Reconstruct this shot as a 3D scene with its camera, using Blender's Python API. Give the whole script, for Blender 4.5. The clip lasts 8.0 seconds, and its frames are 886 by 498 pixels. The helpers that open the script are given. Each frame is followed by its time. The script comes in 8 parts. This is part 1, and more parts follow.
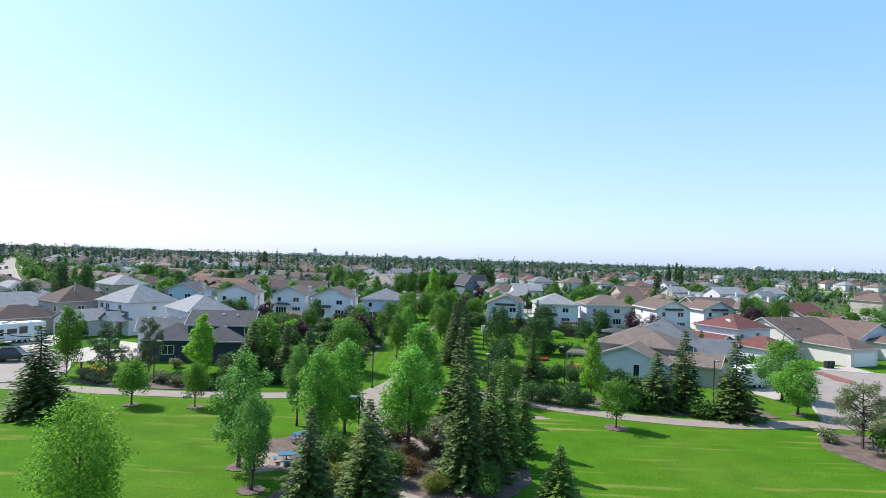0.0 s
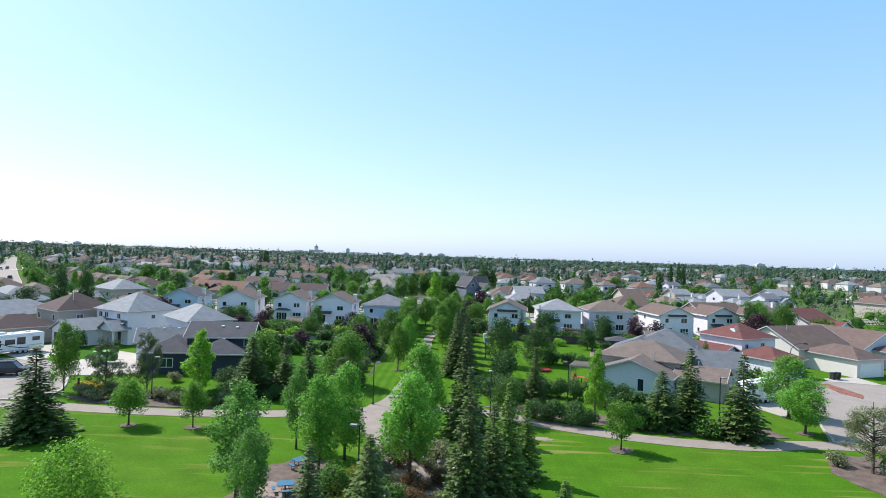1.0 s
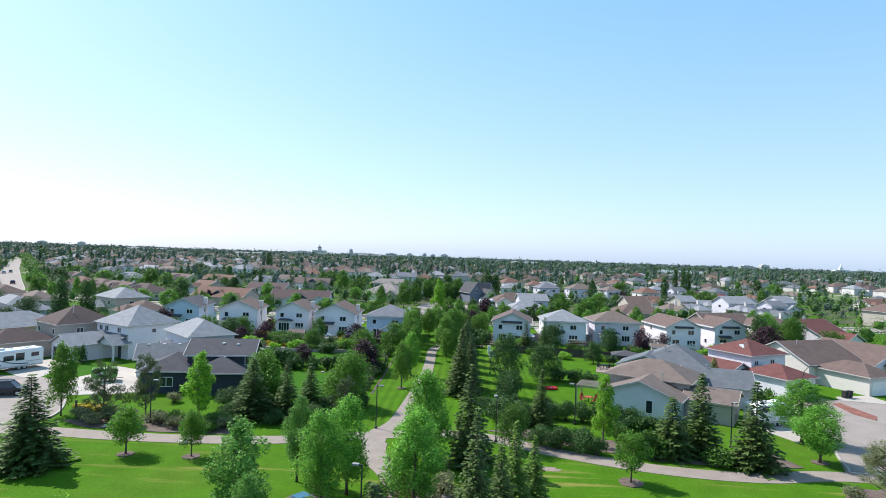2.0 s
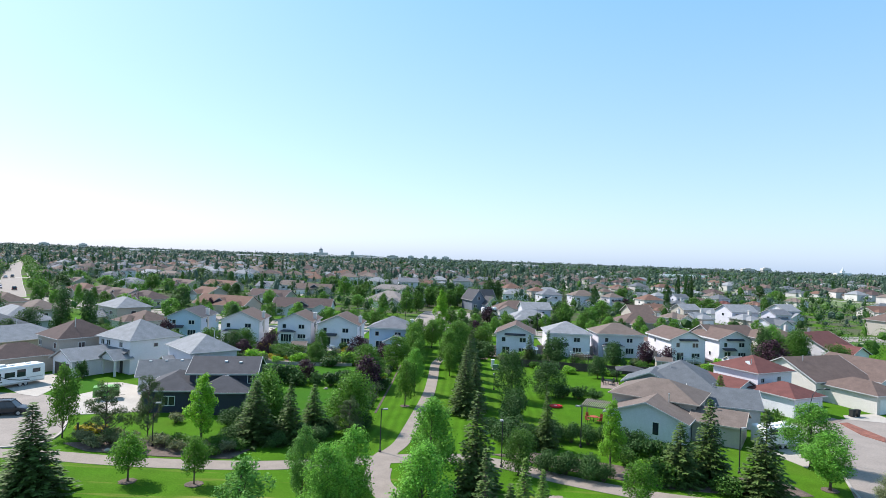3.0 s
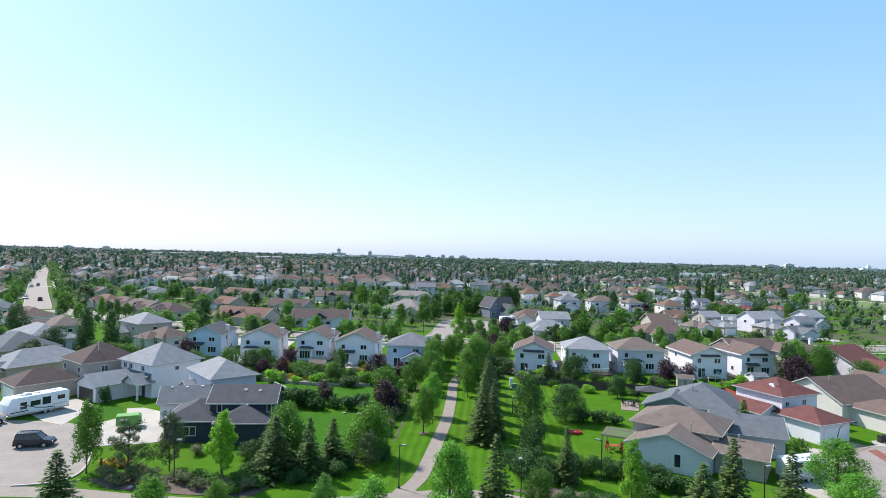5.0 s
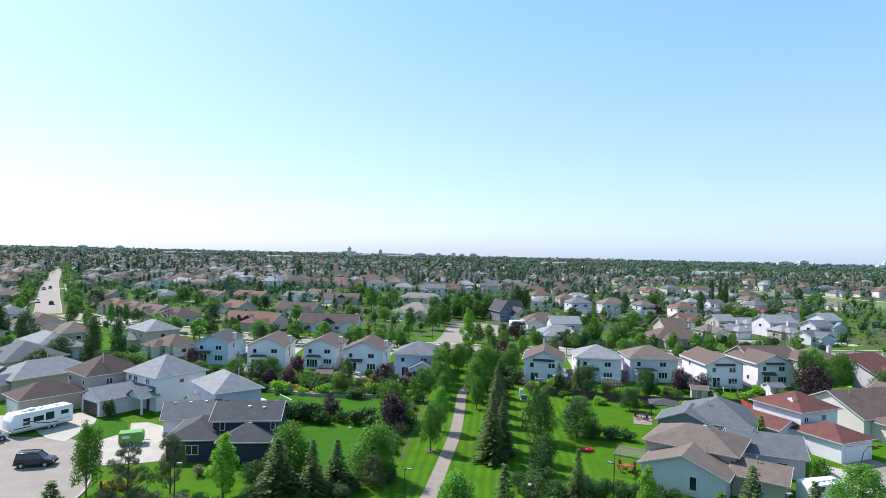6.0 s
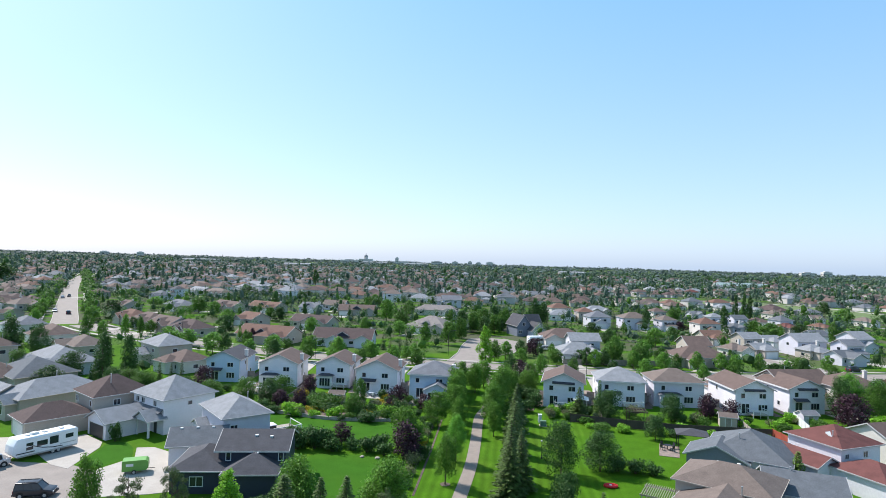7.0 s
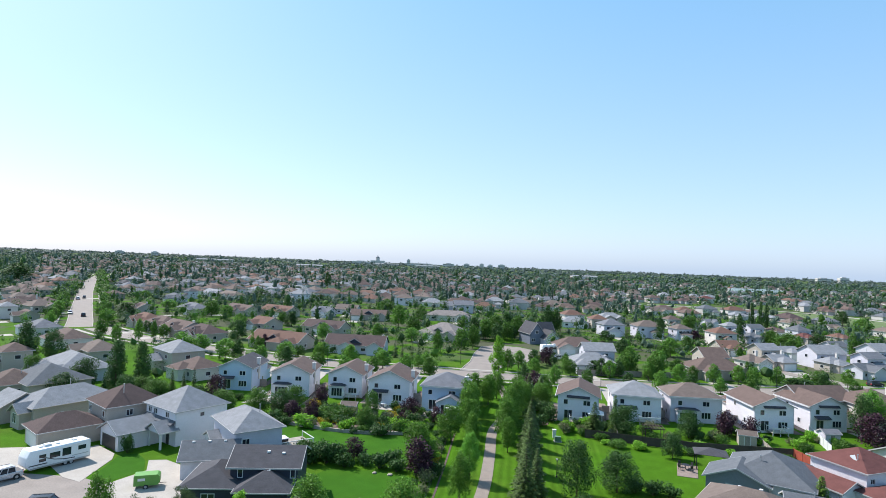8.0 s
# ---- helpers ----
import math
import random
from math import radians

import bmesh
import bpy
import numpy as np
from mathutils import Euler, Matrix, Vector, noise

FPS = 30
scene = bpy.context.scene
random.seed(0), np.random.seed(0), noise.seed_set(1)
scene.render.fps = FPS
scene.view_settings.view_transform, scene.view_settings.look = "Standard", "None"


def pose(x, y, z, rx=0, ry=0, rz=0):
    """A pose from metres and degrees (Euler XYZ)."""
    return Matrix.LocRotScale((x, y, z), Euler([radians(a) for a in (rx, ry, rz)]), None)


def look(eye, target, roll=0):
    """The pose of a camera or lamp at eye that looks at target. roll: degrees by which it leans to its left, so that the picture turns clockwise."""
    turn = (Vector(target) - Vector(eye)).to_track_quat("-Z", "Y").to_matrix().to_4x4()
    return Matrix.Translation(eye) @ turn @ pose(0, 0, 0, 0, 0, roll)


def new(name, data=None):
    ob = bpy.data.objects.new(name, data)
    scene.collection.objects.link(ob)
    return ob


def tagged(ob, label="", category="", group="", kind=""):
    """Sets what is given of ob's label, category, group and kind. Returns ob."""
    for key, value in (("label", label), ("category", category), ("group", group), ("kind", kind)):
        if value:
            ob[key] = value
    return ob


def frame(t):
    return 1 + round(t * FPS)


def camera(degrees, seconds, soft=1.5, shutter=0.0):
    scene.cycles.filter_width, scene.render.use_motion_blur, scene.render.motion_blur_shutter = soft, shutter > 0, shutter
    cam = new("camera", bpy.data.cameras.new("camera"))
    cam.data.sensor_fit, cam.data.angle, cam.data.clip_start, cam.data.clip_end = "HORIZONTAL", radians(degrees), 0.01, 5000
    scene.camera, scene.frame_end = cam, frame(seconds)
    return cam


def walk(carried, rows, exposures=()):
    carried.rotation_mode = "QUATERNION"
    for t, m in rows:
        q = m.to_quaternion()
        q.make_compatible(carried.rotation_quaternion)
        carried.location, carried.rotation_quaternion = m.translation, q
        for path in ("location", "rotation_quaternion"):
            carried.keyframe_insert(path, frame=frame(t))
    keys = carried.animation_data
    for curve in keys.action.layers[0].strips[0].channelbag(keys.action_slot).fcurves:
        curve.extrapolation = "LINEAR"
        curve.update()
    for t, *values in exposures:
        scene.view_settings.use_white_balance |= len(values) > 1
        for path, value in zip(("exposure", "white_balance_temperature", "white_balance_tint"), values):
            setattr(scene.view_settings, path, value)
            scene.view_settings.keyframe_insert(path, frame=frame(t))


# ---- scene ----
cam = camera(73.6, 8.0, soft=0.6)
PATH = [
    (0, (0.823, -0.771, 15.307), (0.75, 1.227, 15.339), 1.9),
    (0.5, (0.779, -0.43, 16.344), (0.707, 1.569, 16.368), 1.8),
    (1, (0.668, 0.222, 17.37), (0.591, 2.22, 17.391), 1.9),
    (1.5, (0.564, 1.009, 18.541), (0.479, 3.007, 18.561), 1.9),
    (3, (-0.179, 2.228, 21.897), (-0.271, 4.226, 21.925), 2.1),
    (3.5, (-0.386, 2.151, 22.982), (-0.487, 4.148, 23.011), 2.0),
    (4, (-0.416, 2.13, 23.866), (-0.538, 4.126, 23.897), 1.8),
    (5.5, (-0.069, 3.222, 27.179), (-0.233, 5.215, 27.193), 1.4),
    (6, (0.061, 4.629, 28.239), (-0.124, 6.621, 28.251), 1.3),
    (6.5, (-0.08, 6.676, 29.276), (-0.292, 8.665, 29.297), 1.4),
    (7, (-0.39, 8.396, 30.342), (-0.631, 10.381, 30.379), 1.7),
    (7.5, (-0.67, 9.195, 31.411), (-0.936, 11.177, 31.454), 2.1),
    (8, (-1.125, 9.481, 32.219), (-1.405, 11.461, 32.261), 2.2),
]
walk(cam, [(t, look(eye, target, roll)) for t, eye, target, roll in PATH], exposures=[(0, 0.5), (6.0, 0.48), (7.0, 0.44), (8.0, 0.4)])

# ---- light ----
SUN_AZ, SUN_EL = radians(151.0), radians(47.0)      # azimuth counted from +x, towards +y
sun_dir = Vector((math.cos(SUN_EL) * math.cos(SUN_AZ), math.cos(SUN_EL) * math.sin(SUN_AZ), math.sin(SUN_EL)))
world = bpy.data.worlds.new("world")
scene.world = world
world.use_nodes = True
wn = world.node_tree
sky = wn.nodes.new("ShaderNodeTexSky")
sky.sky_type = "NISHITA"
sky.sun_disc = False
sky.sun_elevation = SUN_EL
sky.sun_rotation = math.atan2(sun_dir.x, sun_dir.y)
sky.altitude = 500
sky.air_density, sky.dust_density, sky.ozone_density = 1.0, 1.5, 1.0
blend = wn.nodes.new("ShaderNodeMix")
blend.data_type = "RGBA"
coord = wn.nodes.new("ShaderNodeTexCoord")
height = wn.nodes.new("ShaderNodeSeparateXYZ")
wn.links.new(coord.outputs["Generated"], height.inputs[0])
thin = wn.nodes.new("ShaderNodeMapRange")          # the haze thins out towards the zenith
thin.inputs["From Min"].default_value, thin.inputs["From Max"].default_value = 0.0, 0.75
thin.inputs["To Min"].default_value, thin.inputs["To Max"].default_value = 0.58, 0.36
wn.links.new(height.outputs["Z"], thin.inputs["Value"])
wn.links.new(thin.outputs[0], blend.inputs[0])
tint = wn.nodes.new("ShaderNodeMix")               # thin even summer haze, pale low down and clear blue above
tint.data_type = "RGBA"
tint.inputs[6].default_value, tint.inputs[7].default_value = (2.75, 3.95, 6.0, 1), (1.3, 3.65, 6.0, 1)
rise = wn.nodes.new("ShaderNodeMapRange")
rise.inputs["From Min"].default_value, rise.inputs["From Max"].default_value = 0.04, 0.42
wn.links.new(height.outputs["Z"], rise.inputs["Value"])
wn.links.new(rise.outputs[0], tint.inputs[0])
wn.links.new(tint.outputs[2], blend.inputs[7])
wn.links.new(sky.outputs[0], blend.inputs[6])
wn.links.new(blend.outputs[2], wn.nodes["Background"].inputs[0])
wn.nodes["Background"].inputs[1].default_value = 0.15
sun = new("sun", bpy.data.lights.new("sun", "SUN"))
sun.data.energy, sun.data.angle, sun.data.color = 5.0, radians(0.53), (1.0, 0.96, 0.93)
sun.matrix_world = look((0, 0, 0), -sun_dir)

# ---- materials ----


def material(name, base, rough=0.8, metal=0.0, vary=0.25, scale=1.0, bump=0.0, bump_scale=20.0, second=None, stripes=None, per_object=0.0, per_island=0.0, translucent=0.0, spec=0.5, coarse=0.12):
    """A node material: two scales of noise over the base colour, optional second colour, bump, random per object or island."""
    m = bpy.data.materials.new(name)
    m.use_nodes = True
    nt = m.node_tree
    bsdf = nt.nodes["Principled BSDF"]
    bsdf.inputs["Roughness"].default_value = rough
    bsdf.inputs["Metallic"].default_value = metal
    bsdf.inputs["Specular IOR Level"].default_value = spec
    coord = nt.nodes.new("ShaderNodeNewGeometry")
    pos = coord.outputs["Position"]

    def noise_at(sc, detail=4.0):
        n = nt.nodes.new("ShaderNodeTexNoise")
        n.inputs["Scale"].default_value = sc
        n.inputs["Detail"].default_value = detail
        nt.links.new(pos, n.inputs["Vector"])
        return n.outputs["Fac"]

    def ramp(fac, lo, hi, a=0.3, b=0.7):
        r = nt.nodes.new("ShaderNodeMapRange")
        r.inputs["From Min"].default_value, r.inputs["From Max"].default_value = a, b
        r.inputs["To Min"].default_value, r.inputs["To Max"].default_value = lo, hi
        nt.links.new(fac, r.inputs["Value"])
        return r.outputs["Result"]

    def mul(a, b):
        n = nt.nodes.new("ShaderNodeMath")
        n.operation = "MULTIPLY"
        nt.links.new(a, n.inputs[0])
        nt.links.new(b, n.inputs[1])
        return n.outputs[0]

    fac = mul(ramp(noise_at(scale * 6.0), 1 - vary, 1 + vary), ramp(noise_at(scale * coarse * 4), 1 - vary * 0.8, 1 + vary * 0.8))
    if per_object:
        info = nt.nodes.new("ShaderNodeObjectInfo")
        fac = mul(fac, ramp(info.outputs["Random"], 1 - per_object, 1 + per_object, 0, 1))
    if per_island:
        fac = mul(fac, ramp(coord.outputs["Random Per Island"], 1 - per_island, 1 + per_island, 0, 1))
    col = nt.nodes.new("ShaderNodeRGB")
    col.outputs[0].default_value = (*base, 1)
    out = col.outputs[0]
    if second:
        mix = nt.nodes.new("ShaderNodeMix")
        mix.data_type = "RGBA"
        mix.inputs[6].default_value = (*base, 1)
        mix.inputs[7].default_value = (*second[0], 1)
        nt.links.new(ramp(noise_at(second[1], 5.0), 0, 1, second[2], second[3]), mix.inputs[0])
        out = mix.outputs[2]
    sc = nt.nodes.new("ShaderNodeVectorMath")
    sc.operation = "SCALE"
    nt.links.new(out, sc.inputs[0])
    nt.links.new(fac, sc.inputs["Scale"])
    out = sc.outputs[0]
    nt.links.new(out, bsdf.inputs["Base Color"])
    if bump or stripes:
        b = nt.nodes.new("ShaderNodeBump")
        b.inputs["Strength"].default_value = 1.0
        b.inputs["Distance"].default_value = bump or 0.02
        h = noise_at(bump_scale, 3.0)
        if stripes:
            w = nt.nodes.new("ShaderNodeTexWave")
            w.wave_type, w.bands_direction, w.wave_profile = "BANDS", "Z", "SAW"
            w.inputs["Scale"].default_value = stripes
            w.inputs["Distortion"].default_value = 0.3
            nt.links.new(pos, w.inputs["Vector"])
            add = nt.nodes.new("ShaderNodeMath")
            add.operation = "ADD"
            nt.links.new(h, add.inputs[0])
            nt.links.new(w.outputs["Fac"], add.inputs[1])
            h = add.outputs[0]
        nt.links.new(h, b.inputs["Height"])
        nt.links.new(b.outputs[0], bsdf.inputs["Normal"])
    if translucent:
        tr = nt.nodes.new("ShaderNodeBsdfTranslucent")
        nt.links.new(out, tr.inputs["Color"])
        mx = nt.nodes.new("ShaderNodeMixShader")
        mx.inputs[0].default_value = translucent
        nt.links.new(bsdf.outputs[0], mx.inputs[1])
        nt.links.new(tr.outputs[0], mx.inputs[2])
        nt.links.new(mx.outputs[0], nt.nodes["Material Output"].inputs["Surface"])
    return m


def leafy(name, base, vary=0.4, trans=0.35):
    return material(name, base, rough=0.65, vary=0.15, scale=0.4, per_object=0.12, per_island=vary, translucent=trans, spec=0.25)


GRASS = material("grass", (0.054, 0.136, 0.007), 0.95, vary=0.16, scale=0.8, bump=0.06, bump_scale=9, second=((0.068, 0.138, 0.011), 0.07, 0.48, 0.66), spec=0.05)
GARDEN_LAWN = material("garden_lawn", (0.036, 0.112, 0.009), 0.95, vary=0.12, scale=0.8, bump=0.05, bump_scale=9, second=((0.045, 0.122, 0.009), 0.09, 0.45, 0.65), spec=0.05)
ASPHALT_PATH = material("path_asphalt", (0.24, 0.197, 0.165), 0.9, vary=0.12, scale=1.5, bump=0.01, bump_scale=40)
ROAD = material("road_surface", (0.245, 0.207, 0.18), 0.9, vary=0.12, scale=0.8, bump=0.01, bump_scale=40)
CONCRETE = material("concrete", (0.365, 0.328, 0.288), 0.85, vary=0.1, scale=1.0, bump=0.008, bump_scale=30)
MULCH = material("mulch", (0.115, 0.082, 0.066), 0.95, vary=0.4, scale=2.5, bump=0.06, bump_scale=12)
RED_MULCH = material("red_mulch", (0.2, 0.075, 0.052), 0.95, vary=0.35, scale=2.5, bump=0.05, bump_scale=12)
GRAVEL = material("gravel", (0.235, 0.18, 0.15), 0.95, vary=0.25, scale=2.0, bump=0.03, bump_scale=25)
WATER_GRASS = material("reeds", (0.10, 0.14, 0.04), 0.95, vary=0.25, scale=0.3)
BARK = material("bark", (0.10, 0.075, 0.055), 0.95, vary=0.35, scale=3, bump=0.03, bump_scale=15)
LEAF_BRIGHT = leafy("leaves_bright", (0.155, 0.35, 0.05), trans=0.5)
LEAF_FRESH = leafy("leaves_fresh", (0.20, 0.40, 0.045), trans=0.5)
LEAF_SILVER = leafy("leaves_silver", (0.15, 0.32, 0.065), trans=0.5)
LEAF_MID = leafy("leaves_mid", (0.075, 0.165, 0.024))
LEAF_GLOBE = leafy("leaves_globe", (0.10, 0.215, 0.025), trans=0.3)
LEAF_ELM = leafy("leaves_elm", (0.105, 0.225, 0.03), trans=0.4)
LEAF_STREET = leafy("leaves_street", (0.125, 0.27, 0.04), trans=0.4)
LEAF_DARK = leafy("leaves_dark", (0.05, 0.112, 0.026), trans=0.25)
LEAF_LIME = leafy("leaves_lime", (0.21, 0.42, 0.04), trans=0.5)
LEAF_YELLOW = leafy("leaves_yellow", (0.42, 0.34, 0.03))
LEAF_PURPLE = leafy("leaves_purple", (0.055, 0.022, 0.035), trans=0.2)
LEAF_YOUNG = leafy("leaves_young", (0.12, 0.27, 0.03), trans=0.45)
# far foliage: distance haze is mixed into these two colours as blue-grey
LEAF_FAR_HAZE = leafy("leaves_far", (0.08, 0.13, 0.083), vary=0.22, trans=0.25)
LEAF_WOOD_HAZE = leafy("leaves_woodland", (0.10, 0.128, 0.118), vary=0.15, trans=0.15)
LEAF_OLIVE = leafy("leaves_olive", (0.17, 0.20, 0.03), trans=0.4)
LEAF_GREY = leafy("leaves_grey", (0.19, 0.21, 0.10))
LEAF_PINE = leafy("needles_pine", (0.085, 0.125, 0.045), trans=0.2)
LEAF_BROWN = leafy("leaves_brown", (0.17, 0.10, 0.04))
NEEDLE = leafy("needles_dark", (0.078, 0.128, 0.028), trans=0.1)
NEEDLE_LIGHT = leafy("needles_light", (0.125, 0.215, 0.035), trans=0.2)
# far needles, blued in the base colour to imitate haze
NEEDLE_HAZE = leafy("needles_blue", (0.068, 0.11, 0.076), trans=0.1)


def shingle(name, base):
    return material(name, base, 0.9, vary=0.16, scale=1.2, bump=0.02, bump_scale=14, stripes=3.2, coarse=0.2, spec=0.3)


def siding(name, base):
    return material(name, base, 0.6, vary=0.05, scale=0.8, stripes=2.6, bump=0.015, bump_scale=4, spec=0.35)


R_GREY = shingle("shingles_grey", (0.152, 0.156, 0.172))
R_LIGHT = shingle("shingles_light_grey", (0.230, 0.234, 0.246))
R_DARK = shingle("shingles_charcoal", (0.068, 0.066, 0.074))
R_BROWN = shingle("shingles_brown", (0.126, 0.087, 0.074))
R_DKBROWN = shingle("shingles_dark_brown", (0.086, 0.058, 0.054))
R_TAN = shingle("shingles_tan", (0.156, 0.120, 0.102))
R_PALE = shingle("shingles_pale_tan", (0.225, 0.195, 0.18))
R_RED = shingle("shingles_red", (0.132, 0.050, 0.044))
R_ORANGE = shingle("shingles_terracotta", (0.155, 0.085, 0.063))
R_SLATE = shingle("shingles_slate", (0.116, 0.124, 0.136))
W_WHITE = siding("siding_white", (0.73, 0.705, 0.745))
W_CREAM = siding("siding_cream", (0.64, 0.595, 0.555))
W_TAN = siding("siding_tan", (0.43, 0.38, 0.33))
W_GREY = siding("siding_grey", (0.60, 0.58, 0.64))
W_BLUE = siding("siding_pale_blue", (0.48, 0.57, 0.70))
W_SLATE = siding("siding_slate_blue", (0.17, 0.19, 0.24))
W_NAVY = siding("siding_navy", (0.045, 0.05, 0.075))
TRIM = material("trim_white", (0.64, 0.64, 0.63), 0.5, vary=0.04)
FASCIA = material("fascia_paint", (0.40, 0.39, 0.385), 0.5, vary=0.08)
TRIM_TAN = material("trim_tan", (0.42, 0.35, 0.29), 0.6, vary=0.05)
GLASS = material("window_glass", (0.02, 0.025, 0.035), 0.06, vary=0.1, spec=0.6)
DOOR_WHITE = material("garage_door_paint", (0.72, 0.71, 0.69), 0.5, vary=0.05)
DOOR_DARK = material("garage_door_dark", (0.05, 0.045, 0.045), 0.5, vary=0.1)
METAL = material("pole_metal", (0.045, 0.045, 0.05), 0.5, metal=0.6, vary=0.1)
STEEL = material("galvanised", (0.45, 0.46, 0.47), 0.45, metal=0.7, vary=0.1)
WOOD = material("fence_wood", (0.07, 0.05, 0.04), 0.85, vary=0.25, scale=2)
WOOD_GREY = material("weathered_wood", (0.30, 0.26, 0.22), 0.85, vary=0.2, scale=2)
WOOD_RED = material("red_stained_wood", (0.30, 0.055, 0.03), 0.8, vary=0.2, scale=2)
RUBBER = material("rubber", (0.02, 0.02, 0.02), 0.85)
PAINT_WHITE = material("vehicle_white", (0.8, 0.8, 0.8), 0.3, vary=0.04)
PAINT_BLACK = material("vehicle_black", (0.02, 0.022, 0.028), 0.25, vary=0.08)
PAINT_GREEN = material("vehicle_green", (0.12, 0.30, 0.05), 0.45, vary=0.08)
PAINT_SILVER = material("vehicle_silver", (0.5, 0.5, 0.52), 0.35, metal=0.4)
PAINT_RED = material("red_plastic", (0.6, 0.02, 0.03), 0.4, vary=0.08)
PAINT_BLUE = material("blue_paint", (0.03, 0.13, 0.22), 0.5, vary=0.1)
PAINT_TEAL = material("green_box_paint", (0.10, 0.17, 0.11), 0.6)
LANTERN = material("lantern_paint", (0.26, 0.26, 0.25), 0.5, vary=0.08)
LAMP_LENS = material("lamp_lens", (0.5, 0.5, 0.49), 0.3)
STONE = material("stone", (0.36, 0.31, 0.27), 0.9, vary=0.25, scale=2, bump=0.03, bump_scale=8)

# ---- mesh helpers ----


class Geo:
    """Vertices and faces that grow by boxes, prisms and tubes."""

    def __init__(self):
        self.v, self.f = [], []

    def add(self, verts, faces):
        n = len(self.v)
        self.v += [tuple(p) for p in verts]
        self.f += [tuple(i + n for i in f) for f in faces]
        return self

    def box(self, x0, y0, z0, x1, y1, z1):
        return self.add([(x0, y0, z0), (x1, y0, z0), (x1, y1, z0), (x0, y1, z0), (x0, y0, z1), (x1, y0, z1), (x1, y1, z1), (x0, y1, z1)],
                        [(3, 2, 1, 0), (4, 5, 6, 7), (0, 1, 5, 4), (1, 2, 6, 5), (2, 3, 7, 6), (3, 0, 4, 7)])

    def prism(self, outline, axis, a, b):
        """A closed outline of (u, w) pairs drawn out from a to b along axis x, y or z."""
        n = len(outline)
        put = {"x": lambda u, w, k: (k, u, w), "y": lambda u, w, k: (u, k, w), "z": lambda u, w, k: (u, w, k)}[axis]
        vs = [put(u, w, a) for u, w in outline] + [put(u, w, b) for u, w in outline]
        fs = [tuple(range(n))[::-1], tuple(range(n, 2 * n))] + [(i, (i + 1) % n, n + (i + 1) % n, n + i) for i in range(n)]
        return self.add(vs, fs)

    def tube(self, points, radii, sides=6):
        """A tapered round tube through points."""
        rings = []
        for i, p in enumerate(points):
            p = Vector(p)
            q = Vector(points[min(i + 1, len(points) - 1)]) - Vector(points[max(i - 1, 0)])
            q = q.normalized() if q.length > 1e-6 else Vector((0, 0, 1))
            a = q.orthogonal().normalized()
            b = q.cross(a)
            rings.append([p + radii[i] * (a * math.cos(2 * math.pi * k / sides) + b * math.sin(2 * math.pi * k / sides)) for k in range(sides)])
        vs = [p for r in rings for p in r]
        fs = [(i * sides + k, i * sides + (k + 1) % sides, (i + 1) * sides + (k + 1) % sides, (i + 1) * sides + k) for i in range(len(rings) - 1) for k in range(sides)]
        fs += [tuple(range(sides))[::-1], tuple(range((len(rings) - 1) * sides, len(rings) * sides))]
        return self.add(vs, fs)

    def mesh(self, name, mat, smooth=False):
        me = bpy.data.meshes.new(name)
        me.from_pydata(self.v, [], self.f)
        me.materials.append(mat)
        bm = bmesh.new()
        bm.from_mesh(me)
        bmesh.ops.recalc_face_normals(bm, faces=bm.faces)
        bm.to_mesh(me)
        bm.free()
        if smooth:
            me.polygons.foreach_set("use_smooth", [True] * len(me.polygons))
        return me


def part(name, geo, mat, parent, label="", smooth=False):
    me = geo.mesh(name, mat, smooth) if isinstance(geo, Geo) else geo
    ob = new(name, me)
    ob.parent = parent
    return tagged(ob, label)


def thing(name, m, label, category, group="", kind=""):
    ob = new(name)
    ob.matrix_basis = m
    return tagged(ob, label, category, group, kind)


def structure(name, geo, mat, label="", category="", smooth=False):
    ob = new(name, geo.mesh(name, mat, smooth))
    return tagged(ob, label, category, "", "structure")


def ribbon(geo, line, width, z0, z1):
    """A strip of the given width along a line of (x, y), from z0 up to z1, as one closed solid."""
    pts = [Vector((*p, 0)) for p in line]
    left, right = [], []
    for i, p in enumerate(pts):
        d = (pts[min(i + 1, len(pts) - 1)] - pts[max(i - 1, 0)]).normalized()
        n = Vector((-d.y, d.x, 0))
        w = width[i] if isinstance(width, (list, tuple)) else width
        left.append(p + n * w / 2)
        right.append(p - n * w / 2)
    n = len(pts)
    vs = [(*p.xy, z) for z in (z0, z1) for side in (left, right) for p in side]
    fs = []
    for i in range(n - 1):
        fs += [(2 * n + i, 2 * n + i + 1, 3 * n + i + 1, 3 * n + i), (i, n + i, n + i + 1, i + 1), (i, i + 1, 2 * n + i + 1, 2 * n + i), (n + i, 3 * n + i, 3 * n + i + 1, n + i + 1)]
    fs += [(0, 2 * n, 3 * n, n), (n - 1, 2 * n - 1, 4 * n - 1, 3 * n - 1)]
    return geo.add(vs, fs)


def smooth_line(points, steps=6):
    """A Catmull-Rom line through points."""
    out = []
    p = [points[0], *points, points[-1]]
    for i in range(1, len(p) - 2):
        a, b, c, d = (np.array(q, float) for q in p[i - 1:i + 3])
        for k in range(steps):
            t = k / steps
            out.append(tuple(0.5 * (2 * b + (c - a) * t + (2 * a - 5 * b + 4 * c - d) * t * t + (3 * b - a - 3 * c + d) * t ** 3)))
    return out + [tuple(points[-1])]


def slab(geo, outline, z0, z1):
    return geo.prism(outline, "z", z0, z1)


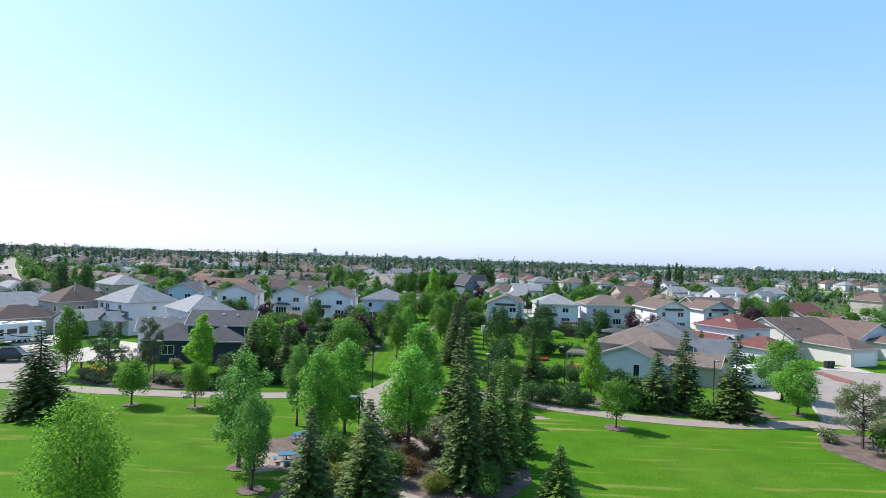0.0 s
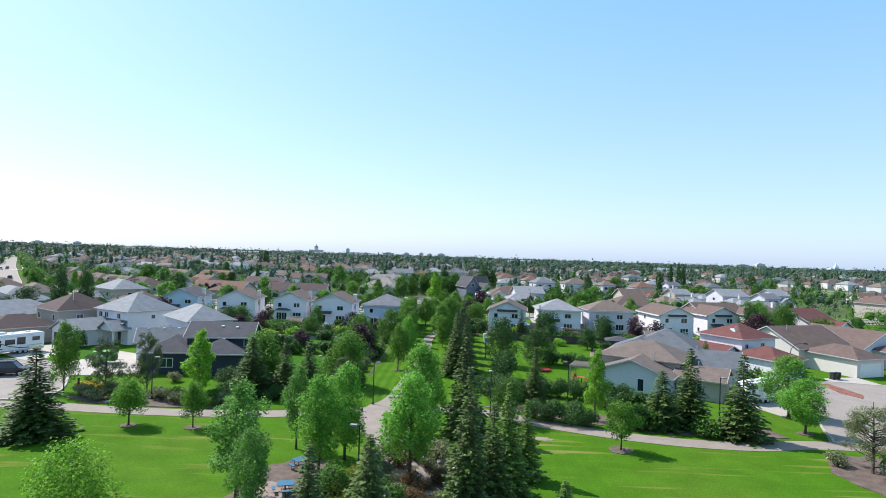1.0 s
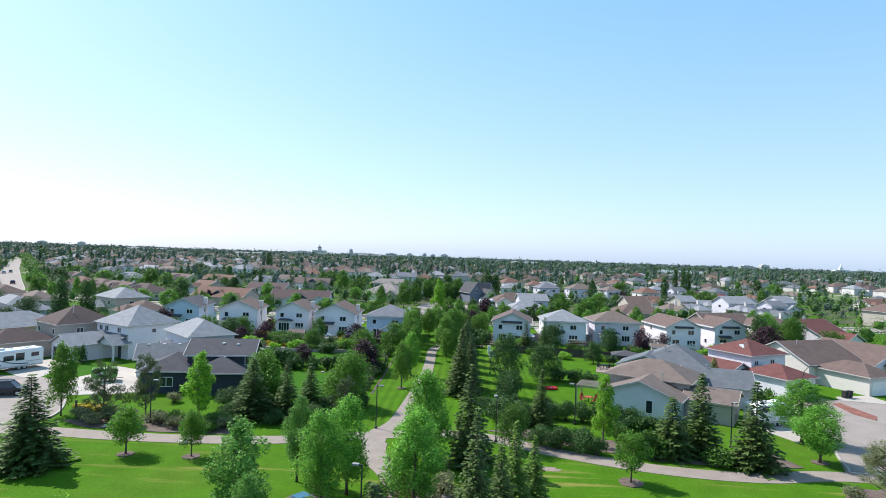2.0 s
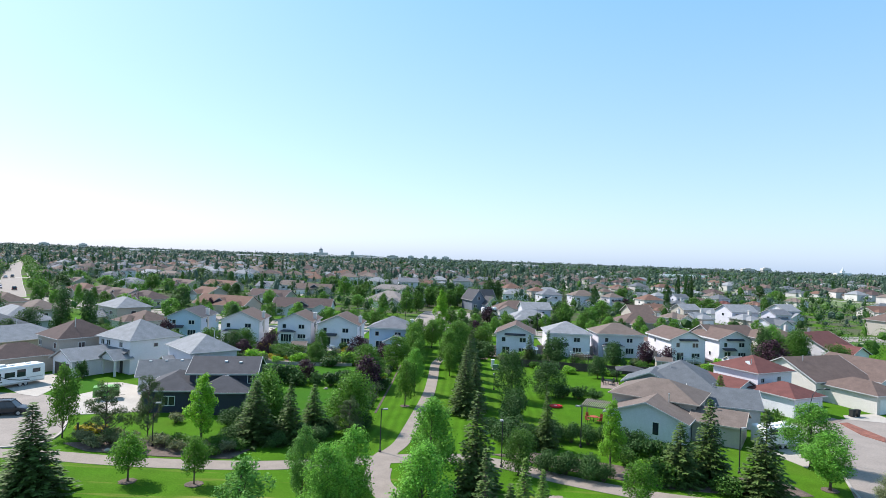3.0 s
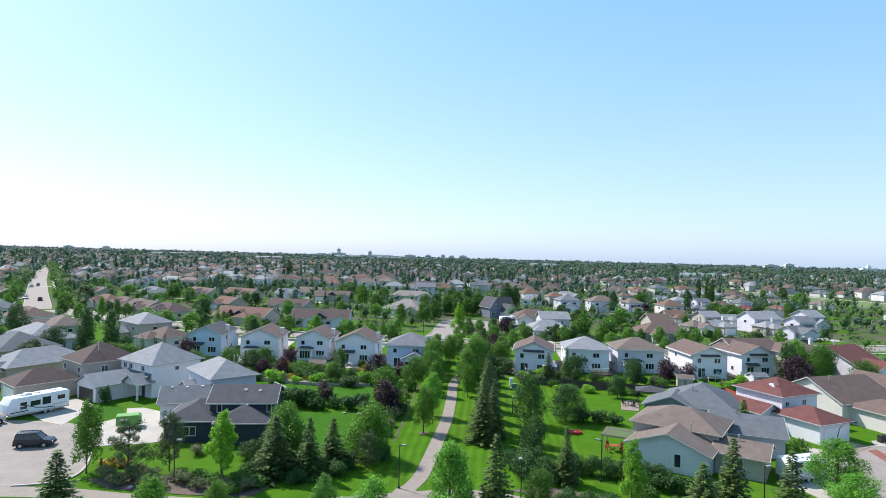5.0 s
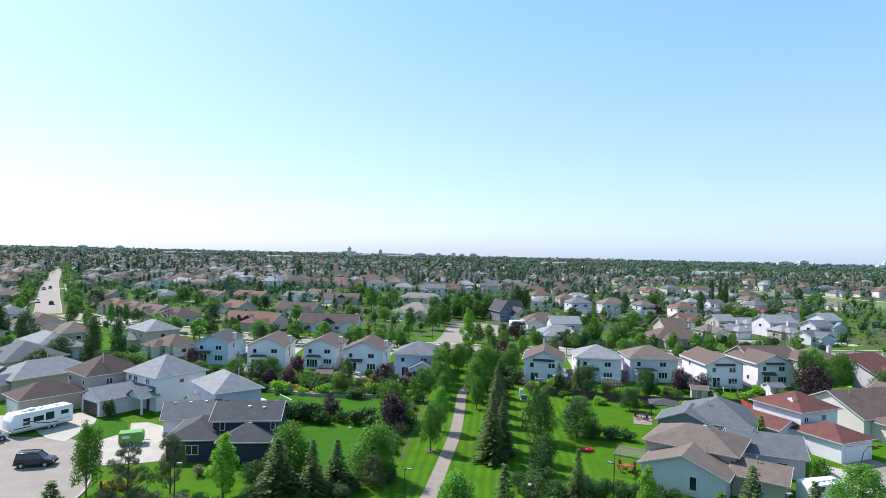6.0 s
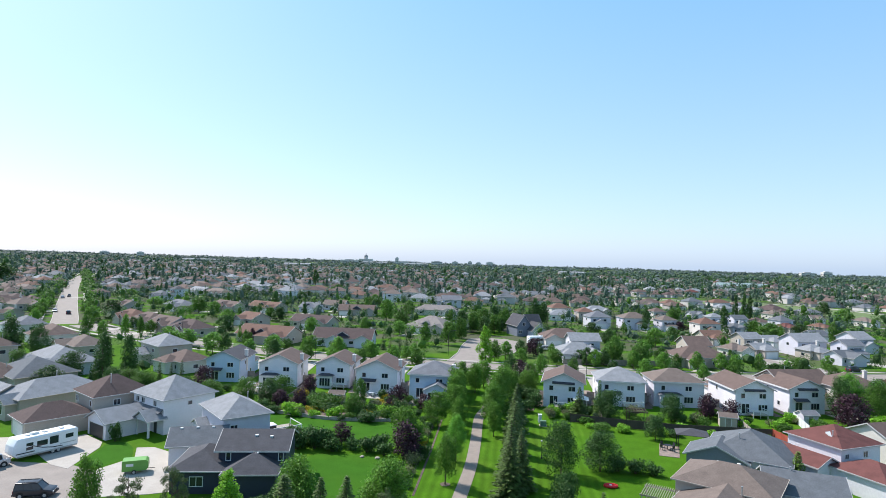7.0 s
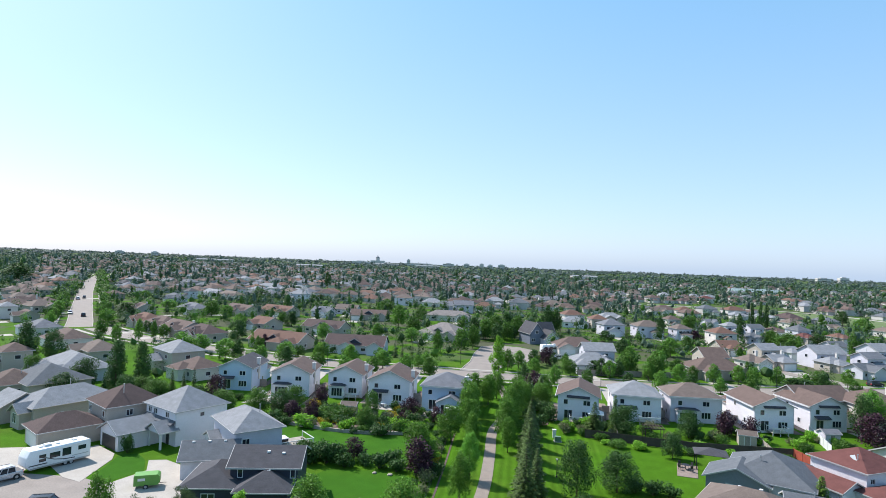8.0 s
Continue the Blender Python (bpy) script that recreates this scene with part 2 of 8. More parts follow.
def disc(x, y, rx, ry=None, n=28, wobble=0.0, seed=0):
    ry = ry or rx
    r = random.Random(seed)
    k = [1 + wobble * (r.random() - 0.5) for _ in range(n)]
    return [(x + rx * k[i] * math.cos(2 * math.pi * i / n), y + ry * k[i] * math.sin(2 * math.pi * i / n)) for i in range(n)]


def ground_material():
    """Park and garden grass near by, duller mixed lots beyond the cross street."""
    m = GRASS.copy()
    m.name = "ground_cover"
    nt = m.node_tree
    bsdf = nt.nodes["Principled BSDF"]
    src = bsdf.inputs["Base Color"].links[0].from_socket
    geo = nt.nodes.new("ShaderNodeNewGeometry")
    sep = nt.nodes.new("ShaderNodeSeparateXYZ")
    nt.links.new(geo.outputs["Position"], sep.inputs[0])
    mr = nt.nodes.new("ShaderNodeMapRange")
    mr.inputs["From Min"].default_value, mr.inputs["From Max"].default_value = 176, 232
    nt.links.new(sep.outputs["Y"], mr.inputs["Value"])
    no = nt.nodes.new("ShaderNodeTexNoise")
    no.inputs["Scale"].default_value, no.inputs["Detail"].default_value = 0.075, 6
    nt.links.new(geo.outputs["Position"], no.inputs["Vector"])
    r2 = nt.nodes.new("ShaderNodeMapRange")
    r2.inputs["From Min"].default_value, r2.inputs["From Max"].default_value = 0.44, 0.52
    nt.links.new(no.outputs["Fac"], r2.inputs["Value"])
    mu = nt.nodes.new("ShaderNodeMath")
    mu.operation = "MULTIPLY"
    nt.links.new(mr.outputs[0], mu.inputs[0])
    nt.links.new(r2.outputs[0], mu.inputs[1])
    # mown stripes and dry streaks
    mp = nt.nodes.new("ShaderNodeMapping")
    mp.inputs["Scale"].default_value = (0.07, 0.8, 1)
    nt.links.new(geo.outputs["Position"], mp.inputs["Vector"])
    streak = nt.nodes.new("ShaderNodeTexNoise")
    streak.inputs["Scale"].default_value, streak.inputs["Detail"].default_value = 1.0, 5
    nt.links.new(mp.outputs[0], streak.inputs["Vector"])
    st = nt.nodes.new("ShaderNodeMapRange")
    st.inputs["From Min"].default_value, st.inputs["From Max"].default_value, st.inputs["To Max"].default_value = 0.575, 0.7, 0.85
    nt.links.new(streak.outputs["Fac"], st.inputs["Value"])
    dry = nt.nodes.new("ShaderNodeMix")
    dry.data_type = "RGBA"
    dry.inputs[7].default_value = (0.20, 0.19, 0.05, 1)
    park = nt.nodes.new("ShaderNodeMapRange")
    park.inputs["From Min"].default_value, park.inputs["From Max"].default_value = 62, 58
    nt.links.new(sep.outputs["Y"], park.inputs["Value"])
    worn = nt.nodes.new("ShaderNodeMath")
    worn.operation = "MULTIPLY"
    nt.links.new(st.outputs[0], worn.inputs[0])
    nt.links.new(park.outputs[0], worn.inputs[1])
    nt.links.new(worn.outputs[0], dry.inputs[0])
    nt.links.new(src, dry.inputs[6])
    wave = nt.nodes.new("ShaderNodeTexWave")
    wave.wave_type, wave.bands_direction = "BANDS", "X"
    wave.inputs["Scale"].default_value, wave.inputs["Distortion"].default_value, wave.inputs["Detail"].default_value = 0.24, 1.4, 2
    nt.links.new(geo.outputs["Position"], wave.inputs["Vector"])
    wr = nt.nodes.new("ShaderNodeMapRange")
    wr.inputs["To Min"].default_value, wr.inputs["To Max"].default_value = -0.13, 0.13
    nt.links.new(wave.outputs["Fac"], wr.inputs["Value"])
    sw = nt.nodes.new("ShaderNodeVectorMath")
    sw.operation = "SCALE"
    lawn = nt.nodes.new("ShaderNodeMapRange")
    lawn.inputs["From Min"].default_value, lawn.inputs["From Max"].default_value = 66, 70
    lawn.inputs["To Min"].default_value = 0.2
    nt.links.new(sep.outputs["Y"], lawn.inputs["Value"])
    side = nt.nodes.new("ShaderNodeMath")
    side.operation = "ABSOLUTE"
    nt.links.new(sep.outputs["X"], side.inputs[0])
    strip = nt.nodes.new("ShaderNodeMapRange")
    strip.inputs["From Min"].default_value, strip.inputs["From Max"].default_value = 13.5, 12.5
    strip.inputs["To Min"].default_value = 0.1
    nt.links.new(side.outputs[0], strip.inputs["Value"])
    both = nt.nodes.new("ShaderNodeMath")
    both.operation = "MULTIPLY"
    nt.links.new(lawn.outputs[0], both.inputs[0])
    nt.links.new(strip.outputs[0], both.inputs[1])
    band = nt.nodes.new("ShaderNodeMath")
    band.operation = "MULTIPLY"
    nt.links.new(wr.outputs[0], band.inputs[0])
    nt.links.new(both.outputs[0], band.inputs[1])
    plus = nt.nodes.new("ShaderNodeMath")
    plus.inputs[1].default_value = 1.0
    nt.links.new(band.outputs[0], plus.inputs[0])
    nt.links.new(dry.outputs[2], sw.inputs[0])
    nt.links.new(plus.outputs[0], sw.inputs["Scale"])
    src = sw.outputs[0]
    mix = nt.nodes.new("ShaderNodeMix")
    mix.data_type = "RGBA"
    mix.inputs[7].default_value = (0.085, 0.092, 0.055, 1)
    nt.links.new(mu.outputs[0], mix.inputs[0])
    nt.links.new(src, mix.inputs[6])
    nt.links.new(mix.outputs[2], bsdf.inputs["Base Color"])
    return m


GROUND = ground_material()

# ---- ground, roads, paths ----
g = Geo()
EDGE = (-4600, -1400, -700, -350, -180, -100, -50, -20, 0, 20, 50, 100, 180, 350, 700, 1400, 4600)
g.add([(x, y, 0) for y in EDGE for x in EDGE], [(j * 17 + i, j * 17 + i + 1, j * 17 + i + 18, j * 17 + i + 17) for j in range(16) for i in range(16)])
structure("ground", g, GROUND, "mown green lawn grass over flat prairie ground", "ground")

PARK_WEST = smooth_line([(-120, 50), (-70, 58), (-48, 61.5), (-36, 61.2), (-28, 61.3), (-19, 62.4), (-9, 65.6)])
PARK_EAST = smooth_line([(-9, 65.6), (-2, 67.3), (4, 66.2), (10, 62.6), (19, 59.2), (28, 58.2), (38, 59.6), (60, 56)])
PARK_NORTH = smooth_line([(-8.4, 58), (-8.9, 65.4), (-7.5, 71), (-7.0, 77), (-6.5, 86), (-6.0, 97), (-6.1, 110), (-6.4, 124), (-5.2, 134), (-4.6, 150), (-8, 174)])
PARK_SOUTH = smooth_line([(-1, 34), (-1.6, 40), (-3.2, 47), (-5.6, 54), (-8.2, 59), (-8.7, 63)])
structure("path_west", ribbon(Geo(), PARK_WEST, 2.6, -0.05, 0.03), ASPHALT_PATH, "grey-brown asphalt footpath across the park", "path")
structure("path_east", ribbon(Geo(), PARK_EAST, 2.6, -0.05, 0.034), ASPHALT_PATH, "grey-brown asphalt footpath across the park", "path")
structure("path_north", ribbon(Geo(), PARK_NORTH, [2.4] * 9 + [1.85] * (len(PARK_NORTH) - 9), -0.05, 0.038), ASPHALT_PATH, "grey-brown asphalt footpath between tree rows", "path")
structure("path_south", ribbon(Geo(), PARK_SOUTH, [3.4] * 10 + [2.6] * (len(PARK_SOUTH) - 10), -0.05, 0.042), ASPHALT_PATH, "grey-brown footpath through the tree grove", "path")
structure("paved_plaza", slab(Geo(), disc(-2.6, 47.5, 3.4, 4.2, wobble=0.3, seed=3), -0.05, 0.026), MULCH, "brown mulch clearing under the trees", "pavement")
structure("picnic_pad", slab(Geo(), disc(-13.4, 42.2, 1.9, 2.1, wobble=0.1, seed=5), -0.05, 0.03), GRAVEL, "round brown gravel pad under picnic tables", "pavement")
structure("planting_bed_picnic", slab(Geo(), disc(-11.6, 45.0, 3.4, 4.2, wobble=0.25, seed=6), -0.05, 0.02), MULCH, "dark mulch under trees and picnic tables", "flower bed")
structure("planting_bed_west", slab(Geo(), [(-44, 65.5), (-40, 63.4), (-32, 63.0), (-24.5, 63.4), (-23.5, 66.5), (-30, 68.3), (-38, 67.6)], -0.05, 0.06), MULCH, "mulched planting bed with dry twigs", "flower bed")
structure("planting_bed_east", slab(Geo(), disc(37.5, 50.5, 5.2, 6.2, wobble=0.15, seed=8), -0.05, 0.06), MULCH, "brown mulch bed under scrubby trees", "flower bed")
structure("planting_bed_hedge", slab(Geo(), [(3, 69.2), (10, 65.5), (20, 61.6), (29, 60.6), (34, 61.6), (33, 65.5), (20, 66.5), (8, 70.5)], -0.05, 0.05), MULCH, "mulched bed under hedge and spruces", "flower bed")
structure("planting_bed_grove", slab(Geo(), disc(1.5, 41.5, 4.6, 5.2, wobble=0.25, seed=11), -0.05, 0.05), MULCH, "mulched bed under spruces", "flower bed")
structure("planting_bed_grove_west", slab(Geo(), disc(-6.8, 37.5, 4.0, 5.6, wobble=0.25, seed=12), -0.05, 0.047), MULCH, "mulched bed under spruces and shrubs", "flower bed")


def street(name, line, width, label, walks=True, gap=2.2):
    """A road with kerbs and pavements on both sides."""
    structure("road_" + name, ribbon(Geo(), line, width, -0.05, 0.015), ROAD, label, "road")
    for s in (-1, 1):
        off = []
        pts = [Vector((*p, 0)) for p in line]
        for dist, bucket in ((width / 2 + 0.12, "kerb"), (width / 2 + gap, "pavement")):
            side = []
            for i, p in enumerate(pts):
                d = (pts[min(i + 1, len(pts) - 1)] - pts[max(i - 1, 0)]).normalized()
                side.append(tuple((p + Vector((-d.y, d.x, 0)) * s * dist).xy))
            off.append((bucket, side))
        structure("kerb_" + name, ribbon(Geo(), off[0][1], 0.25, -0.05, 0.14), CONCRETE, "raised concrete kerb", "kerb")
        if walks:
            structure("pavement_" + name, ribbon(Geo(), off[1][1], 1.4, -0.05, 0.05), CONCRETE, "pale concrete pavement", "pavement")


CROSS = smooth_line([(190, 214), (150, 205), (104, 194), (70, 184), (35, 180), (0, 180), (-35, 181.5), (-62, 183), (-90, 190), (-125, 203), (-155, 217), (-172, 228)])
street("cross", CROSS, 9.0, "pale concrete residential street", gap=3.2)
AVENUE = [(-180, 227.6), (-192, 243), (-226, 285), (-327, 412), (-418, 530), (-540, 705)]
street("avenue", AVENUE, 9.5, "long straight pale avenue lined with trees", gap=4.0)
structure("road_north_court", slab(Geo(), [(-19.5, 184.3), (-9, 184.3), (-8, 194), (-5, 200), (0, 208), (3, 222), (2, 236), (-4, 243), (-11, 244), (-17, 238), (-18.2, 220), (-18, 203)], -0.05, 0.019), ROAD, "pale brown cul-de-sac north of the cross street", "road")
structure("kerb_north_court", ribbon(Geo(), [(-19.6, 186), (-18.1, 203), (-18.3, 220), (-17.1, 238), (-11, 244.1)], 0.25, -0.05, 0.14), CONCRETE, "raised concrete kerb", "kerb")
structure("kerb_north_court", ribbon(Geo(), [(-8.9, 186), (-7.9, 194), (-4.9, 200), (0.1, 208), (3.1, 222), (2.1, 236), (-4, 243.1)], 0.25, -0.05, 0.14), CONCRETE, "raised concrete kerb", "kerb")
SIDE_STREET = smooth_line([(97, 194.5), (93, 204), (87, 215), (79, 226)])
structure("road_side_court", ribbon(Geo(), SIDE_STREET, 7.0, -0.05, 0.021), ROAD, "pale concrete side street between driveways", "road")
structure("road_west_court", slab(Geo(), [(-49, 62.8), (-46.2, 64.8), (-46.4, 68.5), (-50.5, 75.5), (-57, 84), (-62, 85.6), (-70, 85), (-80, 84), (-100, 80), (-130, 70), (-130, 58), (-90, 60), (-65, 60.5)], -0.05, 0.018), ROAD, "pale concrete cul-de-sac", "road")
structure("kerb_west_court", ribbon(Geo(), smooth_line([(-50.5, 62.6), (-46.4, 64.6), (-46.5, 68.6), (-50.5, 75.5), (-54, 79)]), 0.25, -0.05, 0.14), CONCRETE, "raised concrete kerb", "kerb")
structure("road_east_court", slab(Geo(), [(37.5, 60.8), (39.5, 60.4), (60, 62), (100, 58), (110, 78), (85, 82), (66, 92), (56, 93.5), (50, 88), (45.6, 79), (42, 71)], -0.05, 0.018), ROAD, "pale concrete cul-de-sac", "road")
structure("kerb_east_court", ribbon(Geo(), smooth_line([(60, 61.8), (40, 60.5), (38.6, 62.5), (42, 71), (45.6, 79), (50, 88)]), 0.25, -0.05, 0.14), CONCRETE, "raised concrete kerb", "kerb")


def pad(name, outline, label, mat=CONCRETE, z=0.05, category="driveway"):
    structure(name, slab(Geo(), outline, -0.05, z), mat, label, category)


pad("driveway_west_a", [(-64.3, 84.9), (-60.8, 83.9), (-62.8, 93), (-64.2, 95.4), (-69.5, 98.5), (-73, 91)], "pale concrete driveway with a parked trailer")
pad("driveway_west_b", [(-57, 84), (-50.5, 76), (-45, 78), (-41.5, 80), (-43, 90), (-51, 93), (-55, 94.8), (-57.4, 94), (-55, 90)], "pale concrete driveway beside a dark house", z=0.046)
pad("driveway_west_c", [(-80, 84), (-71, 85), (-72.5, 91), (-78.5, 95), (-86, 92)], "pale concrete driveway", z=0.042)
pad("driveway_back_street", [(-133.9, 162.6), (-140.9, 177.8), (-139.5, 184.8), (-130.6, 177.1), (-127.8, 167.0), (-125.4, 156.1)], "pale concrete driveway before a double garage")
pad("driveway_east_a", [(49.5, 87.5), (55.5, 92.5), (53.8, 95), (48.3, 92)], "brown paved driveway before a garage", mat=GRAVEL)
pad("driveway_east_b", [(56.5, 93.2), (64, 91.5), (63.5, 97.5), (57.5, 95.6)], "pale concrete driveway")
pad("driveway_east_c", [(38, 70), (45, 79), (49.5, 88), (46, 91), (39, 84), (35.5, 77)], "pale concrete driveway with a parked camper", z=0.046)
structure("planting_bed_red", slab(Geo(), [(54.0, 90.6), (55.4, 91.2), (55.8, 83.9), (54.4, 81.8), (53.3, 84.8)], -0.05, 0.09), RED_MULCH, "red wood-chip planting bed beside a driveway", "flower bed")
pad("driveway_east_d", [(66, 92), (85, 82), (90, 90), (74, 103)], "pale concrete driveway", z=0.046)

for name, outline in (("lawn_west_upper", [(-48, 103), (-36, 103.5), (-22, 103), (-15.5, 104), (-16, 115.5), (-24, 116.4), (-34, 115.4), (-44, 117), (-49, 118)]),
                      ("lawn_west_lower", [(-31, 80), (-26, 79), (-17, 79.5), (-15, 84), (-15.6, 96), (-22, 98.2), (-30, 97), (-32.5, 90)]),
                      ("lawn_court", [(-60.4, 84.4), (-57.4, 84.6), (-55.4, 90), (-57.8, 93.8), (-60.8, 96.4), (-63.2, 95.2), (-62.2, 92)])):
    structure(name, slab(Geo(), outline, -0.05, 0.014), GARDEN_LAWN, "fresh green mown garden lawn", "lawn")

# ---- houses ----


def on_face(face, box):
    """Maps (u, z, out) on one face of a wall box (x, y, w, d) into the house; u counts from the left end as seen from outside."""
    x, y, bw, bd = box
    return {"f": lambda u, z, o: (x + u, y - o, z), "b": lambda u, z, o: (x + bw - u, y + bd + o, z),
            "l": lambda u, z, o: (x - o, y + bd - u, z), "r": lambda u, z, o: (x + bw + o, y + u, z)}[face]


def plate(geo, put, us, zs, holes, out0, out1):
    """A plate with holes: the cells between the lines us and zs, all in one piece."""
    solid = {(i, j) for i in range(len(us) - 1) for j in range(len(zs) - 1)} - set(holes)
    key, vs, fs = {}, [], []

    def at(i, j, k):
        if (i, j, k) not in key:
            key[i, j, k] = len(vs)
            vs.append(put(us[i], zs[j], (out0, out1)[k]))
        return key[i, j, k]

    for i, j in sorted(solid):
        for k in (0, 1):
            fs.append((at(i, j, k), at(i + 1, j, k), at(i + 1, j + 1, k), at(i, j + 1, k)))
        for di, dj, c in ((-1, 0, ((i, j), (i, j + 1))), (1, 0, ((i + 1, j), (i + 1, j + 1))), (0, -1, ((i, j), (i + 1, j))), (0, 1, ((i, j + 1), (i + 1, j + 1)))):
            if (i + di, j + dj) not in solid:
                fs.append((at(*c[0], 0), at(*c[1], 0), at(*c[1], 1), at(*c[0], 1)))
    return geo.add(vs, fs)


def add_window(parent, face, u, z, w, h, box, mat_frame=TRIM, bars=1):
    """A window on one face of a wall box: a frame with mullions, a sill and dark panes."""
    put = on_face(face, box)
    k = 0.09
    n = bars + 1
    us = [u]
    for i in range(n):
        us += [u + k + (w - k) * i / n, u + (w - k) * (i + 1) / n]
    us.append(u + w)
    zs = [z, z + k, z + h - k, z + h]
    win = part("window", plate(Geo(), put, us, zs, {(2 * i + 1, 1) for i in range(n)}, -0.05, 0.06), mat_frame, parent)
    for i in range(n):
        part("pane", plate(Geo(), put, [us[2 * i + 1] - 0.02, us[2 * i + 2] + 0.02], [z + k - 0.02, z + h - k + 0.02], (), -0.04, 0.02), GLASS, win, "dark reflecting window glass")


def add_door(parent, face, u, w, h, box, mat, name="garage_door", rows=4):
    """A panelled door with a surround on one face of a wall box."""
    put = on_face(face, box)
    d = part(name, plate(Geo(), put, [u, u + w], [0.0, h], (), -0.04, 0.02), mat, parent)
    part("door_frame", plate(Geo(), put, [u - 0.14, u, u + w, u + w + 0.14], [0.0, h, h + 0.14], {(1, 0)}, -0.04, 0.07), TRIM, d)
    for i in range(rows):
        part("panel", plate(Geo(), put, [u + 0.05, u + w - 0.05], [h * i / rows + 0.03, h * (i + 1) / rows - 0.03], (), 0.01, 0.045), mat, d)


def add_block(parent, x, y, w, d, eave, pitch, kind, wall, roof, trim=FASCIA, z0=0.0, o=0.45):
    """One volume of a house: wall, roof and fascia. kind: hip, gx or gy (a gable roof whose ridge runs along x or y)."""
    wg, rg, fg = Geo(), Geo(), Geo()
    th = 0.16
    if kind == "hip":
        wg.box(x, y, z0, x + w, y + d, eave)
        s = min(w, d) / 2 + o
        X0, X1, Y0, Y1 = x - o, x + w + o, y - o, y + d + o
        top = eave + th + s * pitch
        ra, rb = ((X0 + s, (Y0 + Y1) / 2), (X1 - s, (Y0 + Y1) / 2)) if w >= d else (((X0 + X1) / 2, Y0 + s), ((X0 + X1) / 2, Y1 - s))
        if abs(w - d) < 0.1:
            rb = (ra[0] + 0.3, ra[1])
        vs = [(X0, Y0, eave), (X1, Y0, eave), (X1, Y1, eave), (X0, Y1, eave), (X0, Y0, eave + th), (X1, Y0, eave + th), (X1, Y1, eave + th), (X0, Y1, eave + th), (*ra, top), (*rb, top)]
        fs = [(3, 2, 1, 0), (0, 1, 5, 4), (1, 2, 6, 5), (2, 3, 7, 6), (3, 0, 4, 7)]
        fs += [(4, 5, 9, 8), (5, 6, 9), (6, 7, 8, 9), (7, 4, 8)] if w >= d else [(4, 5, 8), (5, 6, 9, 8), (6, 7, 9), (7, 4, 8, 9)]
        rg.add(vs, fs)
        ring = [(X0, Y0), (X1, Y0), (X1, Y1), (X0, Y1)]
        out = [(X0 - 0.06, Y0 - 0.06), (X1 + 0.06, Y0 - 0.06), (X1 + 0.06, Y1 + 0.06), (X0 - 0.06, Y1 + 0.06)]
        z_lo, z_hi = eave + 0.02, eave + th + 0.01
        fg.add([(*q, z_lo) for q in out] + [(*q, z_hi) for q in out] + [(*q, z_lo) for q in ring] + [(*q, z_hi) for q in ring],
               [f for i in range(4) for j in [(i + 1) % 4] for f in ((i, j, 4 + j, 4 + i), (4 + i, 4 + j, 12 + j, 12 + i), (8 + i, 12 + i, 12 + j, 8 + j), (i, 8 + i, 8 + j, j))])
        edges = [fg]
    else:
        along = "y" if kind == "gy" else "x"
        a0, span, b0, length = (x, w, y, d) if kind == "gy" else (y, d, x, w)
        rise = span / 2 * pitch
        wg.prism([(a0, z0), (a0 + span, z0), (a0 + span, eave), (a0 + span / 2, eave + rise), (a0, eave)], along, b0, b0 + length)
        lo = eave - o * pitch
        m = a0 + span / 2
        top = eave + rise
        e0, e1 = a0 - o, a0 + span + o
        rg.prism([(e0, lo + 0.01), (m, top + 0.01), (e1, lo + 0.01), (e1, lo + th + 0.03), (m, top + th + 0.03), (e0, lo + th + 0.03)], along, b0 - o, b0 + length + o)
        edges = []
        for q in (b0 - o - 0.06, b0 + length + o):
            edges.append(Geo().prism([(e0, lo - 0.0), (m, top + 0.01), (e1, lo - 0.0), (e1, lo + th + 0.05), (m, top + th + 0.05), (e0, lo + th + 0.05)], along, q, q + 0.06))
        for q in (e0 - 0.06, e1):
            edges.append(Geo().prism([(q, lo), (q + 0.06, lo), (q + 0.06, lo + th + 0.04), (q, lo + th + 0.04)], along, b0 - o - 0.05, b0 + length + o + 0.05))
    part("wall", wg, wall, parent)
    r = part("roof", rg, roof, parent)
    for e in edges:
        part("fascia", e, trim, r)
    return r


def chimney(parent, x, y, z0, z1, s=0.7, mat=W_CREAM):
    g = Geo().box(x - s / 2, y - s / 2, z0, x + s / 2, y + s / 2, z1).box(x - s / 2 - 0.08, y - s / 2 - 0.08, z1, x + s / 2 + 0.08, y + s / 2 + 0.08, z1 + 0.12)
    c = part("chimney", g, mat, parent)
    part("flue", Geo().tube([(x, y, z1 + 0.1), (x, y, z1 + 0.45)], [0.1, 0.1]), STEEL, c)


def vent(parent, x, y, z):
    part("roof_vent", Geo().box(x - 0.2, y - 0.2, z - 0.25, x + 0.2, y + 0.2, z + 0.12), TRIM, parent)


def pipe(parent, x, y, z, h=0.9):
    part("vent_pipe", Geo().tube([(x, y, z - 0.6), (x, y, z + h), (x, y, z + h), (x, y, z + h + 0.1)], [0.07, 0.07, 0.12, 0.12]), STEEL, parent)


def house_at(x, y, yaw, label, name="house"):
    return thing(name, pose(x, y, 0, 0, 0, yaw), label, "house", "houses of the neighbourhood")


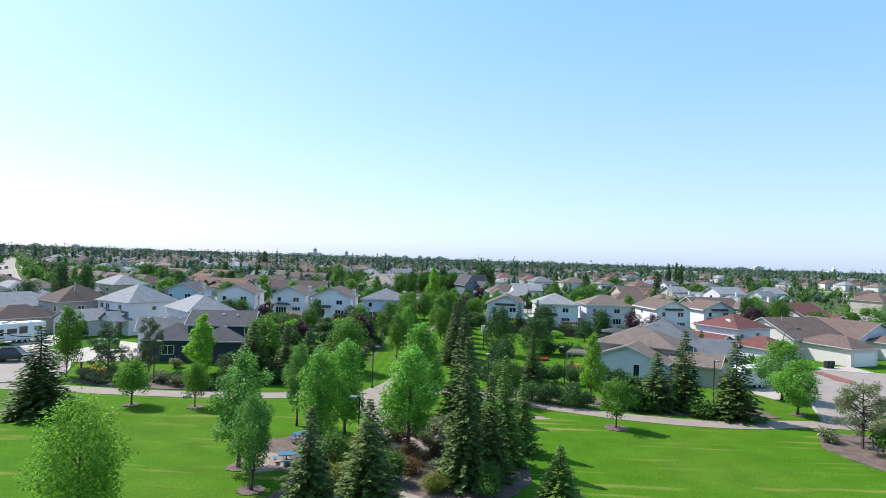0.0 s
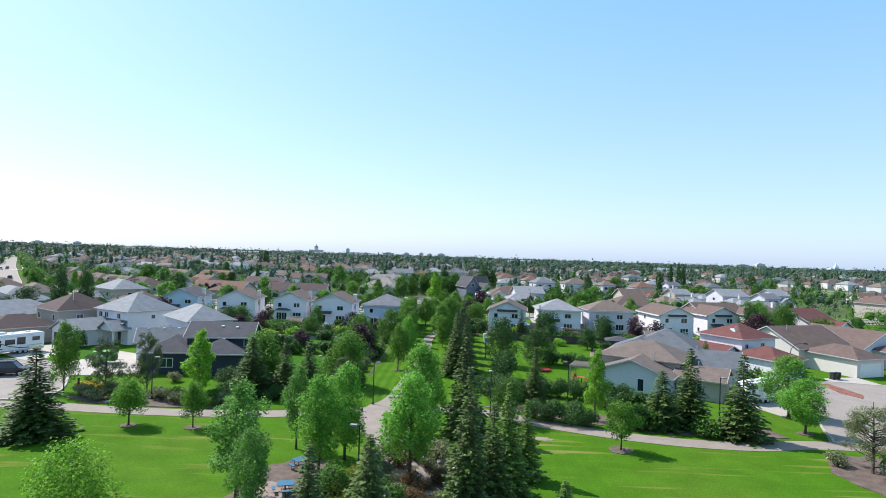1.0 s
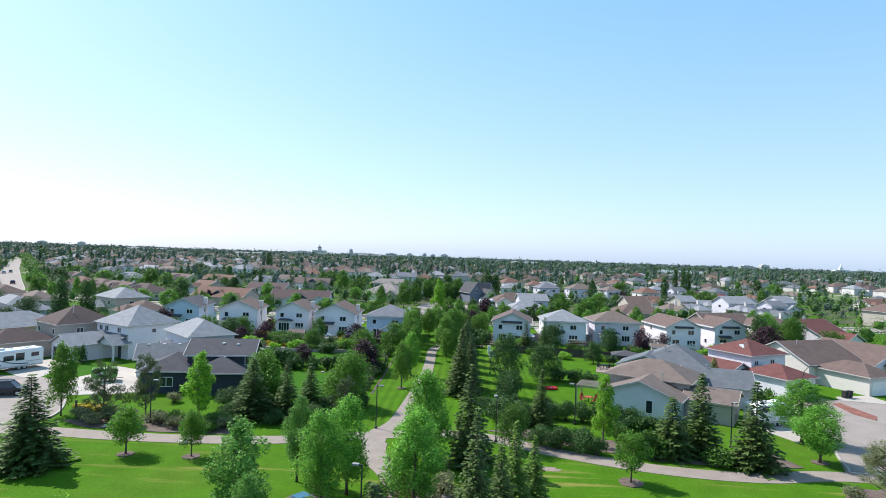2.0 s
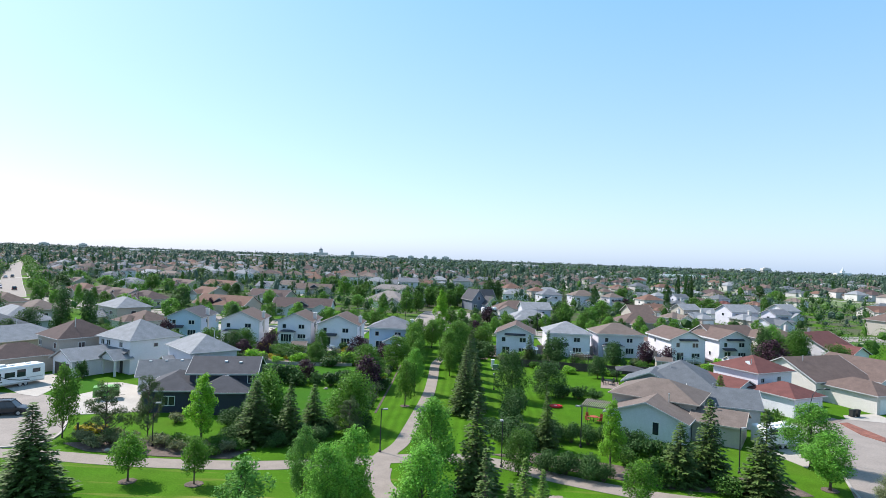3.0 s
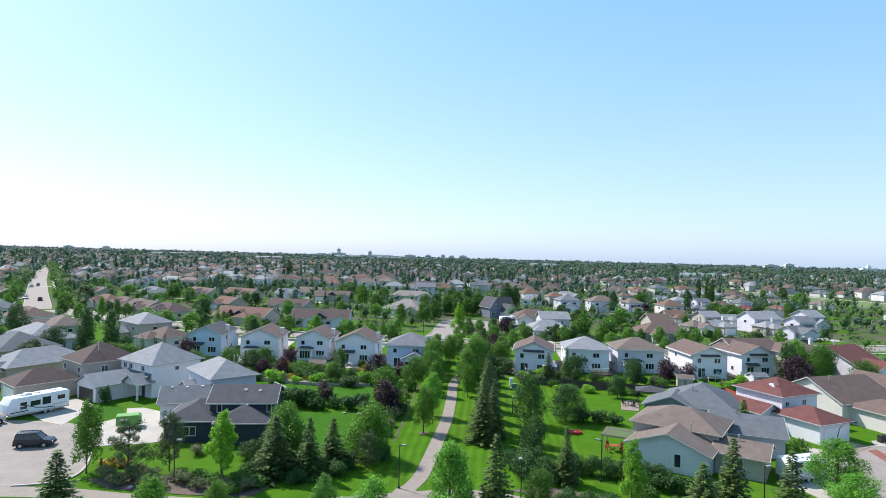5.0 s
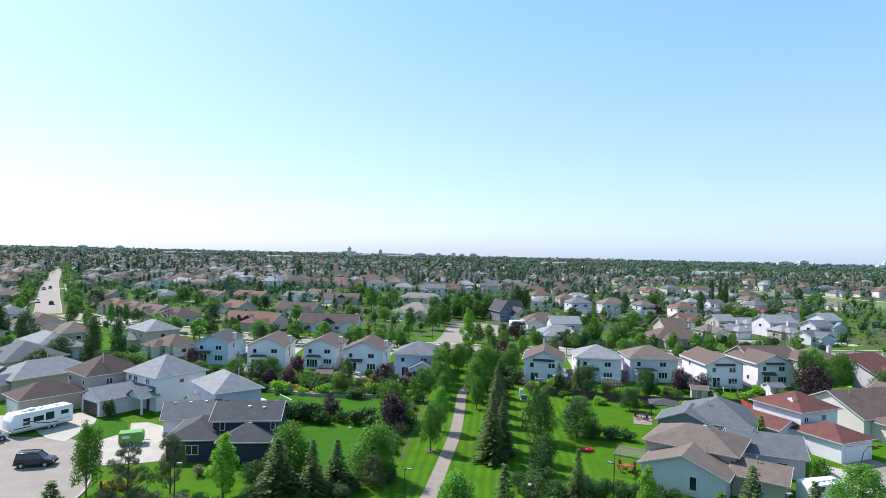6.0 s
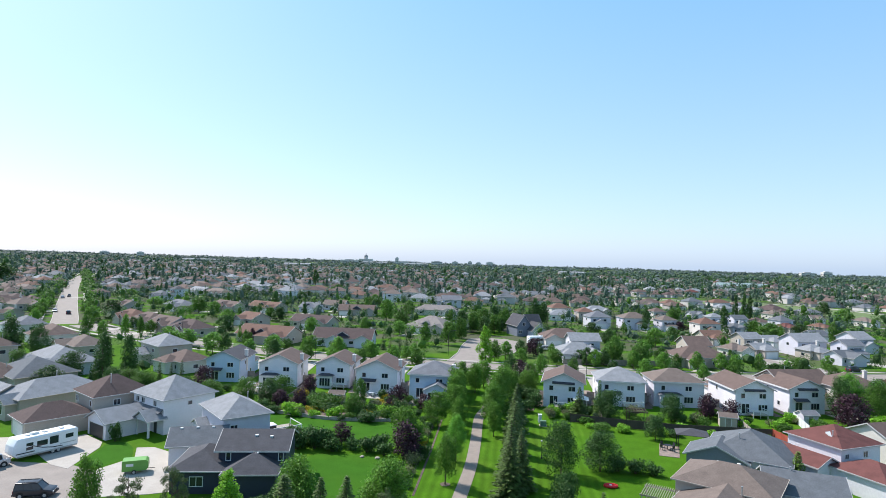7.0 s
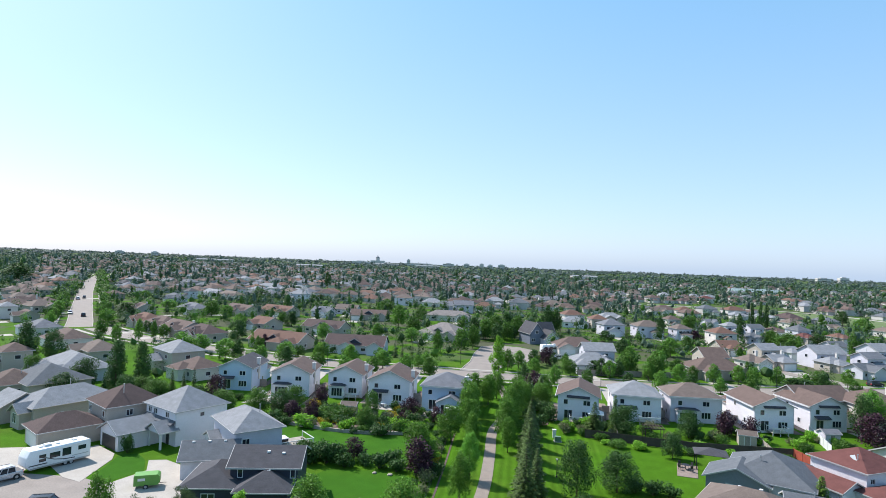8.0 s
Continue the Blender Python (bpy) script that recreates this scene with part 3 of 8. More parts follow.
def deck(parent, x, y, w, d, z=0.7, rail=TRIM):
    """A raised timber deck with posts and a railing."""
    dk = part("deck", Geo().box(x, y, z - 0.12, x + w, y + d, z), WOOD_GREY, parent, "raised timber deck")
    for k in range(int(w / 1.5) + 1):
        px = x + min(k * 1.5, w - 0.08)
        part("post", Geo().box(px, y, 0, px + 0.09, y + 0.09, z + 0.95), rail, dk)
    for px in (x, x + w - 0.08):
        part("post", Geo().box(px, y + d - 0.1, 0, px + 0.09, y + d - 0.01, z + 0.95), rail, dk)
    part("handrail", Geo().box(x, y - 0.02, z + 0.87, x + w, y + 0.1, z + 0.97), rail, dk)
    part("handrail", Geo().box(x - 0.02, y + 0.1, z + 0.87, x + 0.1, y + d, z + 0.968), rail, dk)
    part("handrail", Geo().box(x + w - 0.1, y + 0.1, z + 0.87, x + w + 0.02, y + d, z + 0.966), rail, dk)
    r = Geo()
    for k in range(int(w / 0.22)):
        r.box(x + 0.1 + k * 0.22, y + 0.03, z, x + 0.14 + k * 0.22, y + 0.07, z + 0.88)
    tagged(part("balusters", r, rail, dk), kind="stuff")


def row_home(x, y, yaw, w, d, kind, wall, roof, label, bump=None, has_deck=True, eave=5.3, pitch=0.45):
    """A two-storey house whose garden side looks over the park."""
    h = house_at(x, y, yaw, label)
    add_block(h, 0, 0, w, d, eave, pitch, kind, wall, roof)
    b = (0, 0, w, d)
    add_window(h, "f", w * 0.14, 3.5, 0.95, 1.1, b, bars=0)
    add_window(h, "f", w * 0.62, 3.5, 1.5, 1.1, b)
    add_window(h, "f", w * 0.60, 0.9, 2.0, 1.4, b, bars=2)
    add_window(h, "f", w * 0.16, 0.35, 1.7, 2.1, b)
    for f in "lr":
        add_window(h, f, d * 0.3, 3.6, 0.9, 1.0, b, bars=0)
        add_window(h, f, d * 0.65, 1.1, 0.9, 1.0, b, bars=0)
    if bump == "bay":
        add_block(h, w * 0.1, -1.4, w * 0.42, 1.4, 2.7, 0.5, "hip", wall, R_DARK, o=0.25)
        add_window(h, "f", 0.4, 0.5, w * 0.42 - 0.8, 1.9, (w * 0.1, -1.4, w * 0.42, 1.4), bars=3)
    elif bump == "wing":
        add_block(h, w * 0.42, -3.2, w * 0.56, 3.2, 2.7, 0.5, "gy", wall, roof, o=0.35)
        add_window(h, "f", 0.7, 0.6, 2.6, 1.7, (w * 0.42, -3.2, w * 0.56, 3.2), bars=2)
    elif bump == "canopy":
        part("canopy", Geo().prism([(-1.1, 2.75), (0, 3.2), (0, 3.3), (-1.1, 2.85)], "x", w * 0.1, w * 0.5), R_DARK, h, "dark shingled canopy")
    m = h.matrix_basis

    def lot(name, x0, y0, x1, y1, mat, label, category, z):
        structure(name, slab(Geo(), [tuple((m @ Vector((u, v, 0))).xy) for u, v in ((x0, y0), (x1, y0), (x1, y1), (x0, y1))], -0.05, z), mat, label, category)

    lot("driveway", w * 0.1 - 0.2, d + 5.5, w * 0.1 + 6.2, 172.5 - y, CONCRETE, "pale concrete driveway to the street", "driveway", 0.06)
    lot("side_yard", -1.7, -0.6, -0.02, d + 5.0, GRAVEL, "narrow gravel side yard between houses", "ground", 0.045)
    lot("side_yard", w + 0.02, -0.6, w + 1.7, d + 5.0, MULCH, "narrow mulched side yard between houses", "ground", 0.052)
    part("side_gate", Geo().box(w + 0.05, d * 0.5, 0.02, w + 1.75, d * 0.5 + 0.06, 1.7), WOOD_GREY, h, "timber side gate")
    part("side_gate", Geo().box(-1.75, d * 0.55, 0.02, -0.05, d * 0.55 + 0.06, 1.7), WOOD_GREY, h, "timber side gate")
    for k in (0, w - 0.1):
        part("downpipe", Geo().tube([(k + 0.05, -0.06, 0.1), (k + 0.05, -0.06, eave - 0.1)], [0.045, 0.045], 5), TRIM, h)
    part("gutter", Geo().box(-0.5, -0.62, eave - 0.12, w + 0.5, -0.5, eave) if kind == "hip" else Geo().box(-0.6, -0.3, eave - 0.3, -0.46, d + 0.3, eave - 0.18), TRIM, h)
    add_block(h, w * 0.1, d, 6.2, 5.5, 2.8, 0.42, "gy", wall, roof, o=0.35)
    if kind == "gy" and x > 0:
        part("skirt_roof", Geo().prism([(-0.5, 5.0), (0, 5.35), (0, 5.45), (-0.5, 5.1)], "x", w * 0.22, w * 0.78), R_DARK, h, "dark shingled band under the gable")
    if x < 0:
        chimney(h, w - 0.1, d * 0.42, 2.0, eave + 1.7, 0.72, W_CREAM)
    if has_deck:
        deck(h, w * 0.3 if bump is None else w * 0.52, -2.6 if bump != "wing" else -4.2, w * 0.42, 2.55 if bump != "wing" else 0.95)
    return h


row_home(-72.2, 141.5, 6, 8.0, 11, "gy", W_BLUE, R_DARK, "pale blue two-storey house with charcoal gable roof", "canopy", False)
row_home(-58.2, 139.6, 7, 8.8, 11, "gy", W_WHITE, R_BROWN, "white two-storey house with brown gable roof", "bay", False)
row_home(-45.6, 142.5, 2, 8.0, 10.5, "gy", W_WHITE, R_BROWN, "off-white two-storey house with brown gable roof", "bay", True)
row_home(-35.0, 138.8, 1, 9.3, 10.5, "gy", W_WHITE, R_BROWN, "white two-storey house with tan chimney and brown roof", "canopy", False)
row_home(-22.4, 136.2, -1, 9.3, 9.5, "hip", W_BLUE, R_GREY, "pale blue two-storey house with grey hip roof", "wing", False)
row_home(6.4, 136.2, -6, 8.3, 10.5, "gy", W_WHITE, R_BROWN, "white two-storey house with dark window band under gable", None, True)
row_home(18.2, 140.0, -1, 9.8, 9.5, "hip", W_WHITE, R_LIGHT, "white two-storey house with pale grey hip roof", "canopy", True)
row_home(30.4, 142.2, 3, 10.6, 9.0, "hip", W_GREY, R_TAN, "pale grey two-storey house with tan hip roof", "bay", False)
row_home(45.8, 138.2, 8, 8.0, 12, "gy", W_WHITE, R_BROWN, "bright white two-storey house with brown gable roof", None, True)
row_home(58.0, 142.0, 12, 8.0, 11, "gy", W_WHITE, R_BROWN, "white two-storey house with brown roof", "canopy", False)

# the grey-roofed house with a garage, west court
h = house_at(-65.8, 105.3, -28.5, "white two-storey house with pale grey hip roof and attached garage")
add_block(h, 0, 0, 9.7, 9.4, 5.6, 0.58, "hip", W_WHITE, R_LIGHT)
add_block(h, -0.3, -7.3, 6.0, 7.3, 2.75, 0.5, "gy", W_WHITE, R_LIGHT)
add_block(h, 5.7, -2.6, 4.0, 2.6, 2.9, 0.6, "gy", W_WHITE, R_LIGHT, z0=2.6)
for px in (5.9, 9.4):
    part("porch_post", Geo().box(px - 0.14, -2.5, 0, px + 0.14, -2.22, 2.9), TRIM, h)
add_door(h, "f", 0.7, 4.6, 2.15, (-0.3, -7.3, 6.0, 7.3), DOOR_DARK)
add_door(h, "f", 6.8, 1.0, 2.1, (0, 0, 9.7, 9.4), DOOR_DARK, "front_door", 1)
part("canopy", Geo().prism([(-0.9, 3.55), (0, 4.1), (0, 4.2), (-0.9, 3.65)], "x", 0.2, 9.5), R_SLATE, h, "slate blue skirt roof")
for u in (0.8, 2.6, 6.4):
    add_window(h, "f", u, 4.3, 1.1, 1.0, (0, 0, 9.7, 9.4))
add_window(h, "r", 4.2, 4.2, 0.9, 0.8, (0, 0, 9.7, 9.4), bars=0)
pipe(h, 1.0, 7.5, 6.6)

# brown-roofed house, west court
h = house_at(-77.2, 105.6, -33, "beige house with brown hip roof and double garage")
add_block(h, 0, 0, 8.6, 9.4, 5.3, 0.58, "hip", W_TAN, R_DKBROWN, FASCIA)
add_block(h, 0.9, -9.6, 7.0, 9.6, 2.75, 0.5, "hip", W_TAN, R_DKBROWN, FASCIA)
add_door(h, "f", 1.0, 4.9, 2.15, (0.9, -9.6, 7.0, 9.6), DOOR_WHITE)
add_window(h, "f", 0.5, 3.6, 1.2, 1.1, (0, 0, 8.6, 9.4))
add_window(h, "f", 6.6, 3.6, 1.0, 1.1, (0, 0, 8.6, 9.4), bars=0)
add_window(h, "r", 3.0, 3.6, 1.2, 1.1, (0, 0, 8.6, 9.4))
pipe(h, 6.3, 3.4, 7.3, 1.3)
vent(h, 4.4, -4.0, 4.3)

h = house_at(-94.2, 107.2, -25, "tan stucco bungalow with pale grey hip roof")
add_block(h, 0, 0, 9.0, 15.0, 3.4, 0.5, "hip", W_TAN, R_LIGHT, TRIM_TAN)
add_block(h, -4.5, -2.6, 6.5, 8.0, 2.9, 0.5, "gx", W_TAN, R_LIGHT, TRIM_TAN)
add_block(h, 4.6, -1.8, 3.4, 2.4, 3.0, 0.7, "gy", W_TAN, R_LIGHT, TRIM_TAN)
add_window(h, "f", 0.8, 0.9, 1.5, 1.8, (4.6, -1.8, 3.4, 2.4))
add_window(h, "f", 0.8, 0.8, 1.4, 1.6, (-4.5, -2.6, 6.5, 8.0))
add_window(h, "r", 4.0, 1.2, 1.0, 1.0, (0, 0, 9.0, 15.0))
pipe(h, 2.4, 9, 5.6)
h = house_at(-113.5, 126.0, -30, "tan bungalow with grey-brown hip roof")
add_block(h, 0, 0, 13.5, 12.0, 3.2, 0.5, "hip", W_TAN, R_SLATE, TRIM_TAN)
add_window(h, "r", 3, 1.0, 1.6, 1.2, (0, 0, 13.5, 12))
add_window(h, "r", 8, 1.0, 1.6, 1.2, (0, 0, 13.5, 12))
add_window(h, "f", 3, 1.0, 1.6, 1.2, (0, 0, 13.5, 12))

# navy house and its neighbour, west court
h = house_at(-42.6, 78.6, 12, "dark navy split-level house with charcoal roofs")
add_block(h, 5.3, 2.2, 8.6, 7.4, 4.8, 0.42, "gx", W_NAVY, R_DARK)
add_block(h, 0, 0, 6.4, 8.6, 2.8, 0.48, "hip", W_NAVY, R_DARK)
add_block(h, 7.0, -1.4, 6.2, 8.0, 2.85, 0.5, "hip", W_NAVY, R_DARK)
add_window(h, "f", 2.4, 0.9, 1.7, 1.3, (0, 0, 6.4, 8.6))
add_window(h, "f", 0.9, 3.4, 0.7, 1.2, (5.3, 2.2, 8.6, 7.4), bars=0)
add_window(h, "f", 7.6, 3.4, 0.7, 1.2, (5.3, 2.2, 8.6, 7.4), bars=0)
add_window(h, "f", 0.5, 0.9, 0.7, 1.3, (7.0, -1.4, 6.2, 8.0), bars=0)
vent(h, 9.6, 4.6, 6.0)
vent(h, 11.6, 4.4, 5.9)
vent(h, 10.3, 1.6, 4.55)
h = house_at(-43.4, 93.9, 45, "pale grey house with pale grey hip roof and white-railed deck")
add_block(h, 0, 0, 7.3, 10.9, 5.2, 0.55, "hip", W_GREY, R_LIGHT)
pipe(h, 5.2, 4.4, 6.6, 1.4)
add_block(h, -1.6, 6.4, 1.7, 3.6, 2.8, 0.5, "gx", W_GREY, R_LIGHT, o=0.3)
add_window(h, "r", 2.0, 3.2, 1.2, 1.0, (0, 0, 7.3, 10.9))
add_window(h, "f", 1.0, 3.2, 1.2, 1.0, (0, 0, 7.3, 10.9))
deck(h, 7.4, 1.6, 6.2, 4.8, 1.2)
HOT_TUB = h.matrix_basis @ Matrix.Translation((9.0, 4.6, 1.2))
h = house_at(-48.4, 87.8, 22, "white garage wing with slate roof and three roof vents", "garage")
add_block(h, 0, 0, 7.4, 7.0, 2.75, 0.46, "gx", W_WHITE, R_SLATE)
for k in range(3):
    vent(h, 1.2 + 2.2 * k, 3.2, 4.35)
add_door(h, "l", 1.2, 4.6, 2.15, (0, 0, 7.4, 7.0), DOOR_WHITE)

# east group
h = house_at(18.4, 80.4, -30, "grey-blue bungalow with beige gable and hip roofs")
add_block(h, 0, 0, 9.6, 6.4, 2.75, 0.37, "gy", W_GREY, R_TAN)
add_block(h, -1.0, 5.3, 10.8, 8.6, 4.0, 0.42, "hip", W_TAN, R_TAN, TRIM_TAN)
add_block(h, 9.7, 3.4, 5.6, 6.2, 2.6, 0.36, "gx", W_TAN, R_TAN, TRIM_TAN)
add_window(h, "f", 5.6, 0.7, 0.9, 1.7, (0, 0, 9.6, 6.4), bars=0)
add_window(h, "l", 3.2, 2.3, 1.4, 1.2, (-1.0, 5.3, 10.8, 8.6))
add_window(h, "r", 2.0, 2.5, 1.2, 1.1, (-1.0, 5.3, 10.8, 8.6))
add_window(h, "f", 1.8, 0.9, 1.4, 1.2, (9.7, 3.4, 5.6, 6.2))
pipe(h, 6.6, 4.6, 4.0, 1.1)
pipe(h, 12.0, 6.0, 3.6, 0.8)
vent(h, 2.6, 11.4, 5.4)
vent(h, 5.0, 11.4, 5.6)
h = house_at(28.2, 100.2, -25, "slate-blue bungalow with slate-grey hip roof")
add_block(h, 0, 0, 10.8, 12.0, 3.1, 0.5, "hip", W_GREY, R_SLATE)
add_block(h, -2.4, -0.9, 8.0, 6.0, 2.9, 0.42, "gy", W_SLATE, R_SLATE)
add_window(h, "f", 2.6, 1.0, 2.2, 1.3, (-2.4, -0.9, 8.0, 6.0))
add_window(h, "l", 3.0, 1.0, 1.8, 1.2, (-2.4, -0.9, 8.0, 6.0))
pipe(h, 4.2, 3.4, 4.9, 1.0)
h = house_at(31.6, 87.0, -16, "grey garage with slate-grey gable roof", "garage")
add_block(h, 0, 0, 8.6, 8.4, 2.8, 0.4, "gx", W_GREY, R_SLATE)
add_door(h, "r", 1.8, 4.8, 2.15, (0, 0, 8.6, 8.4), DOOR_WHITE)
add_window(h, "f", 5.4, 1.0, 1.2, 1.0, (0, 0, 8.6, 8.4), bars=0)
pipe(h, 3.0, 4.0, 4.2, 0.8)
h = house_at(46.4, 99.3, 28, "cream two-storey house with dark red hip roofs and garage")
add_block(h, 0, 0, 8.3, 8.4, 5.1, 0.45, "hip", W_WHITE, R_RED)
add_block(h, -1.6, -7.2, 6.6, 7.6, 2.8, 0.42, "hip", W_WHITE, R_RED)
add_block(h, -4.2, 0.4, 4.4, 7.4, 2.9, 0.5, "gy", W_WHITE, R_RED)
add_door(h, "f", 0.9, 4.9, 2.15, (-1.6, -7.2, 6.6, 7.6), DOOR_WHITE)
add_window(h, "f", 0.7, 3.6, 0.9, 0.8, (0, 0, 8.3, 8.4))
add_window(h, "f", 4.6, 3.5, 1.0, 1.0, (0, 0, 8.3, 8.4))
part("skylight", Geo().prism([(2.2, 5.8), (3.4, 6.35), (3.4, 6.55), (2.2, 6.0)], "x", 1.4, 2.4), TRIM, h)
pipe(h, 1.6, 2.4, 5.9, 1.0)
h = house_at(58.6, 104.8, 22, "cream bungalow with brown gable roof and garage")
add_block(h, 0, 0, 13.0, 12.5, 3.3, 0.48, "gx", W_CREAM, R_BROWN)
add_block(h, 1.6, -9.0, 6.2, 9.4, 2.8, 0.45, "hip", W_CREAM, R_BROWN)
add_door(h, "f", 0.7, 4.8, 2.15, (1.6, -9.0, 6.2, 9.4), DOOR_WHITE)
add_window(h, "l", 3.2, 1.0, 1.6, 1.2, (0, 0, 13.0, 12.5))
pipe(h, 3.0, 5.0, 5.6, 1.1)
h = house_at(71.0, 107.5, 25, "white bungalow with brown gable roof")
add_block(h, 0, 0, 12.5, 13.0, 3.2, 0.45, "gy", W_WHITE, R_BROWN)
add_block(h, 3.0, -5.0, 7.0, 5.4, 2.9, 0.45, "hip", W_CREAM, R_BROWN)
add_window(h, "f", 1.0, 0.9, 1.2, 1.5, (0, 0, 12.5, 13.0))
add_door(h, "f", 1.2, 4.6, 2.15, (3.0, -5.0, 7.0, 5.4), DOOR_WHITE)
h = house_at(82.6, 140.6, 30, "white house with dark red gable roof")
add_block(h, 0, 0, 11.0, 15.0, 3.5, 0.48, "gx", W_WHITE, R_RED)
add_block(h, 2.0, -3.0, 7.0, 6.0, 3.3, 0.45, "gy", W_WHITE, R_RED)
add_window(h, "l", 4, 1.0, 1.6, 1.3, (0, 0, 11, 15))
add_window(h, "f", 2.0, 1.0, 1.6, 1.3, (2.0, -3.0, 7.0, 6.0))
chimney(h, 6.0, 9.0, 3.0, 7.6, 0.5, STEEL)

# ---- houses of the streets behind ----
WALLS = (W_CREAM, W_TAN, W_WHITE, W_GREY, W_CREAM, W_TAN)
WALL_WORDS = {"siding_cream": "cream", "siding_tan": "tan", "siding_white": "white", "siding_grey": "grey"}
home_random = random.Random(21)


def home(x, y, yaw, w, roof, storeys, wall=None, d=None, dormer=False):
    """A house of the streets behind, centred on x, y: a main block, a front wing and windows, for some a dark gabled dormer."""
    r = home_random
    wall = wall or r.choice(WALLS)
    d = d or r.uniform(8.5, 10.5)
    eave = 5.2 if storeys == 2 else 2.9
    w = min(w, 12.5) if storeys == 2 else w
    words = f"{WALL_WORDS[wall.name]} {'two-storey house' if storeys == 2 else 'bungalow'} with {roof.name.replace('shingles_', '').replace('_', ' ')} shingle roof"
    h = house_at(x, y, yaw, words)
    far = y > 420
    kind = r.choice(("hip", "hip", "gx"))
    add_block(h, -w / 2, -d / 2, w, d, eave, 0.5, kind, wall, roof)
    ww = min(r.uniform(5.0, 6.5), w - 1.0)
    wx = r.uniform(-w / 2, w / 2 - ww)
    add_block(h, wx, -d / 2 - 2.5, ww, 5.2, 2.75, 0.5, r.choice(("hip", "gy")), wall, roof, o=0.35)
    if dormer:
        add_block(h, -1.8, -d / 2 + 0.9, 3.6, d / 2 - 0.9, eave + 0.9, 0.62, "gy", W_NAVY, roof, z0=eave + 0.3, o=0.4)
    if storeys == 1 and w > 13 and not far:
        add_block(h, w / 2 - 5.2, -d / 2 - 2.0, 5.0, 4.0, 2.8, 0.55, "gy", wall, roof, o=0.35)
    b = (-w / 2, -d / 2, w, d)
    if not far:
        for k in range(2):
            add_window(h, "f", w * (0.12 + 0.5 * k), eave - 1.9, 1.6, 1.1, b, bars=0)
        add_window(h, "l" if x > 0 else "r", d * 0.4, eave - 1.9, 1.4, 1.1, b, bars=0)
        pipe(h, r.uniform(-2, 2), 1.0, eave + 1.8)
    else:
        add_window(h, "f", w * 0.3, eave - 1.9, 2.0, 1.2, b, bars=0)
    if not far and r.random() < 0.85:
        m = h.matrix_basis @ Matrix.Translation((wx + ww / 2, -d / 2 - 8.0, 0))
        q = m.to_3x3()
        corners = [m.translation + q @ Vector((u, v, 0)) for u, v in ((-2.6, -4.5), (2.6, -4.5), (2.6, 4.2), (-2.6, 4.2))]
        structure("driveway", slab(Geo(), [tuple(k.xy) for k in corners], -0.05, 0.03), CONCRETE, "pale concrete driveway before a garage", "driveway")
        add_door(h, "f", 0.6, ww - 1.2, 2.1, (wx, -d / 2 - 2.5, ww, 5.2), DOOR_WHITE)
    if r.random() < 0.3:
        chimney(h, w / 2 - 1.0, 0.5, 2.0, eave + 3.0)
    return h


home(-110, 124, -35, 10.0, R_BROWN, 1)
home(-84, 153, -30, 9.5, R_BROWN, 1, W_CREAM, 8.0)
home(-112, 144, -35, 18.0, R_LIGHT, 1, W_GREY, 12.0)
home(-124, 168, -35, 12.0, R_TAN, 1, W_TAN, 9.0)
home(-131, 146, -35, 7.5, R_BROWN, 2, W_TAN, 6.5)
home(74, 151, 8, 10.5, R_BROWN, 2)
home(64, 154, 15, 12.7, R_BROWN, 2)
home(-95, 162, -35, 11.5, R_LIGHT, 2, W_TAN, 9.0)
home(-149, 186, -35, 15.5, R_BROWN, 1, W_CREAM, 9.5)
home(20, 200, 8, 13.1, R_LIGHT, 1, W_GREY, 9.5)
home(57, 202, 10, 16.3, R_BROWN, 1, W_TAN, 11.0)
home(-176, 205, -35, 13.0, R_GREY, 1, W_CREAM, 9.5)
home(-85, 208, -12, 19.8, R_ORANGE, 1, W_TAN, 11.0, True)
home(-58, 209, 4, 19.8, R_DKBROWN, 1, W_GREY, 11.0, True)
home(23, 212, 8, 9.6, R_LIGHT, 2, W_GREY, 8.0)
home(59, 213, 8, 7.6, R_BROWN, 2, W_TAN, 9.5)
home(-118, 215, -32, 15.6, R_DKBROWN, 1, W_TAN, 10.0, True)
home(107, 218, 25, 7.5, R_SLATE, 1, W_GREY, 6.5)
home(75, 223, 25, 7.5, R_TAN, 1, W_CREAM, 6.5)
home(-132, 224, -32, 15.6, R_BROWN, 1, W_TAN, 10.0, True)
home(85, 228, 22, 7.5, R_LIGHT, 1, W_TAN, 6.5)
home(103, 229, 20, 7.5, R_LIGHT, 1, W_TAN, 6.5)
home(115, 230, 22, 7.5, R_GREY, 2, W_GREY, 6.5)
home(-146, 233, -32, 15.6, R_BROWN, 1, W_TAN, 10.0, True)
home(18, 236, 10, 15.7, R_BROWN, 1, W_CREAM, 11.0)
home(-212, 237, -35, 9.0, R_BROWN, 1, W_TAN, 7.0)
home(104, 238, 16, 11.4, R_LIGHT, 2, W_GREY, 9.5)
home(85, 239, 20, 7.5, R_LIGHT, 2, W_TAN, 7.2)
home(-227, 242, -35, 7.5, R_LIGHT, 2, W_CREAM, 6.5)
home(-160, 242, -32, 15.6, R_ORANGE, 1, W_TAN, 10.0, True)
home(-84, 252, -14, 18.0, R_DKBROWN, 1, W_TAN, 10.0, True)
home(-112, 254, -30, 10.8, R_ORANGE, 1, W_TAN, 9.5)
home(-34, 256, -18, 17.0, R_PALE, 1, W_TAN, 14.0, True)
home(130, 254, 20, 7.5, R_LIGHT, 2, W_GREY, 9.3)
home(99, 255, 22, 7.5, R_LIGHT, 1, W_GREY, 6.5)
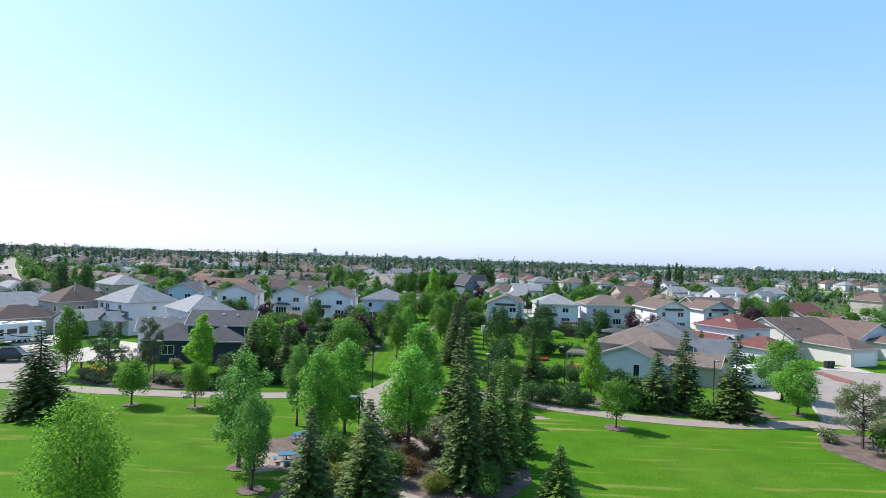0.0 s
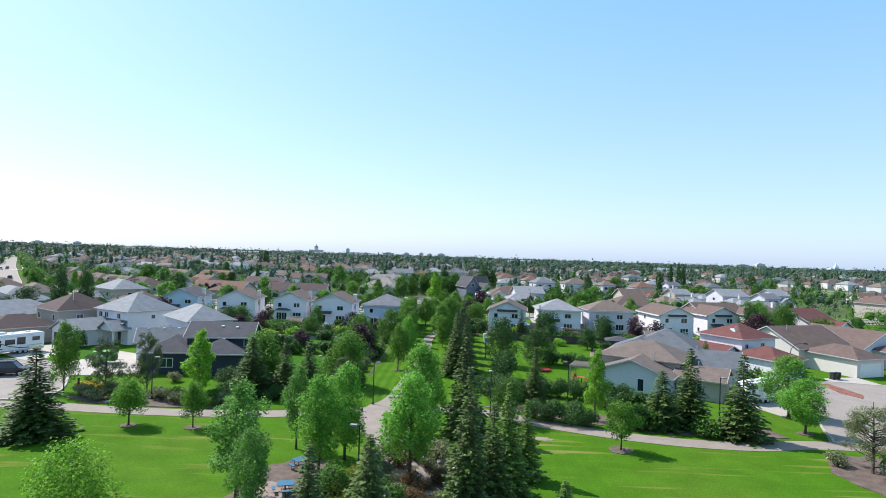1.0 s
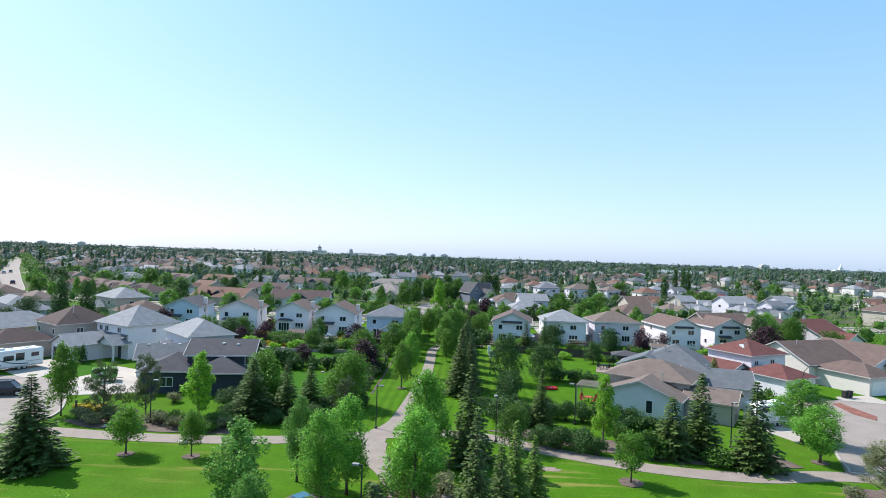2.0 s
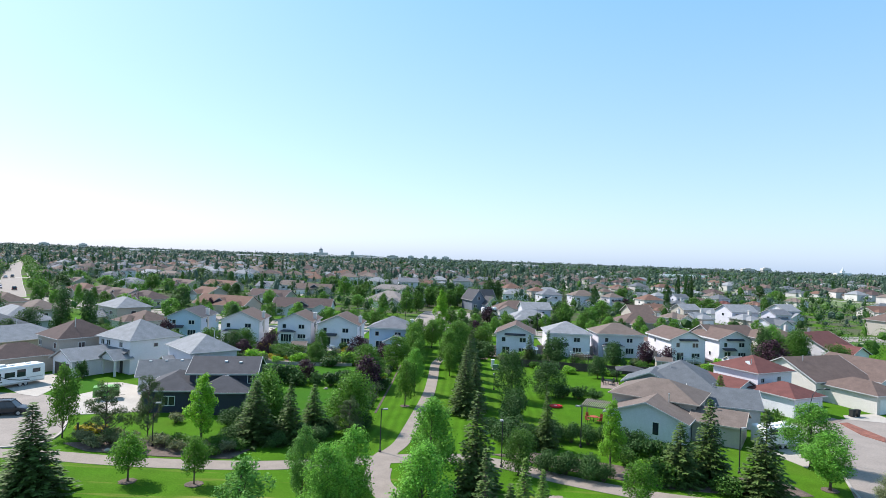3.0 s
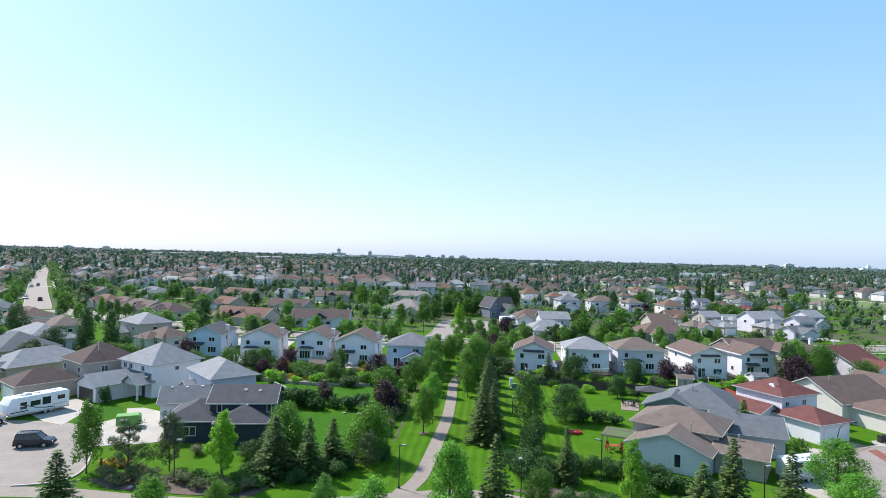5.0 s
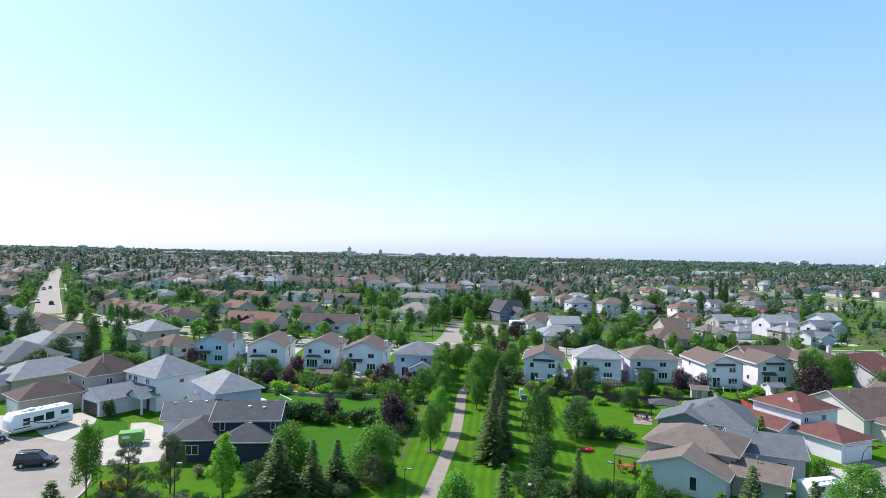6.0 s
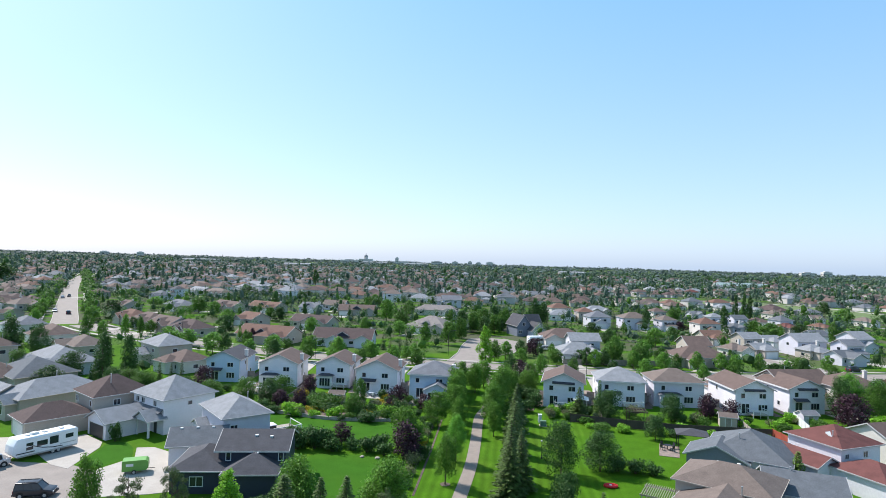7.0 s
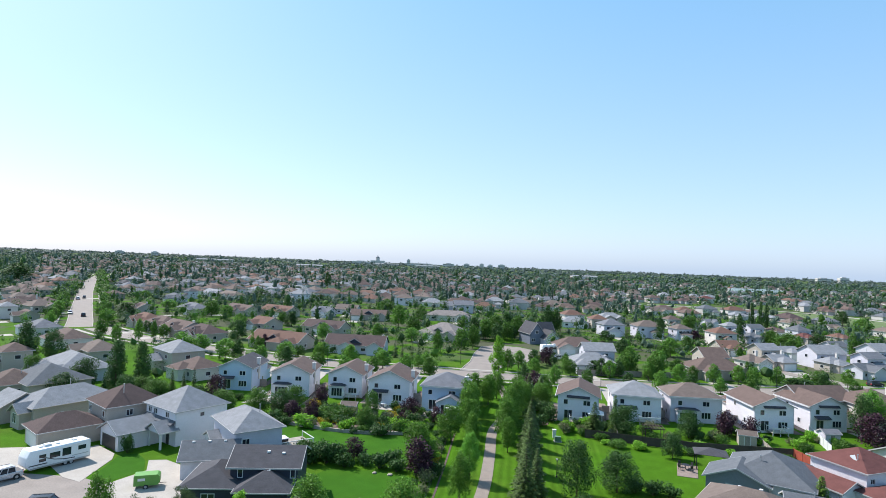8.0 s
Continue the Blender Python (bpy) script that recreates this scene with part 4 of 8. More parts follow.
home(78, 258, 12, 8.2, R_ORANGE, 1, W_TAN, 9.5)
home(130, 284, 20, 7.5, R_SLATE, 1, W_GREY, 6.5)
home(-193, 287, -35, 8.2, R_BROWN, 1, W_TAN, 9.5, True)
home(-250, 290, -35, 12.9, R_BROWN, 1, W_TAN, 9.5, True)
home(86, 290, 12, 9.6, R_ORANGE, 2, W_CREAM, 9.5)
home(-173, 300, -35, 18.4, R_GREY, 1, W_TAN, 9.5, True)
home(71, 300, 20, 7.5, R_TAN, 2, W_GREY, 7.3)
home(-268, 300, -35, 14.0, R_DKBROWN, 1, W_TAN, 9.5)
home(103, 301, 20, 7.5, R_SLATE, 1, W_GREY, 6.5)
home(40, 303, 15, 10.3, R_GREY, 2, W_GREY, 9.5)
home(57, 304, 12, 13.4, R_TAN, 2, W_GREY, 9.5)
home(-150, 308, -35, 20.8, R_BROWN, 1, W_TAN, 9.5, True)
home(-131, 313, -25, 20.0, R_ORANGE, 1, W_TAN, 9.5, True)
home(131, 314, 20, 7.5, R_RED, 1, W_TAN, 6.5)
home(-82, 315, 5, 18.9, R_BROWN, 1, W_TAN, 9.5, True)
home(-109, 320, -10, 9.9, R_GREY, 1, W_GREY, 9.5, True)
home(150, 322, 20, 7.5, R_ORANGE, 1, W_TAN, 6.5)
home(133, 325, 20, 7.5, R_SLATE, 2, W_GREY, 8.3)
home(112, 325, 20, 7.5, R_SLATE, 2, W_GREY, 6.5)
home(102, 328, 15, 7.5, R_LIGHT, 2, W_GREY, 6.5)
home(37, 330, 10, 8.4, R_ORANGE, 2, W_TAN, 9.5)
home(-42, 332, 0, 23.6, R_PALE, 1, W_CREAM, 9.5)
home(25, 333, 5, 13.7, R_LIGHT, 1, W_WHITE, 9.5)
home(-102, 341, 0, 12.3, R_TAN, 1, W_GREY, 9.5)
home(128, 341, 20, 7.5, R_BROWN, 1, W_TAN, 6.5)
home(25, 351, 20, 11.6, R_ORANGE, 2, W_CREAM, 9.5)
home(79, 352, 20, 7.5, R_BROWN, 2, W_CREAM, 7.0)
home(-333, 355, -35, 14.7, R_TAN, 1, W_TAN, 9.5)
home(-223, 362, -35, 15.1, R_SLATE, 1, W_GREY, 9.5)
home(-266, 363, -35, 9.0, R_BROWN, 1, W_TAN, 9.5)
home(196, 369, 22, 7.5, R_TAN, 1, W_CREAM, 9.5)
home(-328, 373, -35, 24.0, R_TAN, 1, W_TAN, 9.5)
home(49, 374, 15, 14.4, R_LIGHT, 1, W_TAN, 9.5)
home(106, 375, 20, 7.5, R_GREY, 1, W_GREY, 6.6)
home(173, 377, 20, 7.5, R_TAN, 1, W_CREAM, 7.1)
home(-40, 388, 10, 12.0, R_GREY, 2, W_GREY, 9.5)
home(-229, 390, -35, 7.5, R_DARK, 2, W_GREY, 6.5)
home(-273, 396, -35, 7.3, R_GREY, 1, W_GREY, 9.5)
home(160, 398, 20, 10.4, R_TAN, 1, W_CREAM, 9.5)
home(-208, 407, -35, 24.0, R_TAN, 1, W_CREAM, 9.5)
home(-53, 408, 0, 8.5, R_GREY, 1, W_GREY, 9.5)
home(-28, 414, 0, 13.7, R_ORANGE, 1, W_CREAM, 9.5)
home(-161, 416, -10, 12.8, R_LIGHT, 2, W_WHITE, 9.5)
home(-228, 420, -35, 19.6, R_LIGHT, 1, W_CREAM, 9.5)
home(-278, 421, -35, 9.3, R_DKBROWN, 1, W_TAN, 9.5)
home(-87, 427, 5, 18.9, R_TAN, 2, W_WHITE, 9.5)
home(-76, 451, -20, 12.0, R_TAN, 2, W_CREAM, 9.5)
home(92, 451, 20, 11.8, R_TAN, 1, W_CREAM, 9.5)
home(80, 465, 15, 11.9, R_TAN, 1, W_CREAM, 9.5)
home(-4, 467, 0, 17.0, R_TAN, 1, W_CREAM, 9.5)
home(-349, 487, -35, 13.5, R_DARK, 1, W_TAN, 9.5)
home(-269, 494, -35, 24.0, R_BROWN, 1, W_TAN, 9.5)
home(-134, 498, -10, 18.0, R_ORANGE, 1, W_CREAM, 9.5)
home(-374, 499, -35, 7.5, R_DKBROWN, 1, W_TAN, 6.9)
home(-346, 513, -35, 24.0, R_BROWN, 1, W_TAN, 9.5)
home(-124, 515, 0, 11.8, R_LIGHT, 1, W_CREAM, 9.5)
home(-27, 517, 10, 12.3, R_BROWN, 1, W_TAN, 9.5)
home(-207, 525, -15, 20.9, R_LIGHT, 1, W_WHITE, 9.5)
home(19, 530, 12, 17.6, R_GREY, 1, W_CREAM, 9.5)
home(-240, 541, -15, 21.7, R_LIGHT, 1, W_WHITE, 9.5)
home(-347, 547, -35, 20.9, R_GREY, 1, W_TAN, 9.5)
home(-330, 552, -35, 15.8, R_SLATE, 1, W_TAN, 9.5)
home(46, 597, 12, 14.4, R_BROWN, 1, W_TAN, 9.5)
home(70, 605, 12, 9.7, R_ORANGE, 2, W_TAN, 9.5)
home(-6, 615, 0, 16.0, R_DARK, 1, W_GREY, 9.5)
home(-241, 621, -15, 12.9, R_GREY, 1, W_WHITE, 9.5)
home(-274, 636, -15, 16.7, R_TAN, 1, W_WHITE, 9.5)
home(178, 636, 12, 13.0, R_RED, 2, W_CREAM, 9.5)
home(92, 636, 12, 12.6, R_BROWN, 1, W_TAN, 9.5)
home(110, 642, 12, 18.8, R_TAN, 1, W_CREAM, 9.5)
home(33, 664, 12, 15.4, R_BROWN, 1, W_TAN, 9.5)
home(171, 670, 12, 12.9, R_BROWN, 1, W_TAN, 9.5)
home(307, 679, 12, 15.1, R_BROWN, 1, W_TAN, 9.5)
home(66, 696, 12, 13.3, R_TAN, 1, W_TAN, 9.5)
home(295, 697, 12, 13.6, R_TAN, 1, W_CREAM, 9.5)
home(278, 704, 12, 17.6, R_BROWN, 1, W_TAN, 9.5)
home(338, 710, 12, 11.6, R_TAN, 1, W_CREAM, 9.5)
home(383, 743, 12, 17.4, R_BROWN, 1, W_CREAM, 9.5)
home(265, 784, 12, 19.0, R_SLATE, 1, W_GREY, 9.5)

# the steep-gabled blue-grey house by the turning circle
h = house_at(0.8, 252.5, 24, "blue-grey house with steep dark gable roofs")
add_block(h, 0.8, 0, 5.8, 11.0, 4.6, 1.35, "gy", W_SLATE, R_DARK)
add_block(h, 6.6, 2.0, 6.0, 8.0, 4.4, 1.0, "gx", W_SLATE, R_DARK)
add_block(h, 5.4, -4.5, 6.0, 8.0, 2.9, 1.0, "gy", W_GREY, R_DARK)
add_window(h, "f", 2.2, 4.3, 1.4, 1.4, (0.8, 0, 5.8, 11.0))
add_window(h, "f", 0.6, 1.2, 1.6, 1.3, (0.8, 0, 5.8, 11.0))
add_door(h, "f", 0.7, 4.6, 2.2, (5.4, -4.5, 6.0, 8.0), DOOR_WHITE)

# ---- trees and shrubs ----


def quads_mesh(name, centre, along, side, mat):
    """Many small leaf shapes as one mesh: centre, half-length and half-width vectors for each leaf."""
    n = len(centre)
    vs = np.stack([centre - along, centre + side * 0.9, centre + along, centre - side * 0.9], 1).reshape(-1, 3)
    me = bpy.data.meshes.new(name)
    me.vertices.add(4 * n)
    me.vertices.foreach_set("co", vs.astype(np.float32).ravel())
    me.loops.add(4 * n)
    me.loops.foreach_set("vertex_index", np.arange(4 * n, dtype=np.int32))
    me.polygons.add(n)
    me.polygons.foreach_set("loop_start", np.arange(0, 4 * n, 4, dtype=np.int32))
    me.polygons.foreach_set("loop_total", np.full(n, 4, np.int32))
    me.materials.append(mat)
    me.update()
    me.validate()
    return me


def unit(a):
    return a / np.maximum(np.linalg.norm(a, axis=1, keepdims=True), 1e-6)


def leaf_cloud(rng, blobs, count, size, droop=0.0):
    """Leaves scattered in the outer part of ellipsoid blobs (x, y, z, rx, rz)."""
    blobs = np.array(blobs, float)
    vol = blobs[:, 3] ** 2 * blobs[:, 4]
    pick = rng.choice(len(blobs), count, p=vol / vol.sum())
    b = blobs[pick]
    d = unit(rng.normal(size=(count, 3)))
    rad = rng.uniform(0.35, 1.0, (count, 1)) ** 0.5 * (1 + 0.18 * rng.normal(size=(count, 1)))
    c = b[:, :3] + d * rad * np.stack([b[:, 3], b[:, 3], b[:, 4]], 1)
    nrm = unit(d * 0.7 + rng.normal(size=(count, 3)) * 0.6 + np.array([0, 0, 0.35]))
    a = unit(np.cross(nrm, rng.normal(size=(count, 3))) + np.array([0, 0, -droop]))
    s = np.cross(nrm, a)
    k = size * rng.uniform(0.6, 1.4, (count, 1))
    return c, a * k, s * k * 0.62


def broadleaf_meshes(seed, h, w, clear, leaf, count, mat, size=0.2, narrow=False, droop=0.0, full=False, low=0.22, limbs=2):
    """Trunk with limbs, and a crown of many leaves, for a tree h high and w wide whose crown starts at clear."""
    rng = np.random.default_rng(seed)
    trunk = Geo()
    r0 = 0.011 * h + 0.025
    lean = rng.normal(size=2) * 0.02 * h
    spine = [(lean[0] * t, lean[1] * t, h * 0.9 * t) for t in (0, 0.1, 0.3, 0.55, 0.8, 1)]
    trunk.tube(spine, [r0 * 1.35, r0, r0 * 0.85, r0 * 0.55, r0 * 0.3, 0.015], 7)
    blobs = []
    n = 22 if narrow else 34
    for i in range(n):
        f = (i + 0.5) / n
        z = clear + (h - clear) * (0.06 + 0.86 * f)
        env = math.sin(math.pi * min(0.97, low + (0.94 - low) * f)) ** (0.42 if full else 0.7)
        ang = i * 2.4 + rng.uniform(-0.5, 0.5)
        rr = w / 2 * env * rng.uniform(0.3, 0.86)
        cx, cy = rr * math.cos(ang), rr * math.sin(ang)
        br = w / 2 * rng.uniform(0.24, 0.40) * (0.6 + 0.4 * env) * (1.15 if full else 1.0)
        blobs.append((cx, cy, z, br, br * rng.uniform(0.9, 1.6)))
        if i % limbs == 0:
            zb = max(clear * 0.75, z - rr * 1.4 - 0.3)
            t = zb / (h * 0.9)
            trunk.tube([(lean[0] * t, lean[1] * t, zb), (cx * 0.5, cy * 0.5, (zb + z) / 2 - 0.05), (cx, cy, z)], [r0 * 0.3, r0 * 0.2, 0.01], 5)
    for k in range(5):
        blobs.append((rng.normal() * w * 0.07, rng.normal() * w * 0.07, h - w * rng.uniform(0.06, 0.22), w * 0.09, w * rng.uniform(0.1, 0.18)))
    c, a, s = leaf_cloud(rng, blobs, count, size, droop)
    keep = (c[:, 2] > clear * 0.7) & (c[:, 2] < h * 1.04)
    return trunk.mesh("trunk", BARK, True), quads_mesh("crown", c[keep], a[keep], s[keep], leaf)


def spruce_meshes(seed, h, w, leaf, levels=30, dense=1.0, fine=1.0):
    rng = np.random.default_rng(seed)
    trunk = Geo().tube([(0, 0, 0), (0, 0, h * 0.4), (0, 0, h * 0.97)], [0.016 * h + 0.03, 0.010 * h, 0.01], 6)
    C, A, S = [], [], []
    for i in range(levels):
        f = i / (levels - 1)
        z = h * (0.05 + 0.92 * f)
        R = w / 2 * ((1 - f) ** 0.85 * rng.uniform(0.82, 1.1) + 0.03)
        nb = max(4, int((6 + 7 * (1 - f)) * dense))
        for k in range(nb):
            ang = 2 * math.pi * (k + rng.uniform(-0.4, 0.4)) / nb + i * 0.7
            L = R * rng.uniform(0.7, 1.12)
            d = np.array([math.cos(ang), math.sin(ang), 0.0])
            p = np.array([-math.sin(ang), math.cos(ang), 0.0])
            ns = max(2, int(L / (0.3 * fine)))
            if k % 2 == 0:
                trunk.tube([(0, 0, z), tuple(d * L * 0.6 + np.array([0, 0, z - 0.10 * L])), tuple(d * L + np.array([0, 0, z - 0.12 * L]))], [0.03, 0.02, 0.006], 3)
            for j in range(ns):
                q = (j + 0.7) / ns
                base = d * L * q + np.array([0, 0, z - L * (0.32 * q - 0.18 * q * q) + rng.normal() * 0.04])
                for sd in (-1, 1, 0, rng.choice((-1.6, 1.6))):
                    out = d * rng.uniform(0.6, 1.0) + p * sd * rng.uniform(0.35, 0.9) + np.array([0, 0, rng.uniform(-0.45, 0.1)])
                    out /= np.linalg.norm(out)
                    ln = 0.24 * fine ** 0.6 * rng.uniform(0.7, 1.3) * (0.65 + 0.45 * (1 - f))
                    C.append(base + out * ln * 0.8)
                    A.append(out * ln)
                    up = np.array([0, 0, 1.0]) + rng.normal(size=3) * 0.35
                    sv = np.cross(out, up)
                    S.append(sv / np.linalg.norm(sv) * ln * 0.5)
    return trunk.mesh("trunk", BARK), quads_mesh("crown", np.array(C), np.array(A), np.array(S), leaf)


def scrub_meshes(seed, h, w, leaf, count):
    """An open, twiggy tree: bare limbs with loose tufts at their ends."""
    rng = np.random.default_rng(seed)
    trunk = Geo()
    trunk.tube([(0, 0, 0), (0.1, 0, h * 0.4), (0.05, 0.1, h * 0.92)], [0.12, 0.08, 0.02], 6)
    blobs = []
    for i in range(54):
        f = rng.uniform(0.08, 0.98)
        ang = i * 2.4
        L = w / 2 * rng.uniform(0.5, 1.05) * (1.15 - 0.75 * f)
        z0 = h * f * 0.8
        e = (L * math.cos(ang), L * math.sin(ang), min(h, z0 + L * rng.uniform(0.1, 0.7) + 0.2))
        trunk.tube([(0.05, 0.03, z0), (e[0] * 0.5, e[1] * 0.5, (z0 + e[2]) / 2 - 0.1), e], [0.05, 0.035, 0.01], 4)
        blobs.append((*e, rng.uniform(0.3, 0.6), rng.uniform(0.25, 0.5)))
    c, a, s = leaf_cloud(rng, blobs, count, 0.085)
    return trunk.mesh("trunk", BARK), quads_mesh("crown", c, a, s * 0.6, leaf)


def shrub_meshes(seed, h, w, leaf, count, size=0.14):
    rng = np.random.default_rng(seed)
    stem = Geo()
    blobs = []
    for i in range(9):
        ang = i * 2.4
        rr = w / 2 * rng.uniform(0.1, 0.62)
        z = h * rng.uniform(0.3, 0.72)
        blobs.append((rr * math.cos(ang), rr * math.sin(ang), z, w * rng.uniform(0.18, 0.28), h * rng.uniform(0.24, 0.34)))
        stem.tube([(0.1 * math.cos(ang), 0.1 * math.sin(ang), 0), (rr * math.cos(ang), rr * math.sin(ang), z)], [0.04, 0.012], 4)
    c, a, s = leaf_cloud(rng, blobs, count, size)
    keep = c[:, 2] > 0.03
    return stem.mesh("stem", BARK), quads_mesh("foliage", c[keep], a[keep], s[keep], leaf)


KINDS = {}


def kind(key, meshes, h, w, name, label, category, trunk="trunk", crown="crown"):
    KINDS.setdefault(key, []).append((meshes, h, w, name, label, category, trunk, crown))


for sd in (1, 2, 3):
    kind("bright", broadleaf_meshes(sd, 8, 4.4, 1.3, LEAF_BRIGHT, 11000, None, 0.09, low=0.13), 8, 4.4, "tree", "leafy bright green broadleaf tree on grass", "tree")
    kind("silver", broadleaf_meshes(sd + 10, 8, 3.6, 1.7, LEAF_SILVER, 9500, None, 0.083, low=0.14), 8, 3.6, "tree", "slender silvery green broadleaf tree on grass", "tree")
    kind("mid", broadleaf_meshes(sd + 20, 7, 5.4, 0.9, LEAF_MID, 6800, None, 0.125, full=True), 7, 5.4, "tree", "rounded mid-green broadleaf tree", "tree")
    kind("dark", broadleaf_meshes(sd + 30, 7, 5.0, 0.9, LEAF_DARK, 6200, None, 0.125, full=True), 7, 5.0, "tree", "dark green broadleaf tree in leaf", "tree")
    kind("spruce", spruce_meshes(sd + 40, 9, 4.4, NEEDLE), 9, 4.4, "spruce_tree", "dark green spruce with drooping branches", "tree")
for sd in (1, 2):
    kind("small", broadleaf_meshes(sd + 50, 4.5, 3.3, 1.3, LEAF_YOUNG, 4200, None, 0.085), 4.5, 3.3, "tree", "small young broadleaf tree in a mulch ring", "tree")
    kind("lime", broadleaf_meshes(sd + 60, 7.8, 3.0, 1.5, LEAF_LIME, 6500, None, 0.095, True), 7.8, 3.0, "tree", "narrow lime green poplar tree", "tree")
    kind("spruce_light", spruce_meshes(sd + 70, 9, 4.0, NEEDLE_LIGHT), 9, 4.0, "spruce_tree", "lighter green spruce tree", "tree")
    kind("purple", broadleaf_meshes(sd + 80, 5.5, 4.6, 0.5, LEAF_PURPLE, 2200, None, 0.16), 5.5, 4.6, "tree", "dark purple-leaved ornamental garden tree", "tree")
    kind("scrub", scrub_meshes(sd + 90, 7, 5.0, LEAF_PINE, 10500), 7, 5.0, "pine_tree", "scrubby dark grey-green pine", "tree")
    kind("bush", shrub_meshes(sd + 100, 2.0, 2.8, LEAF_MID, 1300, 0.125), 2.0, 2.8, "shrub", "rounded mid-green garden shrub", "shrub", "stem", "foliage")
    kind("bush_dark", shrub_meshes(sd + 110, 2.0, 2.8, LEAF_DARK, 1300, 0.125), 2.0, 2.8, "shrub", "dense dark green shrub", "shrub", "stem", "foliage")
kind("spruce_near", spruce_meshes(75, 9, 4.0, NEEDLE, 34, 1.0, 0.65), 9, 4.0, "spruce_tree", "dark green spruce with drooping branches", "tree")
kind("spruce_near_light", spruce_meshes(76, 9, 4.0, NEEDLE_LIGHT, 34, 1.0, 0.65), 9, 4.0, "spruce_tree", "lighter green spruce tree", "tree")
for sd in (1, 2):
    kind("hedge", shrub_meshes(sd + 130, 2.0, 2.8, LEAF_DARK, 3600, 0.075), 2.0, 2.8, "shrub", "dense dark green hedge shrub", "shrub", "stem", "foliage")
    kind("poplar_dark", broadleaf_meshes(sd + 200, 11, 5.0, 0.4, LEAF_DARK, 4600, None, 0.18, full=True, low=0.44), 11, 5.0, "tree", "tall dense dark green tree behind houses", "tree")
    kind("globe_dark", broadleaf_meshes(sd + 195, 7, 5.4, 0.6, LEAF_DARK, 8000, None, 0.11, full=True), 7, 5.4, "tree", "dense dark green garden tree", "tree")
    kind("globe", broadleaf_meshes(sd + 190, 7, 5.8, 0.5, LEAF_GLOBE, 10500, None, 0.122, full=True), 7, 5.8, "tree", "dense rounded green garden tree", "tree")
for sd in (1, 2):
    kind("elm", broadleaf_meshes(sd + 210, 7.5, 5.0, 1.3, LEAF_ELM, 6200, None, 0.125, low=0.2), 7.5, 5.0, "tree", "leafy green broadleaf tree beside the path", "tree")
kind("near", broadleaf_meshes(9, 8, 5.2, 1.6, LEAF_FRESH, 14000, None, 0.074, low=0.13), 8, 5.2, "tree", "leafy pale green broadleaf tree on the lawn", "tree")
kind("bush_yellow", shrub_meshes(120, 1.2, 2.2, LEAF_YELLOW, 900, 0.12), 1.2, 2.2, "shrub", "yellow-green flowering garden shrub", "shrub", "stem", "foliage")
kind("grove_bush", shrub_meshes(125, 2.4, 2.6, LEAF_OLIVE, 4200, 0.065), 2.4, 2.6, "shrub", "leafy olive green shrub under spruces", "shrub", "stem", "foliage")
kind("grove_bush", shrub_meshes(126, 2.4, 2.6, LEAF_MID, 4200, 0.065), 2.4, 2.6, "shrub", "leafy green shrub under spruces", "shrub", "stem", "foliage")
kind("bush_lime", shrub_meshes(121, 1.4, 2.2, LEAF_LIME, 900, 0.12), 1.4, 2.2, "shrub", "lime green garden shrub", "shrub", "stem", "foliage")
kind("scrub_pale", scrub_meshes(99, 7, 5.0, LEAF_GREY, 11000), 7, 5.0, "pine_tree", "sparse pale grey-green scrubby pine", "tree")
kind("bush_brown", shrub_meshes(123, 1.6, 2.4, LEAF_BROWN, 1400, 0.08), 1.6, 2.4, "shrub", "dry reddish brown shrub in mulch", "shrub", "stem", "foliage")
kind("bush_grey", shrub_meshes(122, 1.6, 2.6, LEAF_GREY, 700, 0.12), 1.6, 2.6, "shrub", "sparse twiggy grey-green shrub", "shrub", "stem", "foliage")
for sd in (1, 2, 3):
    kind("far_mid", broadleaf_meshes(sd + 140, 7, 5.4, 1.0, LEAF_MID, 2300, None, 0.22, limbs=6), 7, 5.4, "tree", "green broadleaf street tree", "tree")
    kind("far_dark", broadleaf_meshes(sd + 150, 8, 5.0, 0.8, LEAF_DARK, 2300, None, 0.22, limbs=6), 8, 5.0, "tree", "dark green broadleaf garden tree", "tree")
    kind("far_bright", broadleaf_meshes(sd + 160, 6, 4.2, 1.0, LEAF_STREET, 2000, None, 0.19, limbs=6), 6, 4.2, "tree", "bright green young street tree", "tree")
    kind("far_spruce", spruce_meshes(sd + 170, 10, 4.0, NEEDLE, 15, 0.8), 10, 4.0, "spruce_tree", "dark spruce among the houses", "tree")
kind("purple_far", broadleaf_meshes(180, 5.5, 4.6, 0.5, LEAF_PURPLE, 1700, None, 0.22), 5.5, 4.6, "tree", "dark purple-leaved ornamental garden tree", "tree")
FIRST = {}
tree_random = random.Random(5)


def plant(key, x, y, h, w, group=""):
    """A tree or shrub of a kind, h high and w wide, at x, y."""
    i = tree_random.randrange(len(KINDS[key]))
    meshes, h0, w0, name, label, category, tn, cn = KINDS[key][i]
    m = pose(x, y, 0, 0, 0, tree_random.uniform(0, 360)) @ Matrix.Diagonal((w / w0, w / w0, h / h0, 1))
    if (key, i) not in FIRST:
        ob = thing(name, m, label, category, group or "trees and shrubs of the neighbourhood")
        part(tn, meshes[0], None, ob)
        part(cn, meshes[1], None, ob)
        FIRST[key, i] = ob
        return ob
    src = FIRST[key, i]
    ob = new(name)
    ob.matrix_basis = m
    tagged(ob, label, category, group or "trees and shrubs of the neighbourhood")
    for child in src.children:
        c = new(child.name.split(".")[0], child.data)
        c.parent = ob
    return ob


